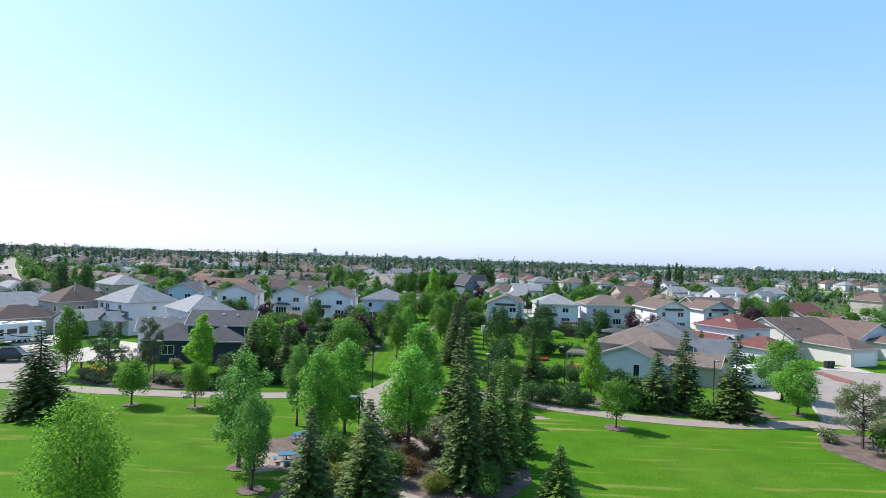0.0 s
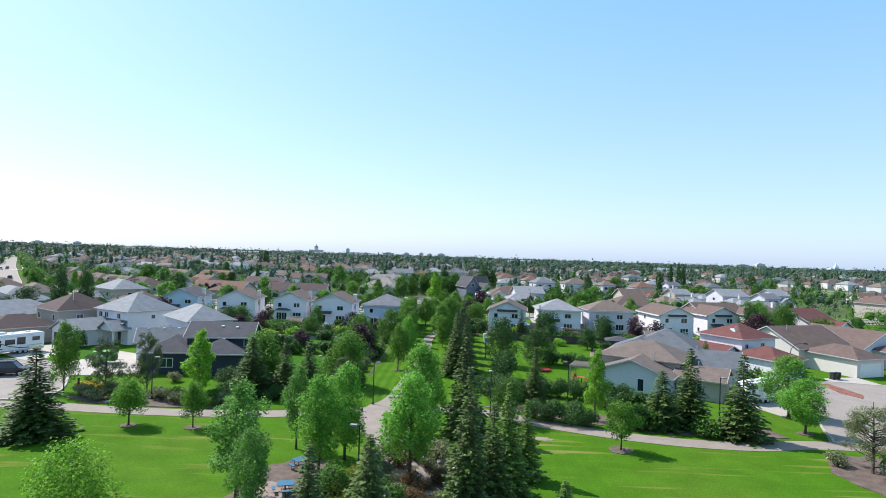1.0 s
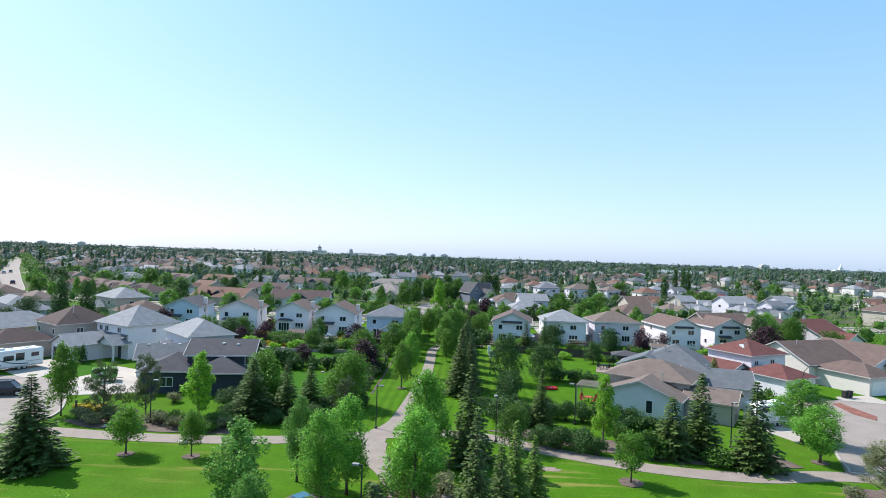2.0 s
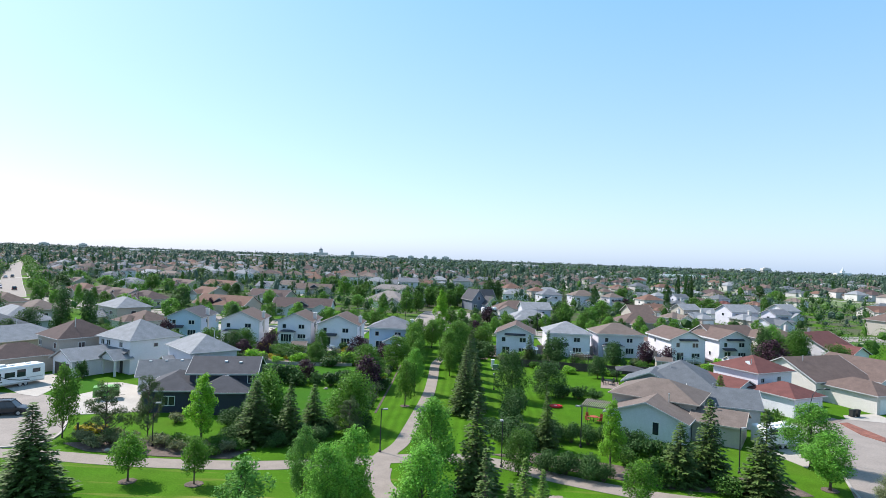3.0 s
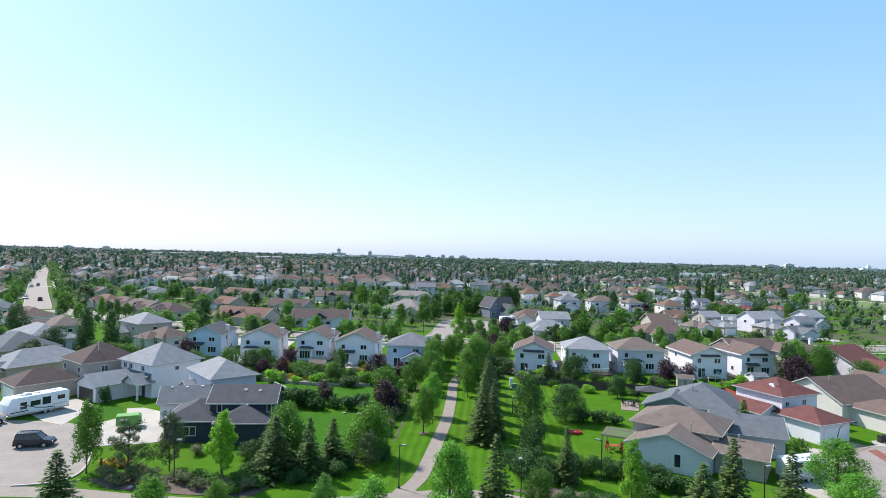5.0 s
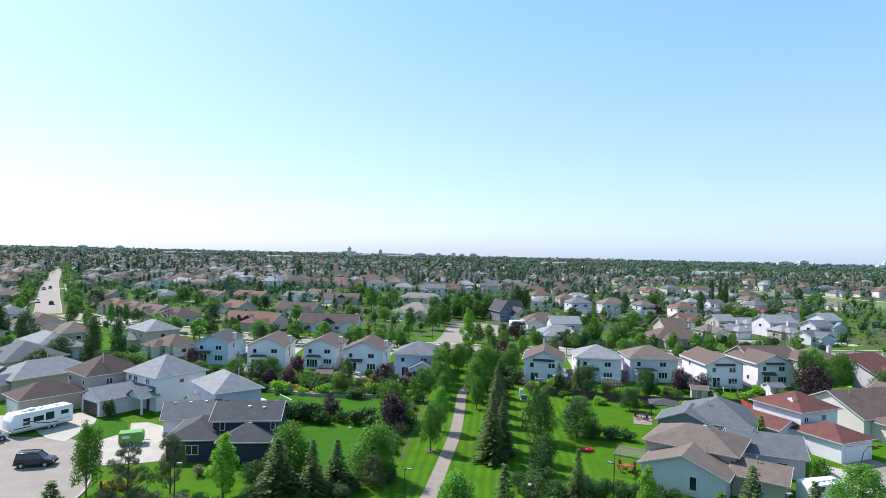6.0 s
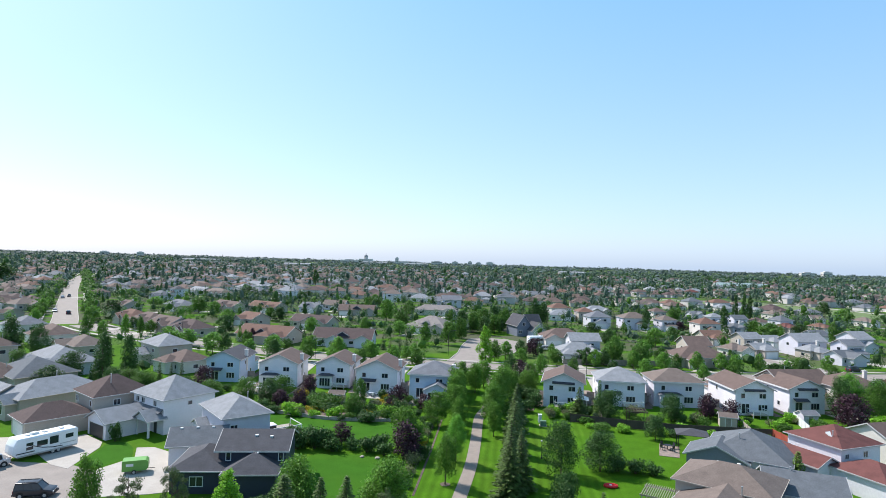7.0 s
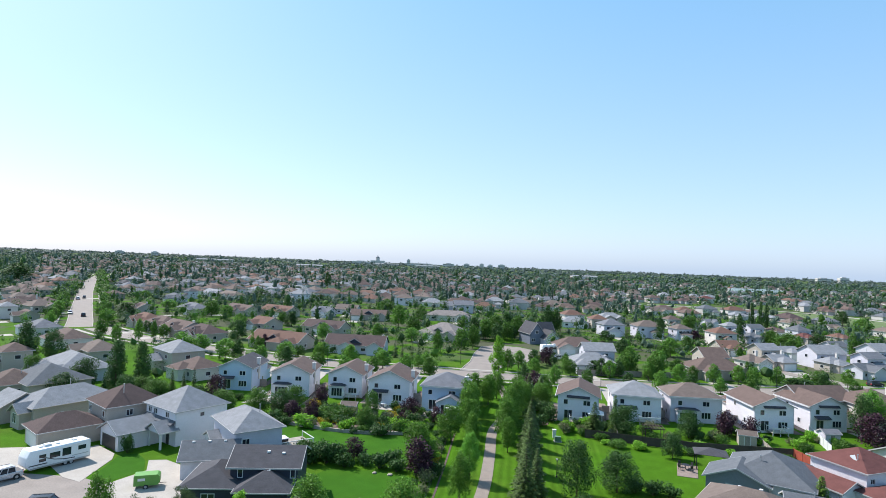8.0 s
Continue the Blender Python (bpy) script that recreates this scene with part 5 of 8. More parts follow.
# park, west lawn
plant("spruce_near", -37.3, 51.8, 8.3, 6.0)
plant("near", -17.6, 27.6, 8.0, 5.2)
plant("small", -31.2, 56.2, 4.5, 3.8)
plant("small", -25.0, 56.4, 4.5, 2.9)
plant("lime", -29.4, 67.4, 7.9, 3.8)
plant("elm", -45.3, 67.2, 8.2, 3.6)
plant("scrub", -40.1, 66.7, 7.2, 4.6)
plant("scrub", -36.6, 69.3, 7.8, 3.6)
for x, y, s in ((-41.5, 65.6, 2.6), (-38.6, 65.4, 3.0), (-33.0, 65.8, 2.6), (-30.8, 64.6, 2.4), (-28.3, 65.4, 2.2), (-25.6, 65.0, 2.6)):
    plant("bush_grey", x, y, s * 0.6, s)
for x, y in ((-42.8, 66.6), (-40.0, 64.6), (-37.2, 66.6), (-35.0, 64.4), (-34.2, 66.8), (-31.8, 66.6), (-29.6, 66.4), (-27.0, 64.2), (-27.2, 66.8), (-24.8, 66.4), (-39.2, 67.6), (-36.6, 64.2)):
    plant("bush_grey" if x < -34 else "bush", x, y, 1.4, 2.5)
plant("bush_yellow", -44.2, 69.6, 1.1, 2.6)
plant("bush_yellow", -42.6, 69.9, 1.0, 2.0)
# grove at the crossing
plant("silver", -14.7, 41.0, 8.2, 4.6)
plant("silver", -12.4, 37.1, 6.2, 3.0)
plant("silver", -13.6, 51.7, 7.3, 3.0)
plant("bright", -10.3, 46.4, 7.5, 4.5)
plant("bright", -8.9, 49.6, 8.0, 4.5)
plant("bright", -3.1, 46.1, 8.1, 5.4)
plant("bright", -3.2, 57.0, 8.9, 5.2)
plant("spruce_near", 1.3, 39.6, 10.3, 3.9)
plant("spruce_near_light", 4.2, 43.8, 8.4, 3.6)
plant("spruce_near_light", 5.9, 47.2, 6.4, 3.0)
plant("spruce_near_light", 7.2, 36.6, 4.0, 3.2)
plant("spruce_near", -4.6, 35.2, 6.8, 4.2)
plant("spruce_near", -7.7, 33.2, 6.7, 3.8)
plant("grove_bush", -7.6, 39.5, 3.4, 3.8)
plant("grove_bush", -6.0, 42.2, 3.0, 3.2)
plant("grove_bush", -5.4, 38.4, 2.6, 3.0)
plant("bush_grey", -1.0, 50.6, 1.4, 2.6)
plant("bush_grey", -4.8, 51.0, 1.6, 3.0)
for x, y, s in ((-2.0, 48.6, 2.0), (-0.6, 46.8, 1.8), (-4.6, 44.2, 2.0), (-1.2, 52.4, 2.4), (-3.6, 53.2, 2.0), (0.2, 42.6, 2.0), (0.6, 44.5, 2.2), (-3.0, 50.2, 2.4), (0.8, 49.2, 2.6), (1.6, 51.6, 2.4), (-6.4, 49.0, 2.4), (-5.2, 46.6, 2.0), (-0.4, 41.6, 2.0), (-3.4, 42.4, 1.8), (3.0, 47.2, 2.2)):
    plant("bush_grey", x, y, s * 0.55, s)
plant("spruce_near", 3.0, 41.0, 7.6, 3.4)
plant("grove_bush", 2.8, 38.0, 2.0, 2.6)
plant("grove_bush", -8.6, 41.2, 2.2, 2.4)
plant("grove_bush", -6.2, 40.2, 2.4, 2.6)
plant("spruce", 1.1, 57.9, 9.7, 4.9)
plant("mid", 5.5, 63.0, 4.8, 3.6)
# hedge side, east
plant("lime", 15.1, 64.6, 7.7, 2.9)
plant("small", 15.5, 55.4, 4.5, 3.5)
plant("spruce", 21.7, 63.3, 6.2, 5.0)
plant("spruce", 25.1, 64.6, 8.5, 4.8)
plant("spruce", 28.9, 60.8, 8.6, 5.0)
plant("bush", 25.4, 61.0, 2.0, 3.2)
plant("bush", 20.0, 63.2, 2.6, 4.0)
plant("bright", 38.7, 70.6, 7.0, 6.0)
plant("bright", 36.6, 63.5, 5.8, 5.0)
plant("scrub_pale", 35.8, 52.1, 6.6, 5.6)
plant("bush", 37.0, 50.0, 4.0, 3.6)
plant("bush_grey", 33.8, 53.8, 1.4, 2.4)
plant("bush_grey", 36.0, 47.5, 1.6, 3.0)
for x, y, h_, w_ in ((8.6, 64.9, 2.3, 3.2), (10.4, 64.0, 2.5, 3.4), (12.6, 63.4, 2.6, 3.4), (14.0, 62.6, 2.0, 2.4), (5.0, 73.6, 2.7, 4.2), (7.4, 72.6, 2.8, 4.0), (3.4, 76.0, 2.4, 3.4)):
    plant("hedge", x, y, h_, w_)
for k in range(6):
    plant("hedge", 11.0 + 1.9 * k, 75.6 - 0.5 * k, 2.6, 2.9)
for k in range(4):
    plant("bush_dark", 19.4 + 1.7 * k, 71.5 - 0.6 * k, 2.2, 2.7)
plant("bush", 17.6, 68.0, 2.2, 2.8)
plant("bush", 18.8, 62.6, 2.4, 3.0)
plant("spruce", 9.5, 72.1, 6.8, 3.2)
# gardens west of the north path
plant("globe", -24.8, 75.2, 6.9, 6.2)
plant("spruce", -24.0, 69.3, 7.2, 5.4)
plant("spruce", -20.2, 69.9, 7.0, 4.0)
plant("spruce", -18.2, 72.9, 6.2, 4.2)
plant("globe", -14.6, 76.9, 6.8, 5.8)
plant("purple", -16.2, 97.7, 5.6, 6.0)
plant("purple", -27.2, 101.7, 3.8, 3.9)
plant("globe", -16.8, 103.0, 6.4, 5.4)
for x, y, h_, w_ in ((-35.0, 101.0, 3.4, 4.2), (-32.4, 101.6, 3.2, 4.2), (-29.4, 100.6, 3.0, 3.8), (-27.8, 98.6, 2.6, 3.4), (-38.2, 96.0, 3.0, 3.6), (-20.8, 101.0, 2.6, 3.6), (-13.6, 98.0, 2.2, 3.0), (-33.5, 98.5, 3.2, 4.0), (-31.0, 99.5, 3.4, 4.2), (-36.0, 97.5, 3.0, 3.6), (-22.5, 99.5, 2.4, 4.0), (-19.6, 98.6, 2.0, 3.4), (-25.0, 100.2, 2.2, 3.0)):
    plant("bush_dark", x, y, h_, w_)
for k, q in enumerate(("bush", "bush_dark", "bush_grey", "bush_lime", "bush", "bush_yellow", "bush_grey", "bush_dark")):
    plant(q, -14.0 - 0.12 * k, 82.0 + 4.6 * k, 1.4, 2.2)
plant("elm", -8.9, 88.6, 6.8, 3.5)
plant("bright", -8.4, 97.8, 7.0, 3.6)
# gardens below the west row
for k, q in enumerate(("bush", "bush_dark", "purple", "bush_yellow", "bush_yellow", "bush_lime", "mid", "bush_yellow", "bush", "bush_dark")):
    plant(q, -47.5 + 2.9 * k, 121.0 - 0.35 * k + (k % 3), 1.6 if q.startswith("bush") else 4.2, 2.6 if q.startswith("bush") else 3.6)
for x, y, q, h_, w_ in ((-53.5, 123, "mid", 5.4, 5.4), (-49.5, 125, "dark", 5.0, 5.0), (-46.0, 122.5, "purple", 3.6, 4.2), (-66.5, 130, "purple", 6.0, 5.4), (-48.5, 129.5, "mid", 4.8, 4.6), (-44.0, 134.0, "purple", 4.4, 3.8), (-31.0, 127, "mid", 5.6, 3.2), (-23.5, 128.5, "purple", 4.4, 4.4), (-17.6, 126.5, "purple", 3.4, 4.0), (-26.8, 124, "bush_lime", 1.6, 3.0), (-36.0, 130, "bush", 1.6, 2.6), (-20.0, 121, "bush_lime", 2.0, 3.2)):
    plant(q, x, y, h_, w_)
# north path avenue of trees
for x, y, q, h_, w_ in ((-13.4, 116, "elm", 6.4, 5.2), (-11.6, 127, "elm", 7.4, 5.0), (-12.6, 137, "elm", 7.0, 5.4), (-3.6, 118, "elm", 7.6, 4.6), (-3.2, 128, "elm", 8.0, 5.2), (-2.2, 138, "elm", 7.4, 5.4), (0.5, 148, "spruce", 7.0, 4.6), (-12.0, 148, "elm", 6.6, 5.0), (-7.6, 171, "lime", 12.6, 5.0), (2.2, 143, "bush_dark", 3.0, 5.0), (3.6, 140, "bush_dark", 3.2, 4.4), (0.4, 136, "bush_dark", 2.6, 4.4), (3.4, 153, "spruce", 6.0, 4.0), (1.8, 165, "purple", 5.0, 5.0), (-0.2, 91.5, "spruce", 8.8, 4.4), (0.2, 97.0, "spruce", 8.8, 4.2), (0.5, 103.0, "spruce", 8.6, 4.2), (0.3, 109.0, "spruce", 8.4, 4.2), (0.6, 115.5, "spruce", 8.2, 4.2), (0.8, 122.0, "spruce", 7.6, 4.0), (-0.2, 85.4, "spruce_near", 9.8, 4.4), (1.2, 88.2, "spruce_near", 8.6, 3.8)):
    plant(q, x, y, h_, w_)
# lawns east of the north path
for x, y, q, h_, w_ in ((7.0, 95.2, "globe_dark", 7.6, 5.2), (12.9, 98.1, "globe_dark", 5.8, 5.8), (6.3, 82.2, "hedge", 4.0, 3.8), (6.9, 85.6, "hedge", 4.4, 3.6), (5.8, 79.0, "bush_dark", 2.4, 3.4), (15.5, 98.8, "bush_dark", 2.4, 3.6), (18.0, 98.4, "bush_dark", 2.4, 3.4), (20.4, 98.0, "bush_dark", 2.0, 3.0), (13.0, 127.5, "spruce", 6.4, 4.2), (8.2, 128.4, "bush_lime", 2.4, 3.4), (18.4, 127.0, "dark", 6.0, 5.6), (17.4, 131.5, "spruce_light", 7.2, 3.0), (24.8, 116, "dark", 4.2, 3.6), (31.0, 130, "dark", 5.2, 4.6), (38.6, 133, "purple", 5.2, 5.0), (42.6, 131, "purple", 4.6, 4.6), (36.0, 127, "bush", 2.0, 3.0), (50.6, 128, "bush_lime", 2.4, 3.6), (71.9, 134.7, "bush_lime", 3.0, 5.0), (70.5, 143.5, "bright", 9.0, 5.6), (66.8, 139.5, "dark", 8.6, 5.0), (76, 143, "dark", 8, 6), (73.5, 138.5, "mid", 8.6, 6.0), (64.6, 131.2, "purple", 7.0, 7.0), (79.0, 132.6, "mid", 6.4, 6.4), (39.6, 97.0, "spruce_light", 5.2, 3.6), (38.6, 100.5, "bush", 1.8, 3.4), (41.2, 99.5, "bush", 1.8, 3.0), (40.6, 82.6, "bush", 3.6, 2.6), (14.5, 121.5, "bush_lime", 1.2, 2.2), (20.0, 124.0, "bush", 1.8, 2.4)):
    plant(q, x, y, h_, w_)
# about the west court
for x, y, q, h_, w_ in ((-62.6, 96.2, "bush_dark", 3.4, 2.0), (-93, 134, "poplar_dark", 11.6, 5.6), (-88, 136, "poplar_dark", 11.0, 5.2), (-100, 133, "dark", 7.0, 6.0), (-98, 124, "dark", 5.4, 6.0), (-84, 130, "mid", 4.4, 6.0), (-79, 128, "mid", 4.6, 5.6), (-77.0, 130.5, "spruce", 6.2, 2.4), (-74.6, 131, "spruce", 6.0, 2.2), (-72.4, 131.4, "spruce", 6.8, 2.2), (-54.6, 113, "bush_dark", 2.6, 3.6), (-43.2, 81.6, "bush_grey", 2.4, 2.6), (-36.2, 75.0, "bush_grey", 1.4, 2.4), (-60, 121, "mid", 5.0, 5.4), (-131, 150, "poplar_dark", 12, 7.4), (-126, 153, "dark", 10, 5.6), (-120, 140, "mid", 5.4, 5.6), (-57.5, 115.0, "bush", 2.0, 3.0)):
    plant(q, x, y, h_, w_)

# ---- things in the park and gardens ----


def lamp_post(x, y, yaw, h=4.85):
    """A dark pole with a flat box lantern on a short arm."""
    ob = thing("street_lamp", pose(x, y, 0, 0, 0, yaw), "dark metal park lamp with a flat white-topped lantern", "lamp", "park lamps")
    part("base", Geo().tube([(0, 0, 0), (0, 0, 0.25), (0, 0, 0.3)], [0.16, 0.16, 0.09], 10), METAL, ob)
    part("pole", Geo().tube([(0, 0, 0.2), (0, 0, h)], [0.07, 0.05], 8), METAL, ob)
    part("arm", Geo().box(-0.05, -0.04, h - 0.12, 0.45, 0.04, h - 0.04), METAL, ob)
    head = part("lantern", Geo().prism([(0.2, h - 0.12), (0.75, h - 0.12), (0.72, h + 0.02), (0.23, h + 0.02)], "y", -0.15, 0.15), LANTERN, ob, "flat pale lantern box")
    part("lens", Geo().box(0.28, -0.11, h - 0.14, 0.68, 0.11, h - 0.115), GLASS, head)


for x, y, a in ((-34.2, 65.9, 10), (-9.4, 68.0, 8), (13.7, 73.4, 150), (29.3, 67.1, 20), (-6.6, 43.1, 170), (3.9, 65.2, 100)):
    lamp_post(x, y, a)
lamp_post(4.6, 102.2, 90, 2.6)


def street_light(x, y, yaw, h=8.0):
    """A tall curved-arm road lamp."""
    ob = thing("street_light", pose(x, y, 0, 0, 0, yaw), "tall thin dark road lamp with a curved arm", "lamp", "road lamps")
    part("pole", Geo().tube([(0, 0, 0), (0, 0, h * 0.82), (0.25, 0, h * 0.93), (0.8, 0, h), (1.8, 0, h + 0.1)], [0.07, 0.05, 0.045, 0.04, 0.035], 8), METAL, ob)
    part("lantern", Geo().prism([(1.7, h + 0.02), (2.4, h - 0.02), (2.4, h + 0.1), (1.8, h + 0.18)], "y", -0.13, 0.13), METAL, ob)


for x, y, a in ((40.2, 73.6, 12), (20, 175.0, 90), (-58, 178, 90), (-110, 195, 110), (66, 179, 90), (-170, 226, 120), (-20.5, 196, 0)):
    street_light(x, y, a)


def picnic_table(x, y, yaw):
    """A steel table with a blue umbrella-like top and four benches round it."""
    ob = thing("picnic_table", pose(x, y, 0, 0, 0, yaw) @ Matrix.Diagonal((0.66, 0.66, 0.9, 1)), "blue painted metal picnic table with attached benches", "table", "picnic tables")
    part("tabletop", Geo().prism([(-0.75, -0.75), (0.75, -0.75), (0.9, -0.6), (0.9, 0.6), (0.75, 0.75), (-0.75, 0.75), (-0.9, 0.6), (-0.9, -0.6)], "z", 0.72, 0.78), PAINT_BLUE, ob)
    for k in range(4):
        a = radians(90 * k)
        c, s = math.cos(a), math.sin(a)
        cx, cy = 1.25 * c, 1.25 * s
        seat = [(cx - 0.18 * c - 0.55 * s, cy - 0.18 * s + 0.55 * c), (cx + 0.18 * c - 0.55 * s, cy + 0.18 * s + 0.55 * c), (cx + 0.18 * c + 0.55 * s, cy + 0.18 * s - 0.55 * c), (cx - 0.18 * c + 0.55 * s, cy - 0.18 * s - 0.55 * c)]
        part("bench", Geo().prism(seat, "z", 0.42, 0.47), PAINT_BLUE, ob)
        part("leg", Geo().tube([(0.25 * c, 0.25 * s, 0.72), (0.45 * c, 0.45 * s, 0.1), (1.25 * c, 1.25 * s, 0.05), (1.25 * c, 1.25 * s, 0.43)], [0.035] * 4, 6), METAL, ob)


picnic_table(-11.7, 42.4, 20)
picnic_table(-12.0, 47.4, 50)


def fence(name, line, height, mat, label, panel=2.4, gap=0.0):
    """A board fence along a line: posts, and a panel of boards between each two."""
    ob = thing(name, pose(*line[0], 0), label, "fence", "garden fences")
    ox, oy = line[0]
    for (xa, ya), (xb, yb) in zip(line, line[1:]):
        a, b = Vector((xa - ox, ya - oy, 0)), Vector((xb - ox, yb - oy, 0))
        n = max(1, round((b - a).length / panel))
        d = (b - a).normalized()
        p = Vector((-d.y, d.x, 0))
        for i in range(n):
            q, r = a.lerp(b, i / n), a.lerp(b, (i + 1) / n)
            part("post", Geo().prism([tuple((q + d * u + p * w).xy) for u, w in ((-0.06, -0.06), (0.06, -0.06), (0.06, 0.06), (-0.06, 0.06))], "z", 0, height + 0.1), mat, ob)
            part("panel", Geo().prism([tuple((v + p * w).xy) for v, w in ((q, -0.02), (r, -0.02), (r, 0.02), (q, 0.02))], "z", 0.06 + gap, height), mat, ob)
    return ob


fence("fence", [(11.0, 124.8), (21.3, 122.6), (30.0, 121.6)], 1.6, WOOD, "dark brown timber fence behind gardens")
fence("fence", [(30.0, 121.6), (46.6, 122.2)], 1.6, WOOD, "dark brown timber fence behind gardens")
fence("fence", [(46.7, 122.4), (48.0, 115.2)], 1.6, WOOD_RED, "red stained timber fence")
fence("fence", [(57.0, 140.0), (54.6, 126.0)], 1.7, TRIM, "white board fence between gardens")
fence("fence", [(-49.4, 119.8), (-56.0, 120.2), (-62.0, 118.0)], 1.4, WOOD_GREY, "weathered timber garden fence")
rail_fence = thing("wire_fence", pose(-13.2, 79.5, 0), "thin dark wire fence along a garden edge", "fence", "garden fences")
for k in range(15):
    part("post", Geo().tube([(-0.07 * k, 3.0 * k, 0), (-0.07 * k, 3.0 * k, 1.1)], [0.035, 0.03], 5), METAL, rail_fence)
for z in (0.45, 1.05):
    part("rail", Geo().tube([(0, 0, z), (-0.98, 42, z)], [0.018, 0.018], 4), METAL, rail_fence)
fence("fence", [(17.5, 139.5), (17.0, 125.0)], 1.5, WOOD_GREY, "weathered timber garden fence")
fence("fence", [(44.2, 137.5), (43.0, 122.0)], 1.5, WOOD_GREY, "weathered timber garden fence")
fence("fence", [(-47.0, 141.0), (-46.4, 127.0)], 1.4, WOOD_GREY, "weathered timber garden fence")

# low stone garden wall of the west gardens
wall_line = smooth_line([(-50.0, 119.8), (-44.0, 118.0), (-38.8, 116.8), (-34.0, 116.0), (-28.0, 116.2), (-22.5, 117.4)], 5)
garden_wall = thing("garden_wall", pose(0, 0, 0), "low curved grey stone garden wall", "wall")
for i in range(len(wall_line) - 1):
    for row in range(3):
        a, b = Vector((*wall_line[i], 0)), Vector((*wall_line[i + 1], 0))
        n = 2
        for k in range(n):
            q, r = a.lerp(b, (k + 0.02) / n), a.lerp(b, (k + 0.98) / n)
            d = (r - q).normalized()
            p = Vector((-d.y, d.x, 0)) * (0.16 + 0.015 * ((i + k + row) % 3))
            part("stone", Geo().prism([tuple(v.xy) for v in (q - p, r - p, r + p, q + p)], "z", 0.2 * row, 0.2 * row + 0.19), STONE, garden_wall)

# planting soil above the wall
structure("garden_bed_west", slab(Geo(), [(-50, 120.2), (-38.8, 117.2), (-28, 116.6), (-22.5, 117.8), (-22, 124), (-34, 126), (-49, 127)], -0.05, 0.3), MULCH, "mulched raised garden bed behind a low wall", "flower bed")
for x, y, r in ((-1.5, 131, 2.0), (3, 133, 1.6)):
    structure("shade_bed", slab(Geo(), disc(x, y, r, wobble=0.2, seed=int(x + 9)), -0.05, 0.04), MULCH, "mulch under path-side trees", "flower bed")
structure("edging_strip", ribbon(Geo(), [(-12.5, 84), (-12.8, 104), (-13.3, 121)], 0.3, -0.05, 0.045), MULCH, "dark soil edging strip along a fence", "flower bed")
structure("patio_terrace", slab(Geo(), [(23.5, 107.5), (26.5, 107), (28, 113), (25, 114)], -0.05, 0.06), GRAVEL, "pale paved garden terrace", "pavement")
structure("patio_west", slab(Geo(), [(-61, 131), (-52, 132.5), (-51, 138.5), (-60, 137)], -0.05, 0.08), CONCRETE, "pale paved garden patio", "pavement")
structure("patio_centre", slab(Geo(), [(-24, 130), (-14, 130), (-13, 135), (-23, 135)], -0.05, 0.07), CONCRETE, "pale paved garden patio", "pavement")
structure("patio_row", slab(Geo(), [(-34.5, 134), (-27, 134), (-27, 138.5), (-34.5, 138.5)], -0.05, 0.07), CONCRETE, "pale paved garden patio", "pavement")


def rounded(name, geo, mat, off, segments=2):
    """A mesh of the solid with all its edges rounded."""
    me = geo.mesh(name, mat)
    bm = bmesh.new()
    bm.from_mesh(me)
    bmesh.ops.remove_doubles(bm, verts=bm.verts, dist=0.001)
    bmesh.ops.bevel(bm, geom=bm.edges[:], offset=off, segments=segments, profile=0.6, affect="EDGES", clamp_overlap=True)
    bm.to_mesh(me)
    bm.free()
    me.polygons.foreach_set("use_smooth", [True] * len(me.polygons))
    return me


def wheel(parent, x, y, z, r, w, hub=STEEL):
    t = part("wheel", Geo().tube([(x, y - w / 2, z), (x, y + w / 2, z)], [r, r], 14), RUBBER, parent)
    part("rim", Geo().tube([(x, y - w / 2 - 0.02, z), (x, y + w / 2 + 0.02, z)], [r * 0.6, r * 0.6], 10), hub, t)


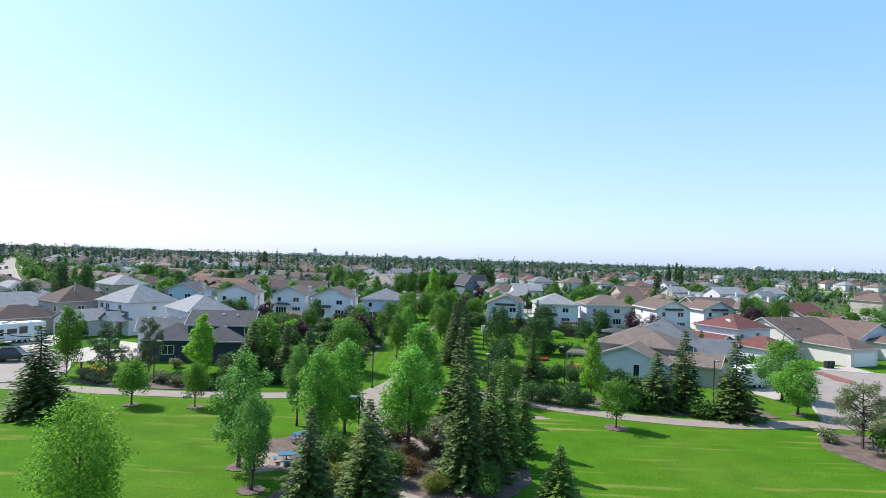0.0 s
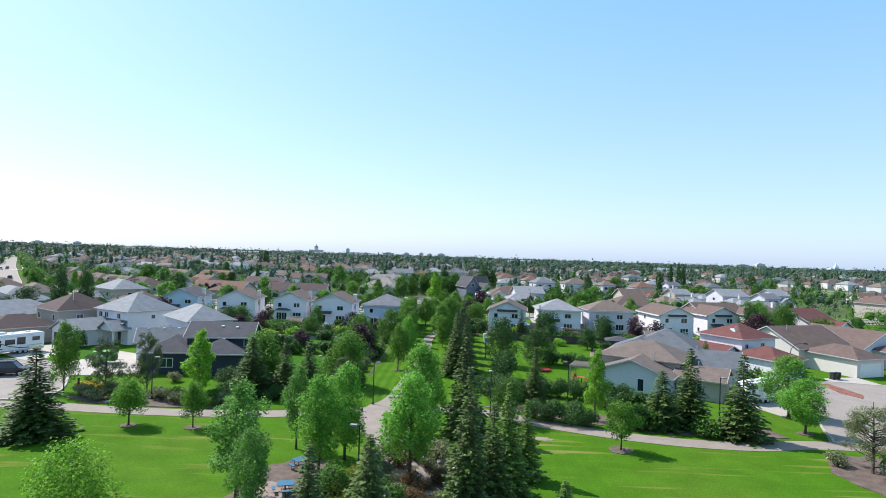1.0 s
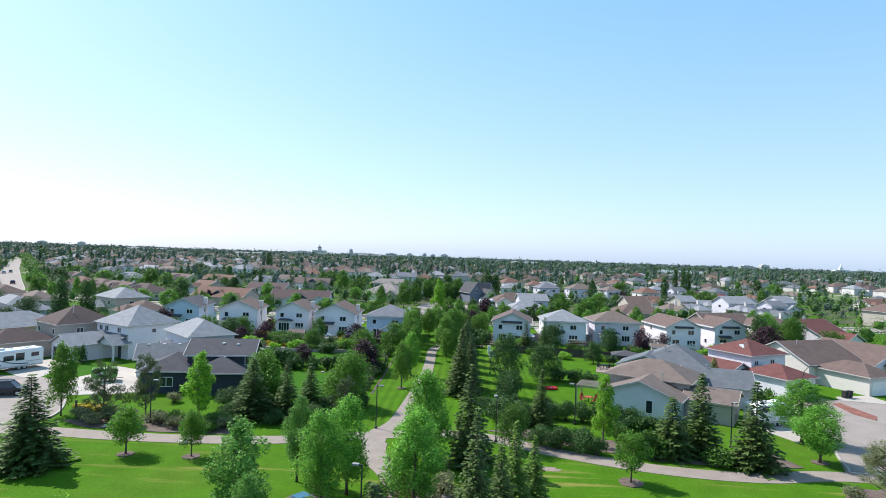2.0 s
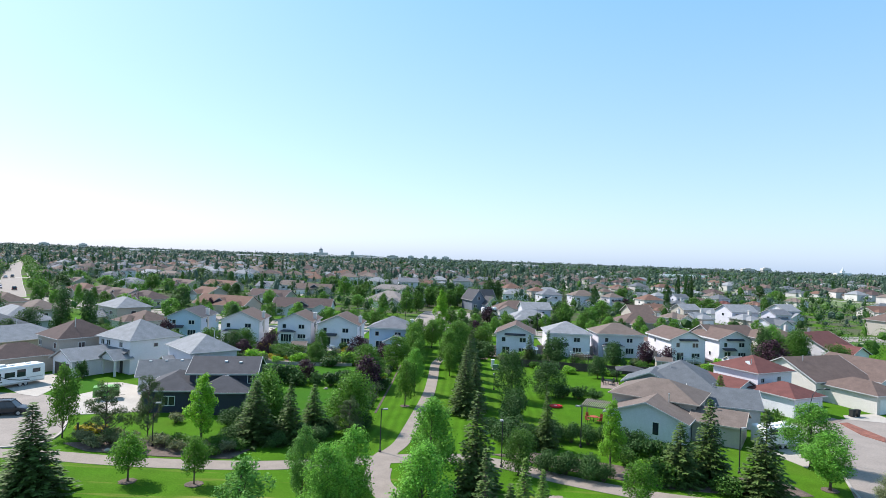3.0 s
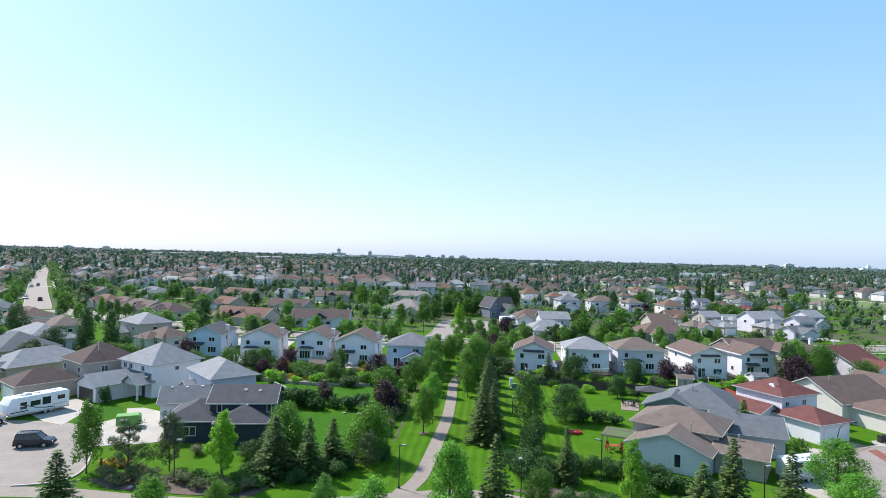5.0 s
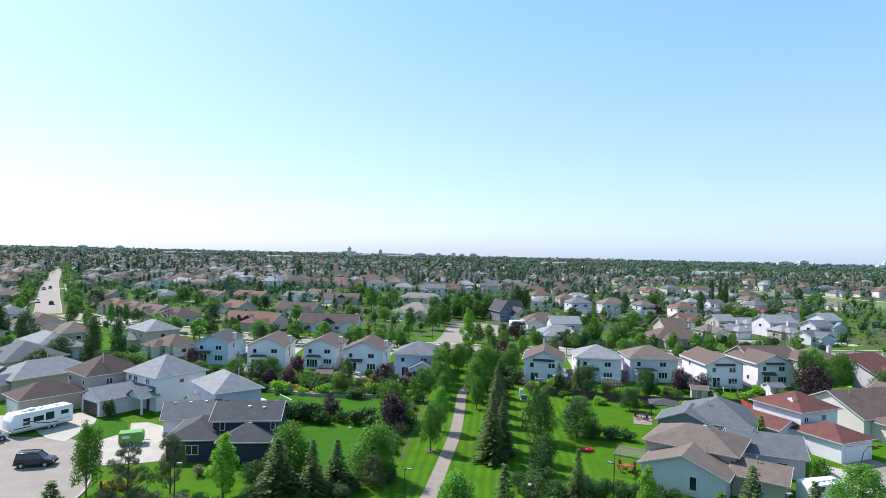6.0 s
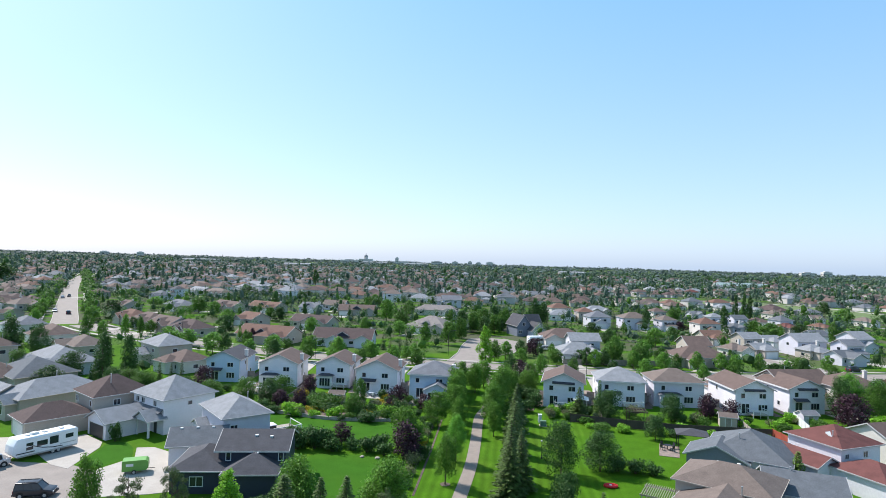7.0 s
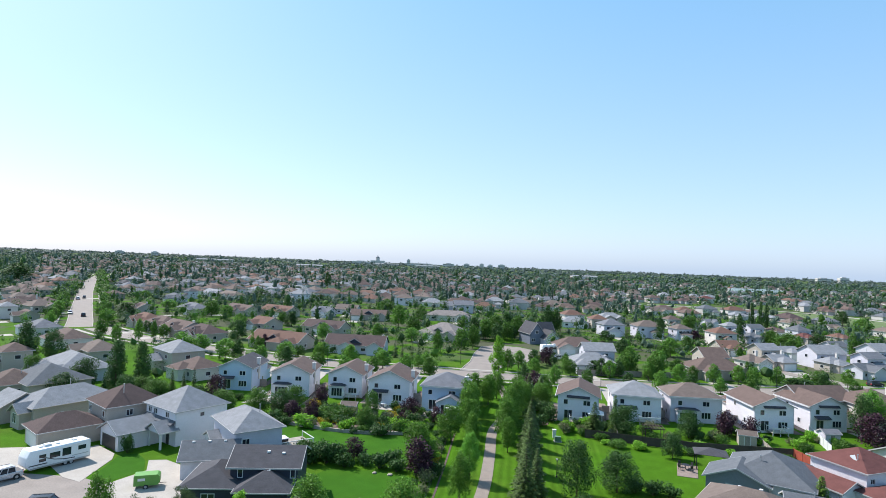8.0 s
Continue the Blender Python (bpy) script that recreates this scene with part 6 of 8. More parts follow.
def car(x, y, yaw, paint, label, name="car", long=4.7, wide=1.85, high=1.72, nose=1.2, boxy=True):
    """A parked car: lower body, glasshouse, roof, lamps and wheels."""
    ob = thing(name, pose(x, y, 0, 0, 0, yaw), label, "car", "parked cars")
    L, W = long / 2, wide / 2
    body = Geo().prism([(-L, 0.5), (-L + 0.1, 0.32), (L - 0.2, 0.32), (L, 0.5), (L - 0.03, 0.78), (L - 0.3, 0.92), (L - nose, 1.05), (-L + 0.06, 1.08)], "y", -W, W)
    part("body", rounded("body", body, paint, 0.09, 3), None, ob)
    back = -L + (0.12 if boxy else 0.9)
    g = Geo()
    lo, hi = [(back, 1.0), (L - nose, 1.0)], [(back + 0.15, high - 0.08), (L - nose - 0.75, high - 0.08)]
    g.add([(lo[0][0], -W + 0.06, 1.0), (lo[1][0], -W + 0.06, 1.0), (lo[1][0], W - 0.06, 1.0), (lo[0][0], W - 0.06, 1.0), (hi[0][0], -W + 0.2, hi[0][1]), (hi[1][0], -W + 0.2, hi[1][1]), (hi[1][0], W - 0.2, hi[1][1]), (hi[0][0], W - 0.2, hi[0][1])],
          [(0, 1, 5, 4), (1, 2, 6, 5), (2, 3, 7, 6), (3, 0, 4, 7), (4, 5, 6, 7), (3, 2, 1, 0)])
    part("glasshouse", g, GLASS, ob, "dark car window glass")
    for s in (-1, 1):
        for f in (0.0, 0.34, 0.66, 1.0):
            a, b = lo[0][0] + f * (lo[1][0] - lo[0][0]), hi[0][0] + f * (hi[1][0] - hi[0][0])
            y0, y1 = s * (W - 0.055), s * (W - 0.195)
            part("pillar", Geo().add([(a - 0.05, y0, 1.0), (a + 0.05, y0, 1.0), (b + 0.05, y1, high - 0.08), (b - 0.05, y1, high - 0.08), (a - 0.05, y0 - s * 0.06, 1.0), (a + 0.05, y0 - s * 0.06, 1.0), (b + 0.05, y1 - s * 0.06, high - 0.08), (b - 0.05, y1 - s * 0.06, high - 0.08)], [(0, 1, 2, 3), (7, 6, 5, 4), (0, 4, 5, 1), (1, 5, 6, 2), (2, 6, 7, 3), (3, 7, 4, 0)]), paint, ob)
    part("roof", rounded("roof", Geo().box(hi[0][0] - 0.06, -W + 0.15, high - 0.12, hi[1][0] + 0.08, W - 0.15, high + 0.02), paint, 0.06), None, ob)
    part("grille", Geo().box(L - 0.08, -0.42, 0.55, L + 0.015, 0.42, 0.78), METAL, ob)
    for s in (-1, 1):
        part("roof_rail", Geo().tube([(hi[0][0] + 0.1, s * (W - 0.3), high + 0.05), (hi[1][0] - 0.15, s * (W - 0.3), high + 0.05)], [0.025, 0.025], 5), METAL, ob)
        for wx in (-L + 0.85, L - 0.9):
            part("wheel_arch", Geo().tube([(wx, s * (W - 0.02) - 0.02, 0.36), (wx, s * (W - 0.02) + 0.03, 0.36)], [0.44, 0.44], 16), RUBBER, ob)
    for s in (-1, 1):
        part("headlight", Geo().box(L - 0.1, s * (W - 0.25) - 0.16, 0.6, L + 0.01, s * (W - 0.25) + 0.16, 0.78), LAMP_LENS, ob)
        part("tail_light", Geo().box(-L - 0.01, s * (W - 0.2) - 0.12, 0.65, -L + 0.1, s * (W - 0.2) + 0.12, 0.95), PAINT_RED, ob)
        part("mirror", Geo().box(L - nose - 0.3, s * (W + 0.08) - 0.08, 1.02, L - nose - 0.15, s * (W + 0.08) + 0.08, 1.17), paint, ob)
        for wx in (-L + 0.85, L - 0.9):
            wheel(ob, wx, s * (W - 0.1), 0.34, 0.34, 0.24)
    part("bumper", Geo().box(L - 0.05, -W + 0.05, 0.36, L + 0.08, W - 0.05, 0.55), METAL, ob)
    part("bumper", Geo().box(-L - 0.08, -W + 0.05, 0.36, -L + 0.05, W - 0.05, 0.55), METAL, ob)
    return ob


car(-57.8, 75.0, 20, PAINT_BLACK, "dark blue-black sport utility vehicle parked on the court", "suv", 4.4, 1.8, 1.85, 1.05)
car(-279, 352, -53, PAINT_BLACK, "black car driving lane on the avenue")
car(-276, 343, 127, PAINT_WHITE, "white car parked on the avenue")
car(-218, 268, -53, PAINT_SILVER, "silver car parked on the avenue")
car(-206, 262, 127, PAINT_BLACK, "dark car on the avenue")
car(8.5, 222, 20, PAINT_BLACK, "dark car parked on the turning circle")
car(10.6, 217, 200, PAINT_SILVER, "silver car parked on the turning circle")
car(103, 203, 20, PAINT_BLACK, "dark car parked beside a driveway")
car(90, 207, 30, PAINT_WHITE, "white car parked beside a driveway")

# pickup before the travel trailer
p = car(-71.2, 81.6, -116, PAINT_SILVER, "silver pickup truck hitched before a trailer", "pickup_truck", 5.4, 1.95, 1.8, 1.4, False)
part("bed_cover", Geo().box(-2.6, -0.85, 1.03, -0.75, 0.85, 1.1), METAL, p)


def travel_trailer(x, y, yaw, L=8.8, W=2.45, H=3.15, stripe=True, label="long white travel trailer with dark windows and swooping stripes"):
    ob = thing("travel_trailer", pose(x, y, 0, 0, 0, yaw), label, "trailer")
    l = L / 2
    part("body", rounded("body", Geo().prism([(-l, 0.55), (l - 0.5, 0.55), (l, 1.1), (l - 0.1, 2.2), (l - 0.55, H), (-l + 0.15, H), (-l, H - 0.2)], "y", -W / 2, W / 2), PAINT_WHITE, 0.07), None, ob)
    part("skirt", Geo().box(-l + 0.1, -W / 2 - 0.012, 0.5, l - 0.6, W / 2 + 0.012, 0.72), STEEL, ob, "grey lower skirt")
    part("door", Geo().box(l - 3.6, -W / 2 - 0.02, 0.75, l - 2.85, -W / 2 + 0.02, 2.6), TRIM, ob)
    for s in (-1, 1):
        for u, z, w, h in ((-l + 0.7, 1.9, 1.1, 0.6), (-l + 2.8, 1.5, 1.2, 1.1), (-0.1, 1.6, 1.4, 0.75), (l - 2.6, 1.95, 0.9, 0.42), (l - 2.6, 1.35, 0.9, 0.42)):
            part("window", Geo().box(u, s * W / 2 - 0.03, z, u + w, s * W / 2 + 0.03, z + h), GLASS, ob)
        if stripe:
            st = [(-l + 2.2, 0.85), (-l + 3.6, 0.95), (0.6, 1.25), (1.8, 1.75), (2.6, 1.95)]
            g = Geo()
            n = len(st)
            vs = [(u, s * (W / 2 + o), z + dz) for o in (-0.01, 0.012) for dz in (0, 0.13) for u, z in st]
            fs = []
            for i in range(n - 1):
                fs += [(2 * n + i, 2 * n + i + 1, 3 * n + i + 1, 3 * n + i), (i, n + i, n + i + 1, i + 1)]
            part("stripe", g.add(vs, fs), METAL, ob, "dark swooping stripe")
            part("stripe", Geo().box(-l + 0.3, s * W / 2 - 0.014, 1.18, -l + 2.6, s * W / 2 + 0.014, 1.3), STEEL, ob, "grey band")
            part("stripe", Geo().box(1.6, s * W / 2 - 0.014, 0.98, l - 0.4, s * W / 2 + 0.014, 1.12), METAL, ob, "dark band")
            part("awning", Geo().tube([(-l + 1.0, s * (W / 2 + 0.07), H - 0.25), (l - 1.6, s * (W / 2 + 0.07), H - 0.25)], [0.06, 0.06], 8), PAINT_WHITE, ob)
        for wx in (-l + 2.7, -l + 3.5):
            wheel(ob, wx, s * (W / 2 - 0.16), 0.36, 0.36, 0.24)
    for u in (-l + 1.6, -0.5, l - 2.6):
        part("roof_vent", Geo().box(u, -0.3, H - 0.02, u + 0.5, 0.3, H + 0.16), TRIM, ob)
    part("air_conditioner", Geo().prism([(0.6, H - 0.02), (1.7, H - 0.02), (1.55, H + 0.3), (0.75, H + 0.3)], "y", -0.4, 0.4), TRIM, ob)
    part("hitch", Geo().tube([(l - 0.4, 0, 0.55), (l + 1.0, 0, 0.5)], [0.06, 0.05], 6), METAL, ob)
    part("jack", Geo().tube([(l + 0.6, 0, 0), (l + 0.6, 0, 0.8)], [0.05, 0.04], 6), METAL, ob)
    return ob


travel_trailer(-68.9, 88.8, 246)
travel_trailer(38.4, 77.6, 20, 5.6, 2.3, 2.7, False, "small white camper trailer with dark windows parked on a driveway")
travel_trailer(9.0, 231.5, 25, 8.0, 2.5, 3.2, False, "white motor caravan parked by the turning circle")

cargo = thing("cargo_trailer", pose(-51.2, 84.6, 0, 0, 0, 28), "small lime green enclosed cargo trailer", "trailer")
part("body", Geo().prism([(-1.6, 0.45), (1.35, 0.45), (1.65, 0.8), (1.6, 1.6), (1.3, 1.85), (-1.5, 1.85), (-1.6, 1.75)], "y", -0.85, 0.85), PAINT_GREEN, cargo)
part("sign_panel", Geo().box(-1.1, -0.87, 1.1, -0.2, -0.845, 1.45), TRIM, cargo, "pale sign panel")
part("hitch", Geo().tube([(1.5, 0, 0.45), (2.4, 0, 0.42)], [0.05, 0.04], 6), METAL, cargo)
for s in (-1, 1):
    wheel(cargo, -0.1, s * 0.86, 0.3, 0.3, 0.2)

boat = thing("inflatable_boat", pose(13.5, 92.2, 0.0, 0, 0, 4) @ Matrix.Diagonal((0.8, 0.8, 0.9, 1)), "red inflatable paddling boat lying on the lawn", "boat")
ring = [(1.05 * math.cos(2 * math.pi * k / 20), 0.62 * math.sin(2 * math.pi * k / 20), 0.22) for k in range(21)]
part("tube", Geo().tube(ring, [0.22] * 21, 8), PAINT_RED, boat, smooth=True)
part("floor", Geo().prism([(p[0], p[1]) for p in ring[:-1]], "z", 0.02, 0.08), PAINT_RED, boat)
part("seat", Geo().box(-0.2, -0.55, 0.25, 0.2, 0.55, 0.32), TRIM, boat)


def pergola(x, y, yaw, w, d, h, mat, label, slats=9, roof=None):
    ob = thing("pergola", pose(x, y, 0, 0, 0, yaw), label, "pergola")
    for px in (0, w - 0.12):
        for py in (0, d - 0.12):
            part("post", Geo().box(px, py, 0, px + 0.12, py + 0.12, h), mat, ob)
    for py in (0, d - 0.12):
        part("beam", Geo().box(-0.2, py, h, w + 0.2, py + 0.1, h + 0.18), mat, ob)
    if roof:
        part("canopy", Geo().add([(-0.3, -0.3, h + 0.15), (w + 0.3, -0.3, h + 0.15), (w + 0.3, d + 0.3, h + 0.15), (-0.3, d + 0.3, h + 0.15), (w / 2, d / 2, h + 0.95), (-0.3, -0.3, h + 0.1), (w + 0.3, -0.3, h + 0.1), (w + 0.3, d + 0.3, h + 0.1), (-0.3, d + 0.3, h + 0.1)],
                                 [(0, 1, 4), (1, 2, 4), (2, 3, 4), (3, 0, 4), (5, 6, 1, 0), (6, 7, 2, 1), (7, 8, 3, 2), (8, 5, 0, 3), (8, 7, 6, 5)]), roof, ob)
    else:
        for k in range(slats):
            u = k * (w - 0.06) / (slats - 1)
            part("slat", Geo().box(u, -0.3, h + 0.18, u + 0.06, d + 0.3, h + 0.32), mat, ob)
    return ob


pergola(15.6, 83.2, -22, 4.2, 3.6, 2.5, WOOD_GREY, "weathered timber pergola beside a bungalow", 17)
pergola(27.4, 111.6, -10, 4.6, 3.4, 2.4, METAL, "dark garden gazebo with a dark canopy", roof=R_DARK)
pergola(12.6, 133.6, -6, 2.6, 2.4, 2.3, TRIM, "white garden gazebo with a pale canopy", roof=TRIM)
pergola(22.0, 125.2, 0, 3.4, 2.6, 2.4, WOOD, "dark timber garden pergola", 7)


def garden_set(x, y, cloth, label):
    """A round patio table with four chairs."""
    t = thing("patio_table", pose(x, y, 0.08), label, "table", "garden furniture")
    part("tabletop", Geo().tube([(0, 0, 0.7), (0, 0, 0.74)], [0.6, 0.6], 16), cloth, t)
    part("leg", Geo().tube([(0, 0, 0), (0, 0, 0.7)], [0.06, 0.05], 6), METAL, t)
    for k in range(4):
        a = 90 * k + 30
        c = thing("patio_chair", pose(x + 1.1 * math.cos(radians(a)), y + 1.1 * math.sin(radians(a)), 0.08, 0, 0, a), "light garden chair on a patio", "chair", "garden furniture")
        part("seat", Geo().box(-0.24, -0.24, 0.4, 0.24, 0.24, 0.46), cloth, c)
        part("backrest", Geo().prism([(0.2, 0.46), (0.26, 0.46), (0.36, 0.95), (0.3, 0.95)], "y", -0.24, 0.24), cloth, c)
        for sx in (-0.2, 0.2):
            for sy in (-0.2, 0.2):
                part("leg", Geo().tube([(sx, sy, 0), (sx, sy, 0.4)], [0.025, 0.025], 5), METAL, c)


garden_set(-56.0, 134.6, TRIM, "white round patio table on paving")
garden_set(-19.0, 132.4, TRIM, "white round patio table on paving")
garden_set(25.6, 111.0, METAL, "dark round patio table on a terrace")
garden_set(17.6, 84.8, WOOD_RED, "red-stained round timber table under a pergola")
garden_set(-30.8, 136.2, TRIM, "pale round patio table on paving")


def parasol(x, y, mat, label):
    u = thing("parasol", pose(x, y, 0.06), label, "parasol", "garden furniture")
    part("pole", Geo().tube([(0, 0, 0), (0, 0, 2.5)], [0.03, 0.025], 6), METAL, u)
    part("foot", Geo().tube([(0, 0, 0), (0, 0, 0.1)], [0.3, 0.28], 10), METAL, u)
    n = 8
    rim = [(1.4 * math.cos(2 * math.pi * k / n), 1.4 * math.sin(2 * math.pi * k / n), 1.95) for k in range(n)]
    part("canopy", Geo().add(rim + [(0, 0, 2.5)] + [(a, b, 1.9) for a, b, _ in rim] + [(0, 0, 2.44)], [(k, (k + 1) % n, n) for k in range(n)] + [(n + 1 + (k + 1) % n, n + 1 + k, 2 * n + 1) for k in range(n)] + [(k, n + 1 + k, n + 1 + (k + 1) % n, (k + 1) % n) for k in range(n)]), mat, u)


parasol(-15.2, 131.8, TRIM, "pale garden parasol on a patio")
parasol(-57.4, 133.2, TRIM, "pale garden parasol on a patio")

# utility boxes, signs, bins, boulders, sheds
ub = thing("utility_cabinet", pose(5.2, 123.4, 0, 0, 0, 4), "white upright utility cabinet on grass", "cabinet")
part("body", Geo().box(-0.3, -0.3, 0, 0.3, 0.3, 1.4), TRIM, ub)
part("cap", Geo().box(-0.36, -0.36, 1.4, 0.36, 0.36, 1.5), TRIM, ub)
ub = thing("transformer_box", pose(5.7, 121.0, 0, 0, 0, 4), "low green utility transformer box", "cabinet")
part("body", Geo().prism([(-0.5, 0), (0.5, 0), (0.5, 0.8), (0.3, 0.95), (-0.5, 0.95)], "x", -0.55, 0.55), PAINT_TEAL, ub)
part("plinth", Geo().box(-0.7, -0.65, 0, 0.7, 0.65, 0.1), CONCRETE, ub)
sp = thing("sign_post", pose(-43.6, 67.3, 0), "short brown timber sign post", "sign")
part("post", Geo().box(-0.08, -0.08, 0, 0.08, 0.08, 1.7), WOOD, sp)
part("cap", Geo().box(-0.11, -0.11, 1.7, 0.11, 0.11, 1.78), WOOD, sp)
for x, y in ((58.4, 94.9), (59.3, 95.2)):
    b = thing("wheelie_bin", pose(x, y, 0.05, 0, 0, 20), "black wheeled refuse bin by a garage", "bin", "refuse bins")
    part("body", Geo().add([(-0.25, -0.27, 0.05), (0.25, -0.27, 0.05), (0.25, 0.27, 0.05), (-0.25, 0.27, 0.05), (-0.3, -0.35, 1.0), (0.3, -0.35, 1.0), (0.3, 0.35, 1.0), (-0.3, 0.35, 1.0)], [(3, 2, 1, 0), (4, 5, 6, 7), (0, 1, 5, 4), (1, 2, 6, 5), (2, 3, 7, 6), (3, 0, 4, 7)]), RUBBER, b)
    part("lid", Geo().prism([(-0.38, 1.0), (0.38, 1.0), (0.34, 1.08), (-0.36, 1.12)], "x", -0.32, 0.32), RUBBER, b)
    wheel(b, 0, 0.3, 0.1, 0.1, 0.5)


def boulder(x, y, s, seed):
    bm = bmesh.new()
    bmesh.ops.create_icosphere(bm, subdivisions=2, radius=s)
    r = random.Random(seed)
    for v in bm.verts:
        v.co *= 0.8 + 0.35 * r.random()
        v.co.z = max(v.co.z * 0.6, -0.1) + 0.08
    me = bpy.data.meshes.new("boulder")
    bm.to_mesh(me)
    bm.free()
    me.materials.append(STONE)
    tagged(new("boulder", me), "rough grey-brown boulder on the ground", "rock", "boulders").matrix_basis = pose(x, y, 0)


for i, (x, y, s) in enumerate(((-27.6, 60.0, 0.45), (-2.2, 51.6, 0.5), (-0.8, 50.0, 0.4), (-4.4, 49.4, 0.45), (0.5, 48.6, 0.35), (-1.6, 43.4, 0.4), (34.4, 55.6, 0.4), (-38.0, 64.0, 0.35), (-20.2, 96.8, 0.4), (-22.6, 97.0, 0.35))):
    boulder(x, y, s, i)


def shed(x, y, yaw, label, wall, roof):
    ob = thing("garden_shed", pose(x, y, 0, 0, 0, yaw), label, "shed", "garden sheds")
    add_block(ob, 0, 0, 3.0, 2.4, 1.9, 0.5, "gx", wall, roof, o=0.2)
    add_door(ob, "f", 1.0, 0.9, 1.75, (0, 0, 3.0, 2.4), WOOD_GREY, "door", 1)


shed(56.8, 133.0, 10, "small grey garden shed by a white fence", W_GREY, R_GREY)
shed(-37.6, 127.4, 5, "small garden shed with grey shingle roof", W_TAN, R_TAN)
shed(39.4, 127.8, -10, "small tan garden shed", W_TAN, R_TAN)
# mulch rings round young trees
for x, y, r in ((-31.2, 56.2, 0.8), (-25.0, 56.4, 0.8), (15.5, 55.4, 1.1), (-12.4, 37.1, 0.9), (-14.7, 41.0, 0.9), (36.6, 63.5, 0.8), (-8.9, 88.6, 0.7)):
    structure("mulch_ring", slab(Geo(), disc(x, y, r, wobble=0.2, seed=int(x)), -0.05, 0.05), MULCH, "ring of brown mulch round a tree", "flower bed")
structure("worn_patch", slab(Geo(), disc(8.6, 57.8, 0.95, 0.6, wobble=0.5, seed=2), -0.05, 0.012), GRAVEL, "worn bare patch in the lawn", "ground")

# extra planting that fills the gardens
fill = random.Random(77)
for k in range(46):
    f = fill.random()
    x = -64 + 48 * f
    y = fill.uniform(119, 134)
    if abs(x + 14) < 4:
        continue
    q = fill.choice(("bush", "bush_dark", "bush_grey", "bush_dark", "bush", "purple", "bush_yellow", "bush_dark"))
    s = fill.uniform(1.0, 2.2)
    plant(q, x, y, s if q != "purple" else 3.0, s * 1.4 if q != "purple" else 2.8)
for k in range(40):
    x = 6 + 60 * fill.random()
    y = fill.uniform(126, 135)
    q = fill.choice(("bush", "bush_dark", "bush_grey", "bush", "bush_dark", "bush_lime"))
    s = fill.uniform(1.0, 2.4)
    plant(q, x, y, s, s * 1.3)
for x, y, q, h_, w_ in ((-10.6, 120, "elm", 7.0, 4.6), (-11.4, 132, "elm", 7.4, 5.0), (-3.8, 123, "elm", 7.4, 4.8), (-2.6, 133, "elm", 7.8, 5.2), (-1.0, 143, "elm", 6.4, 5.0), (-7.0, 152, "elm", 6.4, 5.0), (-2.0, 152, "elm", 6.0, 5.0), (3.4, 146, "elm", 5.6, 5.0), (4.4, 160, "elm", 5.0, 4.6), (-9.4, 112, "elm", 6.4, 3.6), (-8.6, 145, "elm", 6.8, 5.0), (-3.2, 112, "elm", 6.0, 3.4), (2.0, 130.5, "bush_dark", 2.8, 4.6), (4.6, 135.5, "bush_dark", 3.4, 4.6), (-15.4, 133, "bush_dark", 2.6, 3.4), (-1.6, 128, "bush", 2.2, 3.6)):
    plant(q, x, y, h_, w_)

for k in range(26):
    q = fill.choice(("bush", "bush_dark", "bush_grey", "bush_lime", "bush_dark", "bush"))
    s = fill.uniform(0.8, 1.7)
    plant(q, -14.6 - fill.random() * 1.4, 80 + 1.55 * k, s, s * 1.5)
# street trees on the near side of the cross street
for k in range(21):
    x = -86 + 8.6 * k
    if abs(x + 12) < 9:
        continue
    plant(fill.choice(("far_bright", "far_mid", "far_dark")), x + fill.uniform(-1.5, 1.5), 172.0 + (0.22 * (-x - 55) if x < -55 else 0) + (max(0, x - 30) * 0.14), fill.uniform(4.5, 6.5), fill.uniform(3.6, 5.0))

# planting behind the west houses
for k in range(40):
    x = -108 + 46 * fill.random()
    y = fill.uniform(119, 136) - 0.15 * (x + 80)
    if not all((x - o.matrix_basis.translation.x) ** 2 + (y - o.matrix_basis.translation.y) ** 2 > 64 for o in scene.objects if o.get("category") == "house"):
        continue
    q = fill.choice(("bush", "bush_dark", "bush", "mid", "bush_dark", "dark"))
    s = fill.uniform(1.4, 2.6)
    plant(q, x, y, s if q.startswith("bush") else s * 2.0, s * 1.5 if q.startswith("bush") else s * 1.8)

fence("fence", [(15.0, 190.4), (40.0, 194.6), (64.0, 200.4)], 1.7, WOOD_GREY, "weathered timber fence along the cross street")
# thick planting in the beds below the west row
for k in range(52):
    x = -50.5 + 29 * fill.random()
    y = fill.uniform(115.8, 127.5) - 0.06 * (x + 36)
    q = fill.choice(("bush_dark", "bush", "bush_dark", "bush_grey", "bush_grey", "bush", "bush_dark", "bush_lime"))
    s = fill.uniform(1.2, 2.8) if q != "bush_yellow" else fill.uniform(0.7, 1.1)
    plant(q, x, y, s, s * fill.uniform(1.3, 1.8))

pad("patio", [(-57.5, 131.5), (-50.5, 132.8), (-51.0, 137.5), (-57.3, 137.8)], "pale paved patio behind a white house", category="patio")
tub = thing("hot_tub", HOT_TUB, "dark square hot tub with a pale cover on a deck", "hot tub")
part("cabinet", Geo().prism([(-1.0, -0.85), (-0.85, -1.0), (0.85, -1.0), (1.0, -0.85), (1.0, 0.85), (0.85, 1.0), (-0.85, 1.0), (-1.0, 0.85)], "z", 0, 0.82), PAINT_BLACK, tub)
part("cover", Geo().prism([(-1.04, -0.88), (-0.88, -1.04), (0.88, -1.04), (1.04, -0.88), (1.04, 0.88), (0.88, 1.04), (-0.88, 1.04), (-1.04, 0.88)], "z", 0.82, 0.93), W_GREY, tub, "pale grey insulated cover")

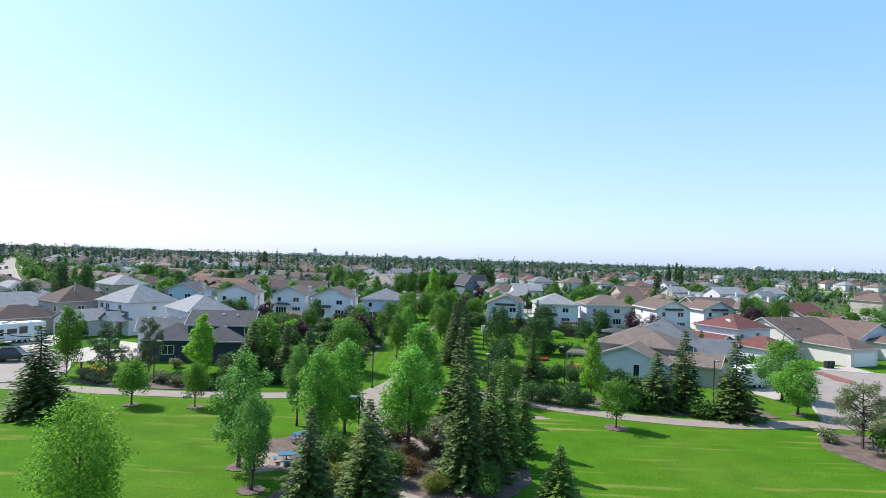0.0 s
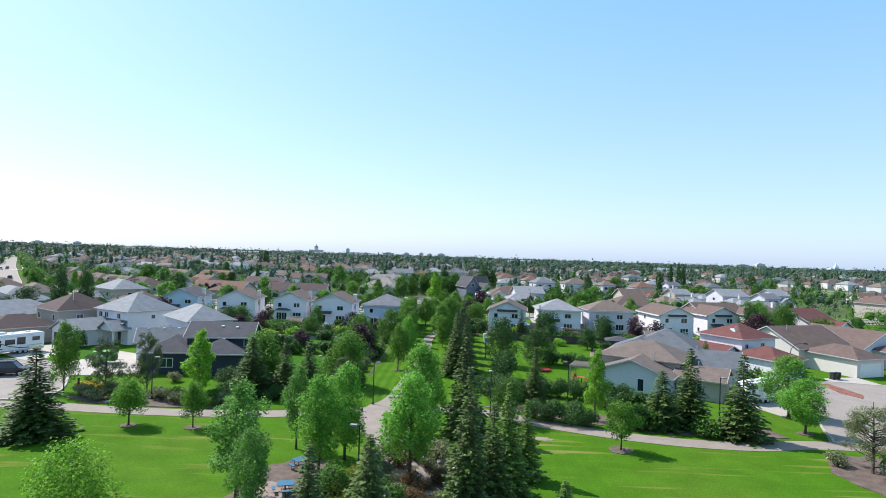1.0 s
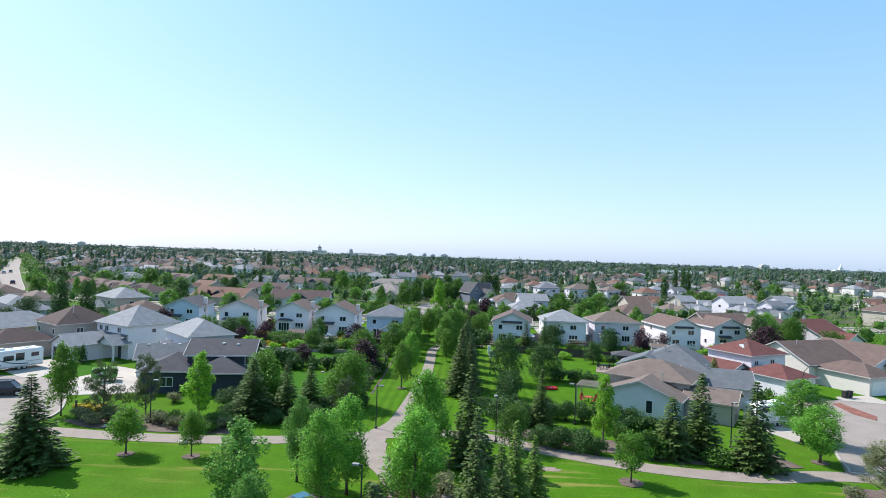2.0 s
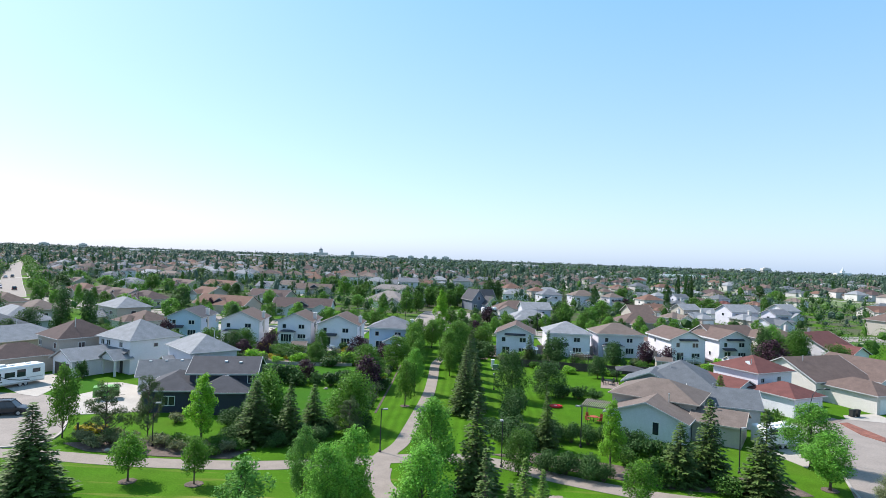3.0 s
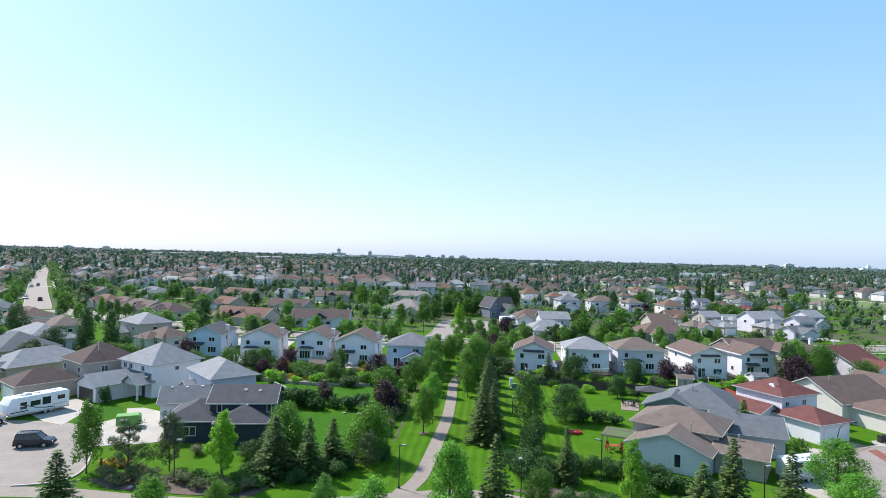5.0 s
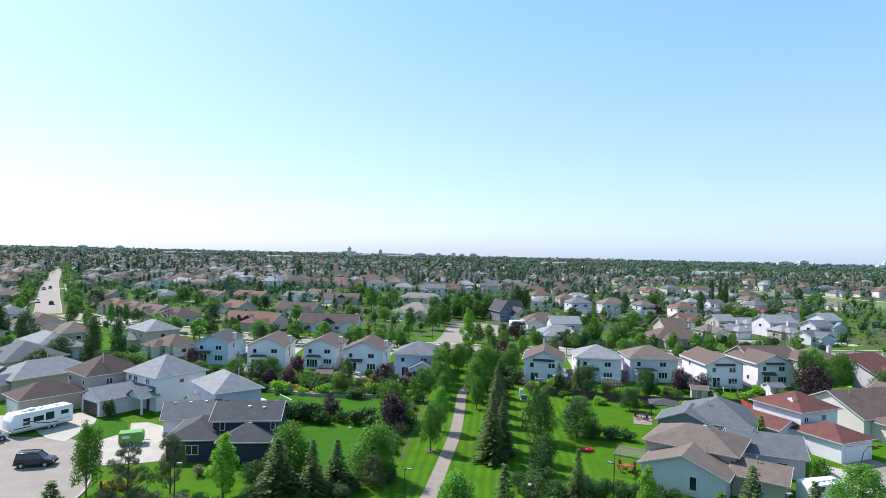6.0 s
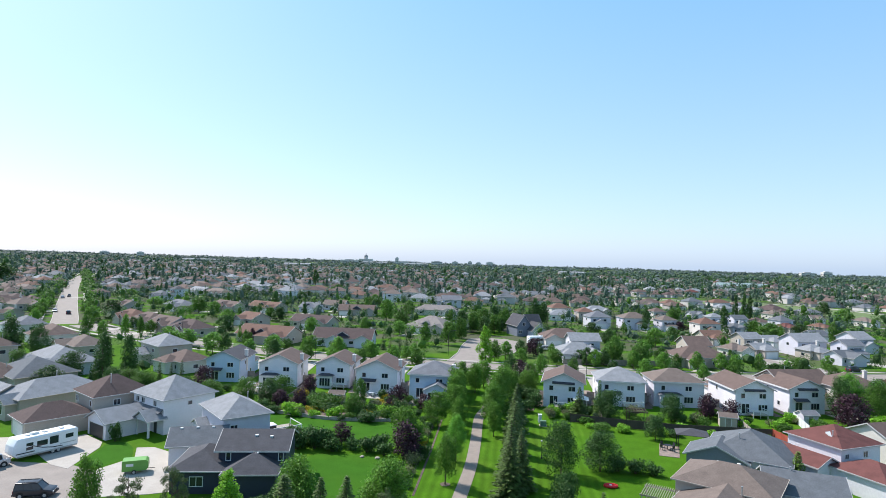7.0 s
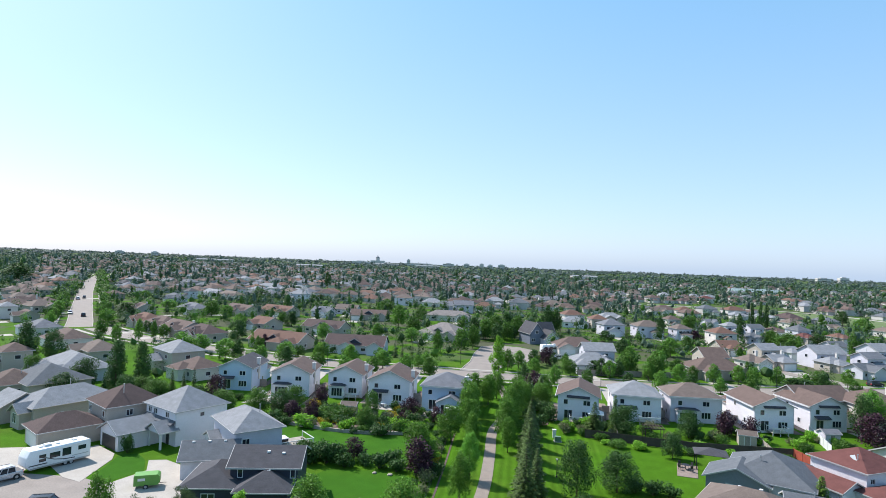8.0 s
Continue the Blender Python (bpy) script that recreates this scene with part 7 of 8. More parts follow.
for q, x, y, hgt, wid in (("bush_brown", -8.9, 37.4, 2.4, 2.2), ("bush_brown", -3.0, 44.6, 1.2, 2.0), ("bush_brown", -1.8, 43.6, 1.0, 1.8), ("grove_bush", -6.6, 37.2, 2.2, 2.6), ("grove_bush", -7.2, 38.6, 2.6, 2.4), ("bush_brown", -4.2, 48.4, 1.1, 2.2), ("bush_brown", -0.8, 45.4, 1.2, 2.0)):
    plant(q, x, y, hgt, wid)

# undergrowth below the garden spruces and round the shed
plant("scrub", -14.0, 73.6, 5.0, 3.4)
for x, y, hgt, wid in ((-12.7, 76.8, 1.8, 2.6), (-16.4, 73.6, 2.0, 3.0), (-19.2, 71.2, 2.0, 3.2), (-22.0, 71.0, 2.2, 3.4), (-25.8, 71.6, 2.6, 3.6), (-26.4, 68.6, 2.0, 3.0), (-17.0, 70.6, 1.8, 2.8), (-21.0, 68.0, 1.8, 2.8), (-27.8, 77.8, 2.8, 3.6), (-29.0, 74.6, 2.4, 3.4)):
    plant("hedge", x, y, hgt, wid)
for q, x, y, hgt, wid in (("bush", -37.6, 125.4, 2.8, 3.6), ("bush_grey", -35.2, 125.8, 2.4, 3.4), ("bush_dark", -39.6, 126.0, 3.2, 3.8), ("bush_yellow", -14.6, 102.0, 1.8, 2.4), ("bush_grey", -14.4, 95.3, 2.2, 3.0), ("bush_lime", -14.8, 90.0, 1.4, 2.2)):
    plant(q, x, y, hgt, wid)

for k in range(11):
    plant(fill.choice(("bush", "bush_dark", "bush", "bush_lime")), 13.5 + 3.1 * k + fill.uniform(-0.8, 0.8), 122.6 - 0.19 * k - fill.uniform(1.6, 2.6) * (1 if k % 3 else -1), fill.uniform(1.4, 2.2), fill.uniform(2.2, 3.4))

for q, x, y, hgt, wid in (("grove_bush", -3.6, 39.6, 2.2, 2.8), ("bush_brown", -2.4, 41.2, 1.2, 2.2), ("grove_bush", -4.4, 41.0, 1.8, 2.2), ("grove_bush", -0.6, 38.2, 1.4, 2.2)):
    plant(q, x, y, hgt, wid)

# ---- the town behind: far houses and trees ----
far_random = random.Random(33)
NEAR_HOUSES = [o.matrix_basis.translation.copy() for o in scene.objects if o.get("category") == "house"]
LINES = [Vector((*p, 0)) for p in CROSS] + [Vector((AVENUE[i][0] + (AVENUE[i + 1][0] - AVENUE[i][0]) * k / 12, AVENUE[i][1] + (AVENUE[i + 1][1] - AVENUE[i][1]) * k / 12, 0)) for i in range(len(AVENUE) - 1) for k in range(13)]
TOWN = []


def avenue_gap(x, y):
    """Distance from the straight avenue."""
    return 99.0 if y > 700 else abs((x + 192) * 0.801 + (y - 243) * 0.599)


def free(x, y, gap, spots):
    return all((x - q.x) ** 2 + (y - q.y) ** 2 > gap * gap for q in spots)


CHANNEL = [(110, 545), (165, 533), (200, 522), (224, 500), (236, 458), (264, 402), (305, 352)]


def from_line(x, y, line):
    """Distance from a line of points."""
    best = 1e9
    for (ax, ay), (bx, by) in zip(line, line[1:]):
        f = max(0.0, min(1.0, ((x - ax) * (bx - ax) + (y - ay) * (by - ay)) / ((bx - ax) ** 2 + (by - ay) ** 2)))
        best = min(best, math.hypot(x - ax - f * (bx - ax), y - ay - f * (by - ay)))
    return best


def open_green(x, y):
    """Playing fields and the drainage channel, which have no houses."""
    return (x > 80 and y < 620 and from_line(x, y, CHANNEL) < 42) or (x + 330) ** 2 / 60 ** 2 + (y - 640) ** 2 / 40 ** 2 < 1 or (x + 190) ** 2 / 45 ** 2 + (y - 560) ** 2 / 40 ** 2 < 1


# joined far houses, walls and roofs apart
ROOFS = (R_BROWN, R_TAN, R_GREY, R_LIGHT, R_DKBROWN, R_ORANGE, R_BROWN, R_SLATE, R_BROWN, R_DKBROWN)
far_walls, far_roofs = Geo(), {m.name: (m, Geo()) for m in ROOFS}
count = 0
street_no = 0
yy = 235.0
while yy < 1500:
    pitch_y = 27 if street_no % 2 else 34
    xx = -0.98 * yy - 40
    while xx < 0.80 * yy + 30:
        xx += far_random.uniform(13.5, 19.0) * (1 if yy < 800 else 1.4)
        x, y = xx, yy + 9 * math.sin(xx * 0.021 + street_no * 0.7) + far_random.uniform(-2.5, 2.5) - 0.12 * xx
        if y < 195 or open_green(x, y) or avenue_gap(x, y) < 17 or far_random.random() < (0.06 if x < -0.1 * y else 0.14 if y < 560 else 0.35 if y < 760 else 0.6):
            continue
        if (abs(x + 4) < 24 and y < 258) or (y < 425 and -0.86 * y < x < 0.66 * y):
            continue
        spot = Vector((x, y, 0))
        if not free(x, y, 15.0, NEAR_HOUSES) or not free(x, y, 9.0, LINES):
            continue
        TOWN.append(spot)
        yaw = far_random.choice((-8, 0, 6, 10)) + (-28 if x < -70 - 0.2 * y else 0) + (12 if x > 60 else 0) + far_random.choice((0, 0, 0, 90))
        two = far_random.random() < 0.3
        roof = far_random.choice(ROOFS)
        if y < 330:
            home(round(x), round(y), yaw, far_random.uniform(11, 15), roof, 2 if two else 1)
            continue
        w, d, eave = far_random.uniform(10.5, 15), far_random.uniform(9, 12), 5.0 if two else 2.9
        c, s = math.cos(radians(yaw)), math.sin(radians(yaw))

        def put(px, py, pz):
            return (x + c * px - s * py, y + s * px + c * py, pz)

        for bx, by, bw, bd, be in ((0, 0, w, d, eave), (far_random.uniform(-w / 2 + 3, w / 2 - 3), -d / 2 - 1.4, 6.0, 5.0, 2.8)):
            v = [put(bx + i * bw / 2, by + j * bd / 2, z) for z in (0, be) for i, j in ((-1, -1), (1, -1), (1, 1), (-1, 1))]
            far_walls.add(v, [(0, 1, 5, 4), (1, 2, 6, 5), (2, 3, 7, 6), (3, 0, 4, 7)])
            ow, od = bw / 2 + 0.45, bd / 2 + 0.45
            k = max(0.2, (ow - od) if ow > od else 0.2)
            l = max(0.2, (od - ow) if od > ow else 0.2)
            top = be + 0.5 * min(ow, od)
            v = [put(bx + i * ow, by + j * od, be) for i, j in ((-1, -1), (1, -1), (1, 1), (-1, 1))] + [put(bx - k if ow > od else bx, by if ow > od else by - l, top), put(bx + k if ow > od else bx, by if ow > od else by + l, top)]
            f = [(0, 1, 5, 4), (1, 2, 5), (2, 3, 4, 5), (3, 0, 4)] if ow > od else [(0, 1, 4), (1, 2, 5, 4), (2, 3, 5), (3, 0, 4, 5)]
            far_roofs[roof.name][1].add(v, f + [(3, 2, 1, 0)])
        count += 1
    yy += pitch_y
    street_no += 1


def plain_mesh(name, geo, mat):
    me = bpy.data.meshes.new(name)
    me.from_pydata(geo.v, [], geo.f)
    me.materials.append(mat)
    return me


FAR_WALL = material("far_wall_paint", (0.52, 0.49, 0.46), 0.7, vary=0.1, scale=0.05, per_island=0.3)
town = tagged(new("far_houses"), "many bungalows and two-storey houses with shingle roofs far off", "houses", "", "stuff")
part("far_house_walls", plain_mesh("far_house_walls", far_walls, FAR_WALL), None, town)
for m, geo in far_roofs.values():
    if geo.v:
        part("far_house_roofs", plain_mesh("far_house_roofs", geo, m), None, town)

# trees between the houses, the nearer ones each by itself
LOT_CELLS = {}
for q in [o.matrix_basis.translation.copy() for o in scene.objects if o.get("category") == "house"] + TOWN:
    LOT_CELLS.setdefault((int(q.x // 60), int(q.y // 60)), []).append(q)


def front_clear(x, y, reach=26.0, half=8.5):
    """True where no house has its open front lawn, on the side towards the park."""
    r = math.hypot(x, y)
    ux, uy = x / r, y / r
    for i in (-1, 0, 1):
        for j in (-1, 0, 1):
            for q in LOT_CELLS.get((int(x // 60) + i, int(y // 60) + j), ()):
                along, across = (q.x - x) * ux + (q.y - y) * uy, (q.x - x) * uy - (q.y - y) * ux
                if -4.0 < along < reach and abs(across) < half:
                    return False
    return True


def clumped(x, y):
    """Woods and tree belts alternate with open lots."""
    return 0.5 + 0.5 * math.sin(0.031 * x + 1.3 * math.sin(0.017 * y + 1.0)) * math.sin(0.027 * y + 1.7 * math.sin(0.013 * x))


TREE_SPOTS = []
for x, y, hgt, wid in ((-134, 200, 8.0, 3.2), (-108, 184, 6.6, 8.2), (-105, 190, 5.6, 7.0), (-90, 178, 6.4, 7.2), (-72, 180, 6.2, 6.5), (-65, 188, 4.7, 2.6), (-51, 178, 6.7, 5.3), (-78, 231, 6.7, 5.7), (-42, 181, 5.3, 6.0), (-32, 185, 4.1, 3.7), (-61, 248, 5.9, 4.7), (53, 240, 6.9, 8.0), (62, 209, 4.0, 5.4), (189, 377, 8.5, 11.6), (-60, 286, 11.0, 8.1), (-45, 241, 5.7, 6.7), (-112, 255, 5.0, 6.4), (-122, 250, 6.7, 6.8), (-145, 282, 7.0, 7.2), (-195, 312, 5.7, 9.3), (-253, 375, 5.0, 9.1), (-141, 198, 6.0, 3.9),):
    if free(x, y, 5.0, NEAR_HOUSES):
        TREE_SPOTS.append(Vector((x, y, 0)))
        plant("far_bright", x, y, hgt, wid)
for x, y, hgt, wid in ((-133, 207, 7.1, 3.0), (-72, 191, 3.7, 4.3), (-31, 216, 8.1, 4.8), (-23, 219, 8.8, 6.0), (-20, 231, 8.8, 5.5), (-18, 262, 7.4, 7.2), (-16, 296, 6.9, 8.2), (12, 198, 5.2, 3.5), (31, 203, 5.1, 6.4), (47, 227, 5.7, 6.0), (66, 266, 5.2, 7.0), (71, 214, 3.7, 2.6), (109, 295, 6.7, 9.2), (109, 277, 7.3, 11.9), (131, 271, 9.3, 4.6), (88, 347, 7.8, 9.2), (148, 472, 8.5, 5.8), (-136, 457, 9.0, 13.2), (-85, 366, 7.8, 10.4), (-50, 268, 7.6, 8.0), (-55, 317, 7.6, 7.1), (-112, 272, 6.2, 5.8), (-158, 291, 8.2, 8.6), (-133, 213, 5.1, 4.6), (-150, 202, 7.2, 4.8),):
    if free(x, y, 5.0, NEAR_HOUSES):
        TREE_SPOTS.append(Vector((x, y, 0)))
        plant("far_mid", x, y, hgt, wid)
for x, y, hgt, wid in ((-108, 221, 7.2, 7.3), (-182, 259, 7.9, 10.4), (-6, 264, 6.4, 4.8), (14, 299, 11.6, 7.0), (10, 301, 13.4, 6.6), (20, 194, 4.2, 6.2), (34, 276, 4.8, 7.9), (35, 236, 6.4, 6.2), (97, 298, 12.7, 4.7), (118, 343, 16.4, 3.3), (123, 345, 17.4, 3.3), (127, 348, 16.9, 3.3), (134, 306, 5.3, 7.8), (206, 433, 9.8, 9.7), (62, 299, 10.8, 4.2), (-205, 604, 16.8, 7.1), (-178, 390, 9.0, 13.0), (-106, 268, 6.6, 6.7), (-437, 466, 17.5, 24.5), (-146, 222, 4.9, 3.9),):
    if free(x, y, 5.0, NEAR_HOUSES):
        TREE_SPOTS.append(Vector((x, y, 0)))
        plant("far_dark", x, y, hgt, wid)
for x, y, hgt, wid in ((-89, 203, 5.0, 2.9), (-12, 282, 5.8, 5.7), (77, 297, 4.8, 6.8),):
    if free(x, y, 5.0, NEAR_HOUSES):
        TREE_SPOTS.append(Vector((x, y, 0)))
        plant("purple_far", x, y, hgt, wid)
for x, y, hgt, wid in ((-43, 202, 6.1, 2.4), (-40, 199, 5.6, 2.6), (-37, 200, 6.2, 2.6), (-35, 201, 5.7, 2.6), (-74, 275, 6.4, 2.3), (-82, 280, 7.0, 2.7), (45, 287, 10.1, 5.1), (5, 423, 14.7, 4.3), (11, 427, 18.8, 3.5), (48, 490, 11.4, 4.0), (-179, 563, 20.6, 6.0), (-204, 538, 14.5, 4.2), (-91, 350, 8.5, 4.7), (-546, 652, 13.2, 20.4), (-505, 569, 13.3, 8.3),):
    if free(x, y, 5.0, NEAR_HOUSES):
        TREE_SPOTS.append(Vector((x, y, 0)))
        plant("far_spruce", x, y, hgt, wid)
# smaller trees between the lots
LOT_TREES = []
while len(LOT_TREES) < 140:
    y = 188 + 130 * far_random.random()
    x = far_random.uniform(-0.84 * y - 25, 0.80 * y + 20)
    if open_green(x, y) or avenue_gap(x, y) < 8 or (-22 < x < 8 and 180 < y < 262) or not front_clear(x, y, 15.0, 7.5):
        continue
    if not free(x, y, 8.4, TOWN) or not free(x, y, 6.0, LINES) or not free(x, y, 4.5, TREE_SPOTS):
        continue
    TREE_SPOTS.append(Vector((x, y, 0)))
    hgt = far_random.uniform(3.5, 7.5)
    LOT_TREES.append((x, y, hgt, hgt * far_random.uniform(0.6, 0.9)))
# tall trees behind the turning circle and along the cross street
for x, y, q, hgt, wid in ((-20.0, 238, "far_mid", 7.6, 5.0), (-12, 254, "far_dark", 7.5, 5.5), (-17, 258, "far_mid", 9.0, 6.0), (-8, 259, "far_mid", 8.0, 6.0), (-22, 262, "far_dark", 9.0, 6.0), (-13, 266, "far_mid", 10.0, 6.5), (-5, 268, "far_mid", 9.0, 6.0), (-19, 272, "far_spruce", 10.0, 4.2), (-9, 276, "far_dark", 10.5, 6.5), (0, 274, "far_spruce", 11.0, 4.4), (4, 278, "far_spruce", 11.5, 4.4), (8, 272, "far_spruce", 10.0, 4.2), (-28, 276, "far_mid", 8.0, 6.0), (-4, 284, "far_mid", 9.0, 6.5), (14, 262, "far_spruce", 9.0, 4.0), (-5.6, 190.5, "far_mid", 6.4, 4.8), (-2.4, 195.5, "far_bright", 5.6, 4.4), (2.4, 201, "far_dark", 5.4, 4.4), (6.6, 204.5, "purple_far", 5.6, 5.6), (37.5, 191.5, "far_mid", 6.8, 6.0), (43.1, 186.8, "far_bright", 5.4, 4.6), (53, 188.4, "far_bright", 6.0, 4.6), (65.6, 194, "far_bright", 5.0, 4.0), (31, 196, "far_mid", 8.6, 6.4), (40, 200, "far_bright", 7.4, 6.2), (45, 197, "far_mid", 5.6, 5.0), (68.5, 175, "far_dark", 5.6, 7.0), (72, 176, "far_dark", 5.2, 6.0), (80, 180, "far_mid", 4.4, 6.0), (22, 190.8, "far_dark", 5.4, 4.4), (27, 191.4, "far_dark", 5.0, 4.2)):
    if free(x, y, 6.5, NEAR_HOUSES) and free(x, y, 3.0, TREE_SPOTS):
        plant(q, x, y, hgt, wid)
# rows along the avenue and the cross street
for i in range(60):
    for s in (-1, 1):
        f = 14 + i * 8.0
        x, y = -176 - 0.62 * f + s * 0.785 * 9.5, 222 + 0.785 * f + s * 0.62 * 9.5
        if y < 300:
            plant("far_mid" if far_random.random() < 0.5 else "far_bright", x + far_random.uniform(-1.5, 1.5), y + far_random.uniform(-1.5, 1.5), far_random.uniform(4.5, 7), far_random.uniform(4, 6))
for i in range(17):
    x = -88 + 11.3 * i
    if abs(x + 12) < 9:
        continue
    y = 187.5 + (0.09 * (-x - 55) * 3 if x < -55 else 0) + (max(0, x - 30) * 0.14)
    plant("far_bright" if i % 3 else "far_mid", x + far_random.uniform(-2, 2), y, far_random.uniform(4.5, 6.0), far_random.uniform(3.4, 4.6))


GOLD = (1 + 5 ** 0.5) / 2
ICO = unit(np.array([(-1, GOLD, 0), (1, GOLD, 0), (-1, -GOLD, 0), (1, -GOLD, 0), (0, -1, GOLD), (0, 1, GOLD), (0, -1, -GOLD), (0, 1, -GOLD), (GOLD, 0, -1), (GOLD, 0, 1), (-GOLD, 0, -1), (-GOLD, 0, 1)], float))
ICO_FACES = [(i, j, k) for i in range(12) for j in range(i + 1, 12) for k in range(j + 1, 12) if max(np.linalg.norm(ICO[i] - ICO[j]), np.linalg.norm(ICO[j] - ICO[k]), np.linalg.norm(ICO[i] - ICO[k])) < 1.06]


def stuff_trees(name, spots, leaves, size, mats, label, seed, spruce_share=0.25, core_mass=True):
    """Far trees joined by colour: each has a lumpy inner mass of foliage and leaf clumps that break its outline."""
    rng = np.random.default_rng(seed)
    holder = tagged(new(name), label, "trees", "", "stuff")
    spots = np.array(spots)
    which = rng.integers(0, len(mats), len(spots))
    for i, mat in enumerate(mats):
        s = spots[which == i]
        n = len(s)
        if not n:
            continue
        spruce = rng.random(n) < spruce_share
        # inner masses
        k = ICO[None] * rng.uniform(0.30, 0.66, (n, 12, 1))
        h, w = s[:, 2][:, None], s[:, 3][:, None]
        zz = np.where(spruce[:, None], h * 0.5 + k[:, :, 2] * h * 0.5, h * 0.54 + k[:, :, 2] * h * 0.46)
        taper = np.where(spruce[:, None], np.clip(0.66 * (1.05 - zz / h), 0.03, 1) * 0.95, 0.5)
        core = np.stack([s[:, 0][:, None] + k[:, :, 0] * w * taper, s[:, 1][:, None] + k[:, :, 1] * w * taper, zz], 2).reshape(-1, 3)
        faces = (np.array(ICO_FACES)[None] + 12 * np.arange(n)[:, None, None]).reshape(-1, 3)
        if core_mass:
            me = bpy.data.meshes.new(name)
            me.from_pydata(core.tolist(), [], faces.tolist())
            me.materials.append(mat)
            part("canopy_mass", me, None, holder)
        # outer clumps
        base = np.repeat(s, leaves, 0)
        sp = np.repeat(spruce, leaves)
        d = unit(rng.normal(size=(n * leaves, 3)))
        u = rng.random(n * leaves) ** 1.4
        h, w = base[:, 2], base[:, 3]
        lump = rng.uniform(0.7, 1.08, n * leaves)
        zc = np.where(sp, h * (0.06 + 0.98 * u), h * 0.55 + d[:, 2] * lump * h * 0.47)
        rr = np.where(sp, w * 0.36 * (1.04 - u), w / 2 * lump * np.sqrt(np.maximum(0.05, 1 - d[:, 2] ** 2)))
        flat = unit(np.stack([d[:, 0], d[:, 1], 0 * d[:, 0]], 1))
        c = np.stack([base[:, 0] + flat[:, 0] * rr, base[:, 1] + flat[:, 1] * rr, zc], 1)
        nrm = unit(d * 0.8 + rng.normal(size=d.shape) * 0.5 + np.array([0, 0, 0.4]))
        a = unit(np.cross(nrm, rng.normal(size=d.shape)))
        q = (size * rng.uniform(0.6, 1.3, n * leaves) * np.sqrt(h / 8))[:, None]
        part("crowns", quads_mesh(name, c, a * q, np.cross(nrm, a) * q * 0.7, mat), None, holder)


def scatter(n, y0, y1, h0, h1, gap_house, spread=1.0):
    out = []
    while len(out) < n:
        y = math.sqrt(far_random.uniform(y0 * y0, y1 * y1))
        x = far_random.uniform(-1.02 * y - 30, 0.84 * y + 30)
        if open_green(x, y) or avenue_gap(x, y) < 9 or (-22 < x < 8 and 180 < y < 250) or any((x - p[0]) ** 2 + (y - p[1]) ** 2 < 49 for p in CROSS):
            continue
        if y < 700 and far_random.random() > 0.25 + 0.9 * clumped(x, y) or y < 470 and not front_clear(x, y, 16.0, 7.5):
            continue
        if gap_house and not free(x, y, gap_house, TOWN_CELLS.get((int(x // 60), int(y // 60)), ())):
            continue
        h = far_random.uniform(h0, h1)
        tall = y > 260 and far_random.random() < 0.11
        out.append((x, y, h * 1.75 if tall else h, h * far_random.uniform(0.6, 1.0) * spread))
    return out


TOWN_CELLS = {}
for q in TOWN:
    TOWN_CELLS.setdefault((int(q.x // 60), int(q.y // 60)), []).append(q)
# haze-tinted far foliage, with one plain dark green among it
FAR_LEAVES = (LEAF_FAR_HAZE, LEAF_FAR_HAZE, LEAF_DARK, NEEDLE_HAZE, LEAF_FAR_HAZE)
BUILT = list(NEAR_HOUSES) + TREE_SPOTS
for q in BUILT:
    TOWN_CELLS.setdefault((int(q.x // 60), int(q.y // 60)), []).append(q)
stuff_trees("street_trees", scatter(1150, 230, 440, 3.5, 7.5, 7.2), 110, 0.32, (LEAF_DARK, LEAF_FAR_HAZE, LEAF_DARK, NEEDLE_HAZE, LEAF_MID), "garden and street trees between the houses", 4, 0.2)
stuff_trees("lot_trees", LOT_TREES, 420, 0.22, (LEAF_MID, LEAF_DARK, LEAF_ELM, LEAF_DARK), "leafy garden trees between the near lots", 9, 0.2)
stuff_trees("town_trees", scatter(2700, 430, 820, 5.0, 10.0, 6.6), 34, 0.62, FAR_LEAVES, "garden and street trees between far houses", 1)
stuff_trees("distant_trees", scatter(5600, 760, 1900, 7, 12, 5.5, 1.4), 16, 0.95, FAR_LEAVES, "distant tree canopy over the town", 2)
tall = [(x, y, far_random.uniform(11, 17), far_random.uniform(4.5, 6.5)) for x, y, h, w in scatter(260, 420, 900, 6, 8, 6.5)]
stuff_trees("tall_trees", tall, 60, 0.6, (LEAF_DARK, NEEDLE_HAZE, LEAF_FAR_HAZE), "tall spruces and poplars among far houses", 8, 0.75)
# the horizon band takes the palest haze-tinted leaf colour
stuff_trees("woodland_horizon", scatter(5200, 1500, 4400, 8, 12, 0, 3.2), 14, 1.5, (LEAF_WOOD_HAZE, LEAF_WOOD_HAZE, NEEDLE_HAZE), "dark woodland band along the horizon", 3, 0.08)

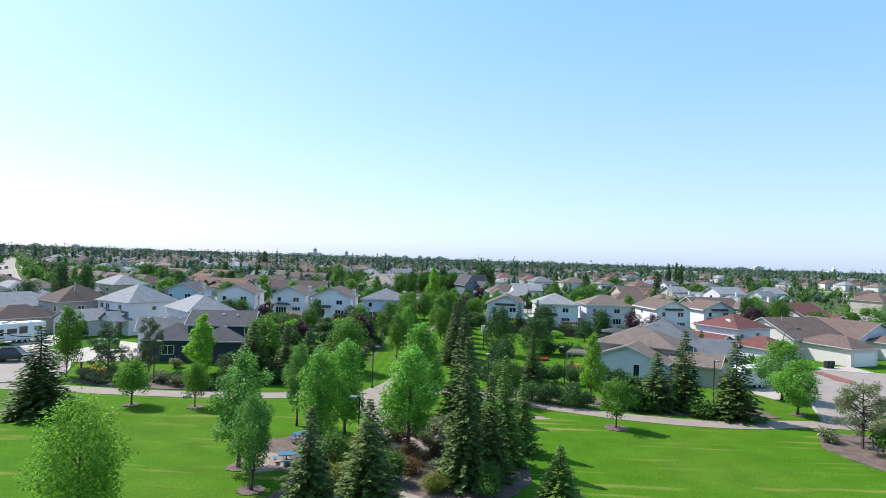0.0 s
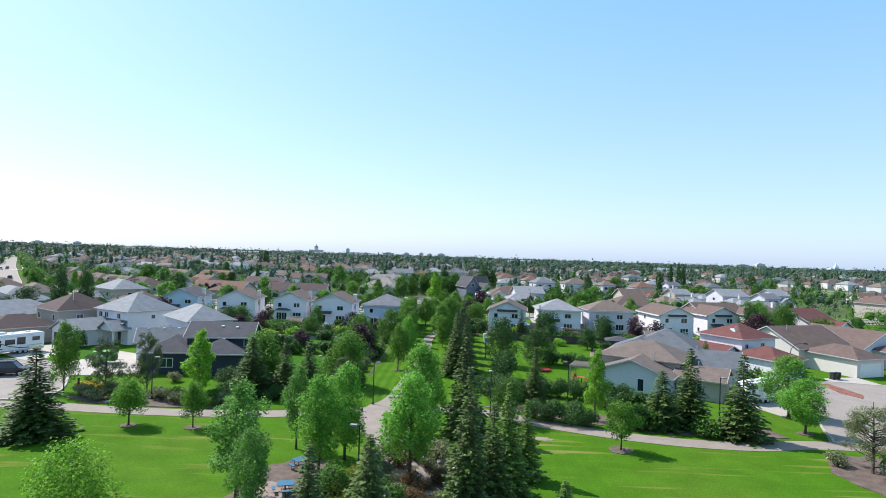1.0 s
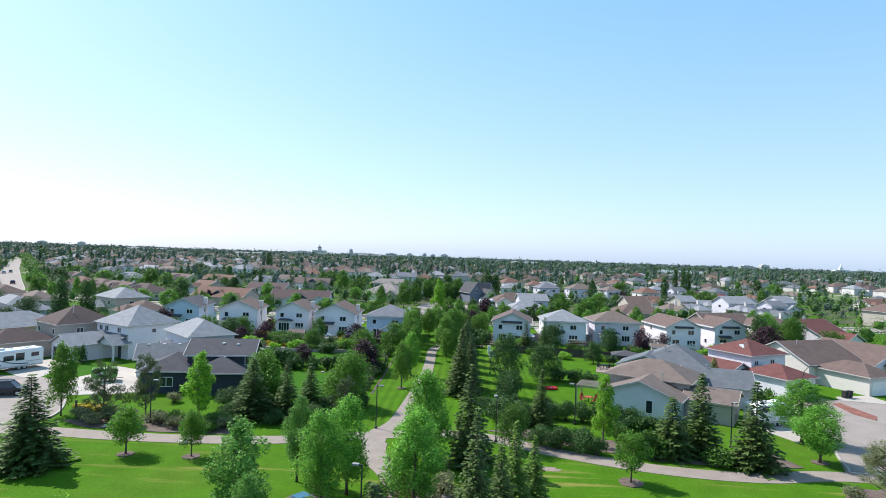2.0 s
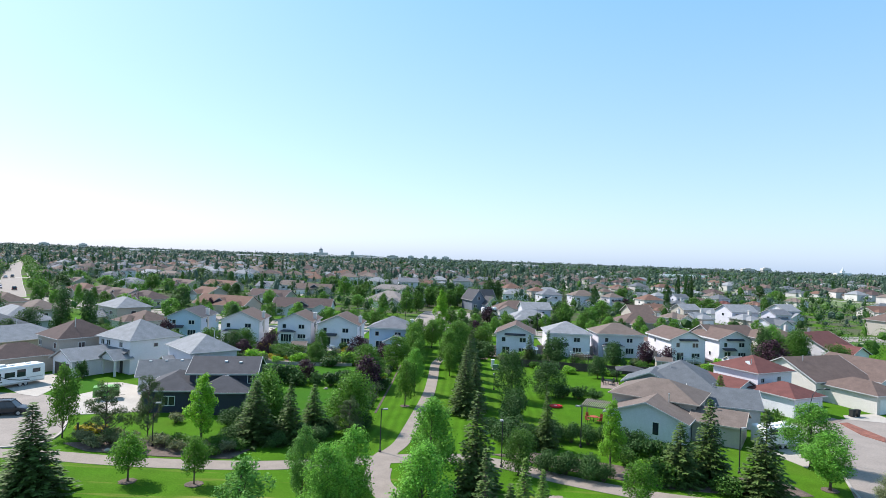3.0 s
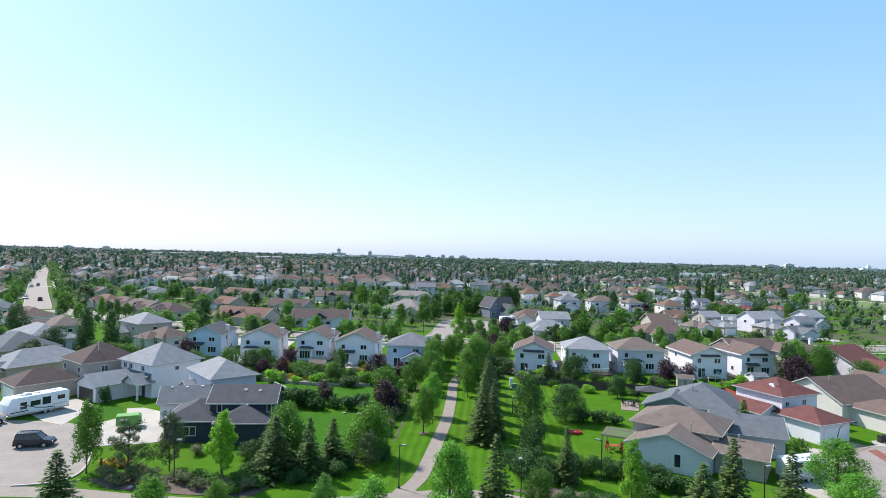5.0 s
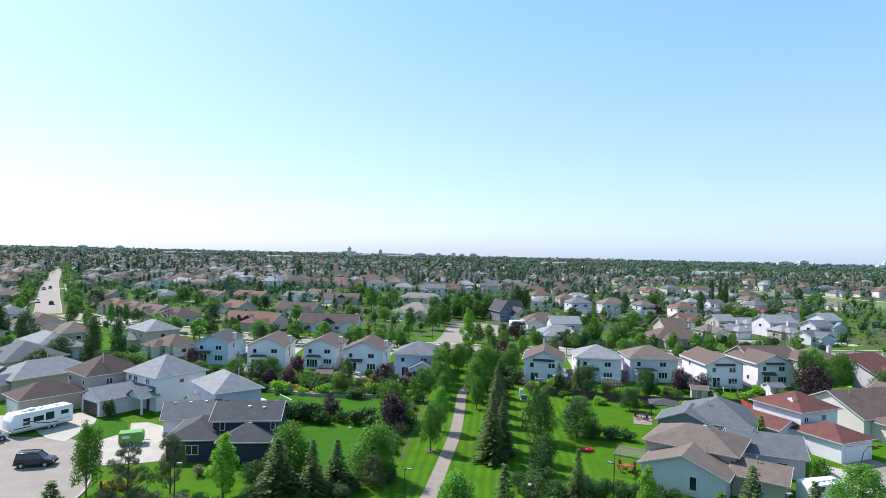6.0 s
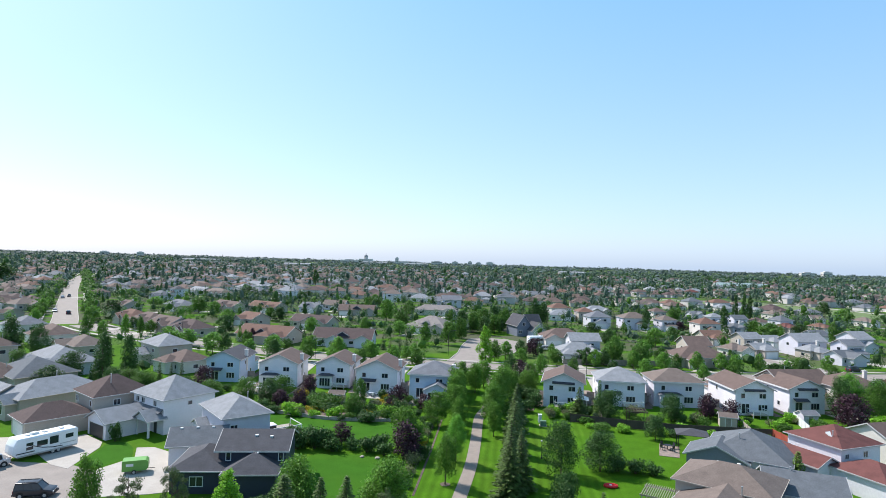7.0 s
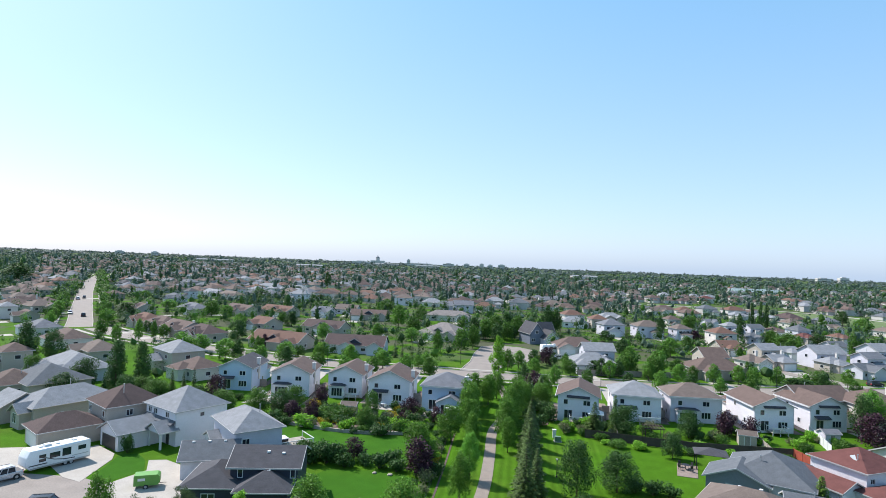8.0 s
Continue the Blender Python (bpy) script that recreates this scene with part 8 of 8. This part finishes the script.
row = []
for k in range(70):
    f = 75 + k * 8.0
    for side in (-1, 1):
        for jitter in range(2):
            row.append((-176 - 0.62 * f + side * 0.785 * (9 + 4 * jitter) + far_random.uniform(-2, 2), 222 + 0.785 * f + side * 0.62 * (9 + 4 * jitter) + far_random.uniform(-2, 2), far_random.uniform(4.5, 7.5), far_random.uniform(4, 6)))
stuff_trees("avenue_trees", row, 30, 0.6, (LEAF_MID, LEAF_MID), "rows of street trees along the far avenue", 5, 0.0)
nearer = []
while len(nearer) < 420:
    x, y = far_random.uniform(-185, 150), far_random.uniform(186, 300)
    if -24 < x < 8 and y < 252 or not free(x, y, 7.0, NEAR_HOUSES) or not free(x, y, 7.2, TOWN) or avenue_gap(x, y) < 8 or any((x - p[0]) ** 2 + (y - p[1]) ** 2 < 64 for p in CROSS) or any((x - p[0]) ** 2 + (y - p[1]) ** 2 < 30 for p in SIDE_STREET):
        continue
    hgt = far_random.choice((0.9, 1.2, 1.5, 1.9, 2.6))
    nearer.append((x, y, hgt, hgt * far_random.uniform(0.8, 1.3)))
stuff_trees("garden_trees", nearer, 170, 0.22, (LEAF_MID, LEAF_DARK, LEAF_MID), "shrubs and small trees in front gardens", 7, 0.12)
yard = []
HOUSES = [o.matrix_basis.translation for o in scene.objects if o.get("category") == "house"]
while len(yard) < 170:
    x, y = far_random.choice((-1, 1)) * far_random.uniform(58, 170), far_random.uniform(128, 196)
    if not free(x, y, 9.0, HOUSES) or any((x - p[0]) ** 2 + (y - p[1]) ** 2 < 64 for p in CROSS) or avenue_gap(x, y) < 9:
        continue
    hgt = far_random.choice((1.6, 2.2, 4.0, 5.5, 6.5))
    yard.append((x, y, hgt, hgt * far_random.uniform(0.7, 1.3)))
stuff_trees("yard_trees", yard, 300, 0.19, (LEAF_DARK, LEAF_MID, LEAF_DARK), "shrubs and trees in back yards", 6, 0.15)

# ---- skyline on the horizon ----


def tower(x, y, w, d, h, label, name="office_tower"):
    """A far block with a setback top and bands of windows."""
    ob = thing(name, pose(x, y, 0), label, "building", "skyline buildings")
    part("wall", Geo().box(-w / 2, -d / 2, 0, w / 2, d / 2, h), FAR_WALL, ob)
    for k in range(int(h / 9)):
        part("window_band", Geo().box(-w / 2 - 0.2, -d / 2 - 0.2, 5 + 9 * k, w / 2 + 0.2, d / 2 + 0.2, 7 + 9 * k), R_GREY, ob)
    part("plant_room", Geo().box(-w / 4, -d / 4, h, w / 4, d / 4, h + 4), FAR_WALL, ob)


dome = thing("domed_building", pose(-763, 3000, 0), "far domed civic building on the skyline", "building", "skyline buildings")
part("wall", Geo().box(-34, -15, 0, 34, 15, 24), FAR_WALL, dome)
part("drum", Geo().tube([(0, 0, 24), (0, 0, 36)], [11, 10.5], 16), FAR_WALL, dome)
part("dome", Geo().tube([(0, 0, 36), (0, 0, 40), (0, 0, 43.5), (0, 0, 45.5), (0, 0, 46.2), (0, 0, 54)], [10.5, 9.4, 6.4, 3.0, 1.6, 0.8], 16), R_LIGHT, dome, "pale grey dome with a lantern spire")
shrine = thing("spired_building", pose(1830, 3000, 0), "far white building with a pointed central spire", "building", "skyline buildings")
part("wall", Geo().box(-34, -16, 0, 34, 16, 16), TRIM, shrine)
part("tower", Geo().box(-8, -8, 16, 8, 8, 27), TRIM, shrine)
part("spire", Geo().tube([(0, 0, 27), (0, 0, 33), (0, 0, 45)], [6.5, 4.0, 0.4], 8), TRIM, shrine)
for x, y, w, d, h in ((-610, 3050, 15, 15, 34), (-640, 3400, 120, 40, 14), (-560, 3250, 160, 40, 13), (-330, 3300, 30, 20, 22), (-250, 3350, 22, 20, 25), (-200, 3320, 26, 20, 21), (-140, 3400, 40, 24, 24), (-440, 3360, 60, 30, 20), (-880, 3100, 90, 30, 16), (1420, 3100, 60, 30, 20), (1500, 3080, 40, 30, 26), (-2450, 3300, 40, 30, 22), (-2150, 3200, 30, 25, 24)):
    tower(x, y, w, d, h, "far pale office block on the skyline")
for i, (x, y, w, d) in enumerate(((-700, 2900, 140, 50), (-450, 2700, 110, 40), (-1050, 1900, 120, 40), (140, 1500, 60, 30), (-560, 1500, 70, 30))):
    hall = thing("far_hall", pose(x, y, 0, 0, 0, 8), "long low pale commercial hall among far trees", "building", "skyline buildings")
    part("wall", Geo().box(-w / 2, -d / 2, 0, w / 2, d / 2, 9), FAR_WALL, hall)
    part("roof", Geo().prism([(-d / 2 - 1, 9), (d / 2 + 1, 9), (0, 11.5)], "x", -w / 2 - 1, w / 2 + 1), R_LIGHT, hall)
GREENHOUSE = material("glasshouse_roof", (0.30, 0.36, 0.34), 0.4, vary=0.12, scale=0.1)
for i, (x, y, w, d) in enumerate(((326, 945, 52, 22), (362, 962, 40, 20), (346, 985, 60, 22))):
    hall = thing("greenhouse", pose(x, y, 0, 0, 0, 10), "long pale green glass-roofed hall among trees", "building", "glasshouses")
    part("wall", Geo().box(-w / 2, -d / 2, 0, w / 2, d / 2, 5), FAR_WALL, hall)
    for k in (-1, 1):
        part("roof", Geo().prism([(k * d / 4 - d / 4, 5), (k * d / 4 + d / 4, 5), (k * d / 4, 8)], "x", -w / 2, w / 2), GREENHOUSE, hall)
structure("channel_meadow", ribbon(Geo(), smooth_line(CHANNEL), 66, -0.05, 0.04), WATER_GRASS, "rough olive grass beside a drainage channel", "ground")
structure("channel_bank", ribbon(Geo(), smooth_line([(110, 574), (165, 571), (205, 566), (238, 548), (255, 520), (266, 478), (292, 430), (335, 382)]), 6, -0.05, 0.09), CONCRETE, "pale bank along a drainage channel", "ground")
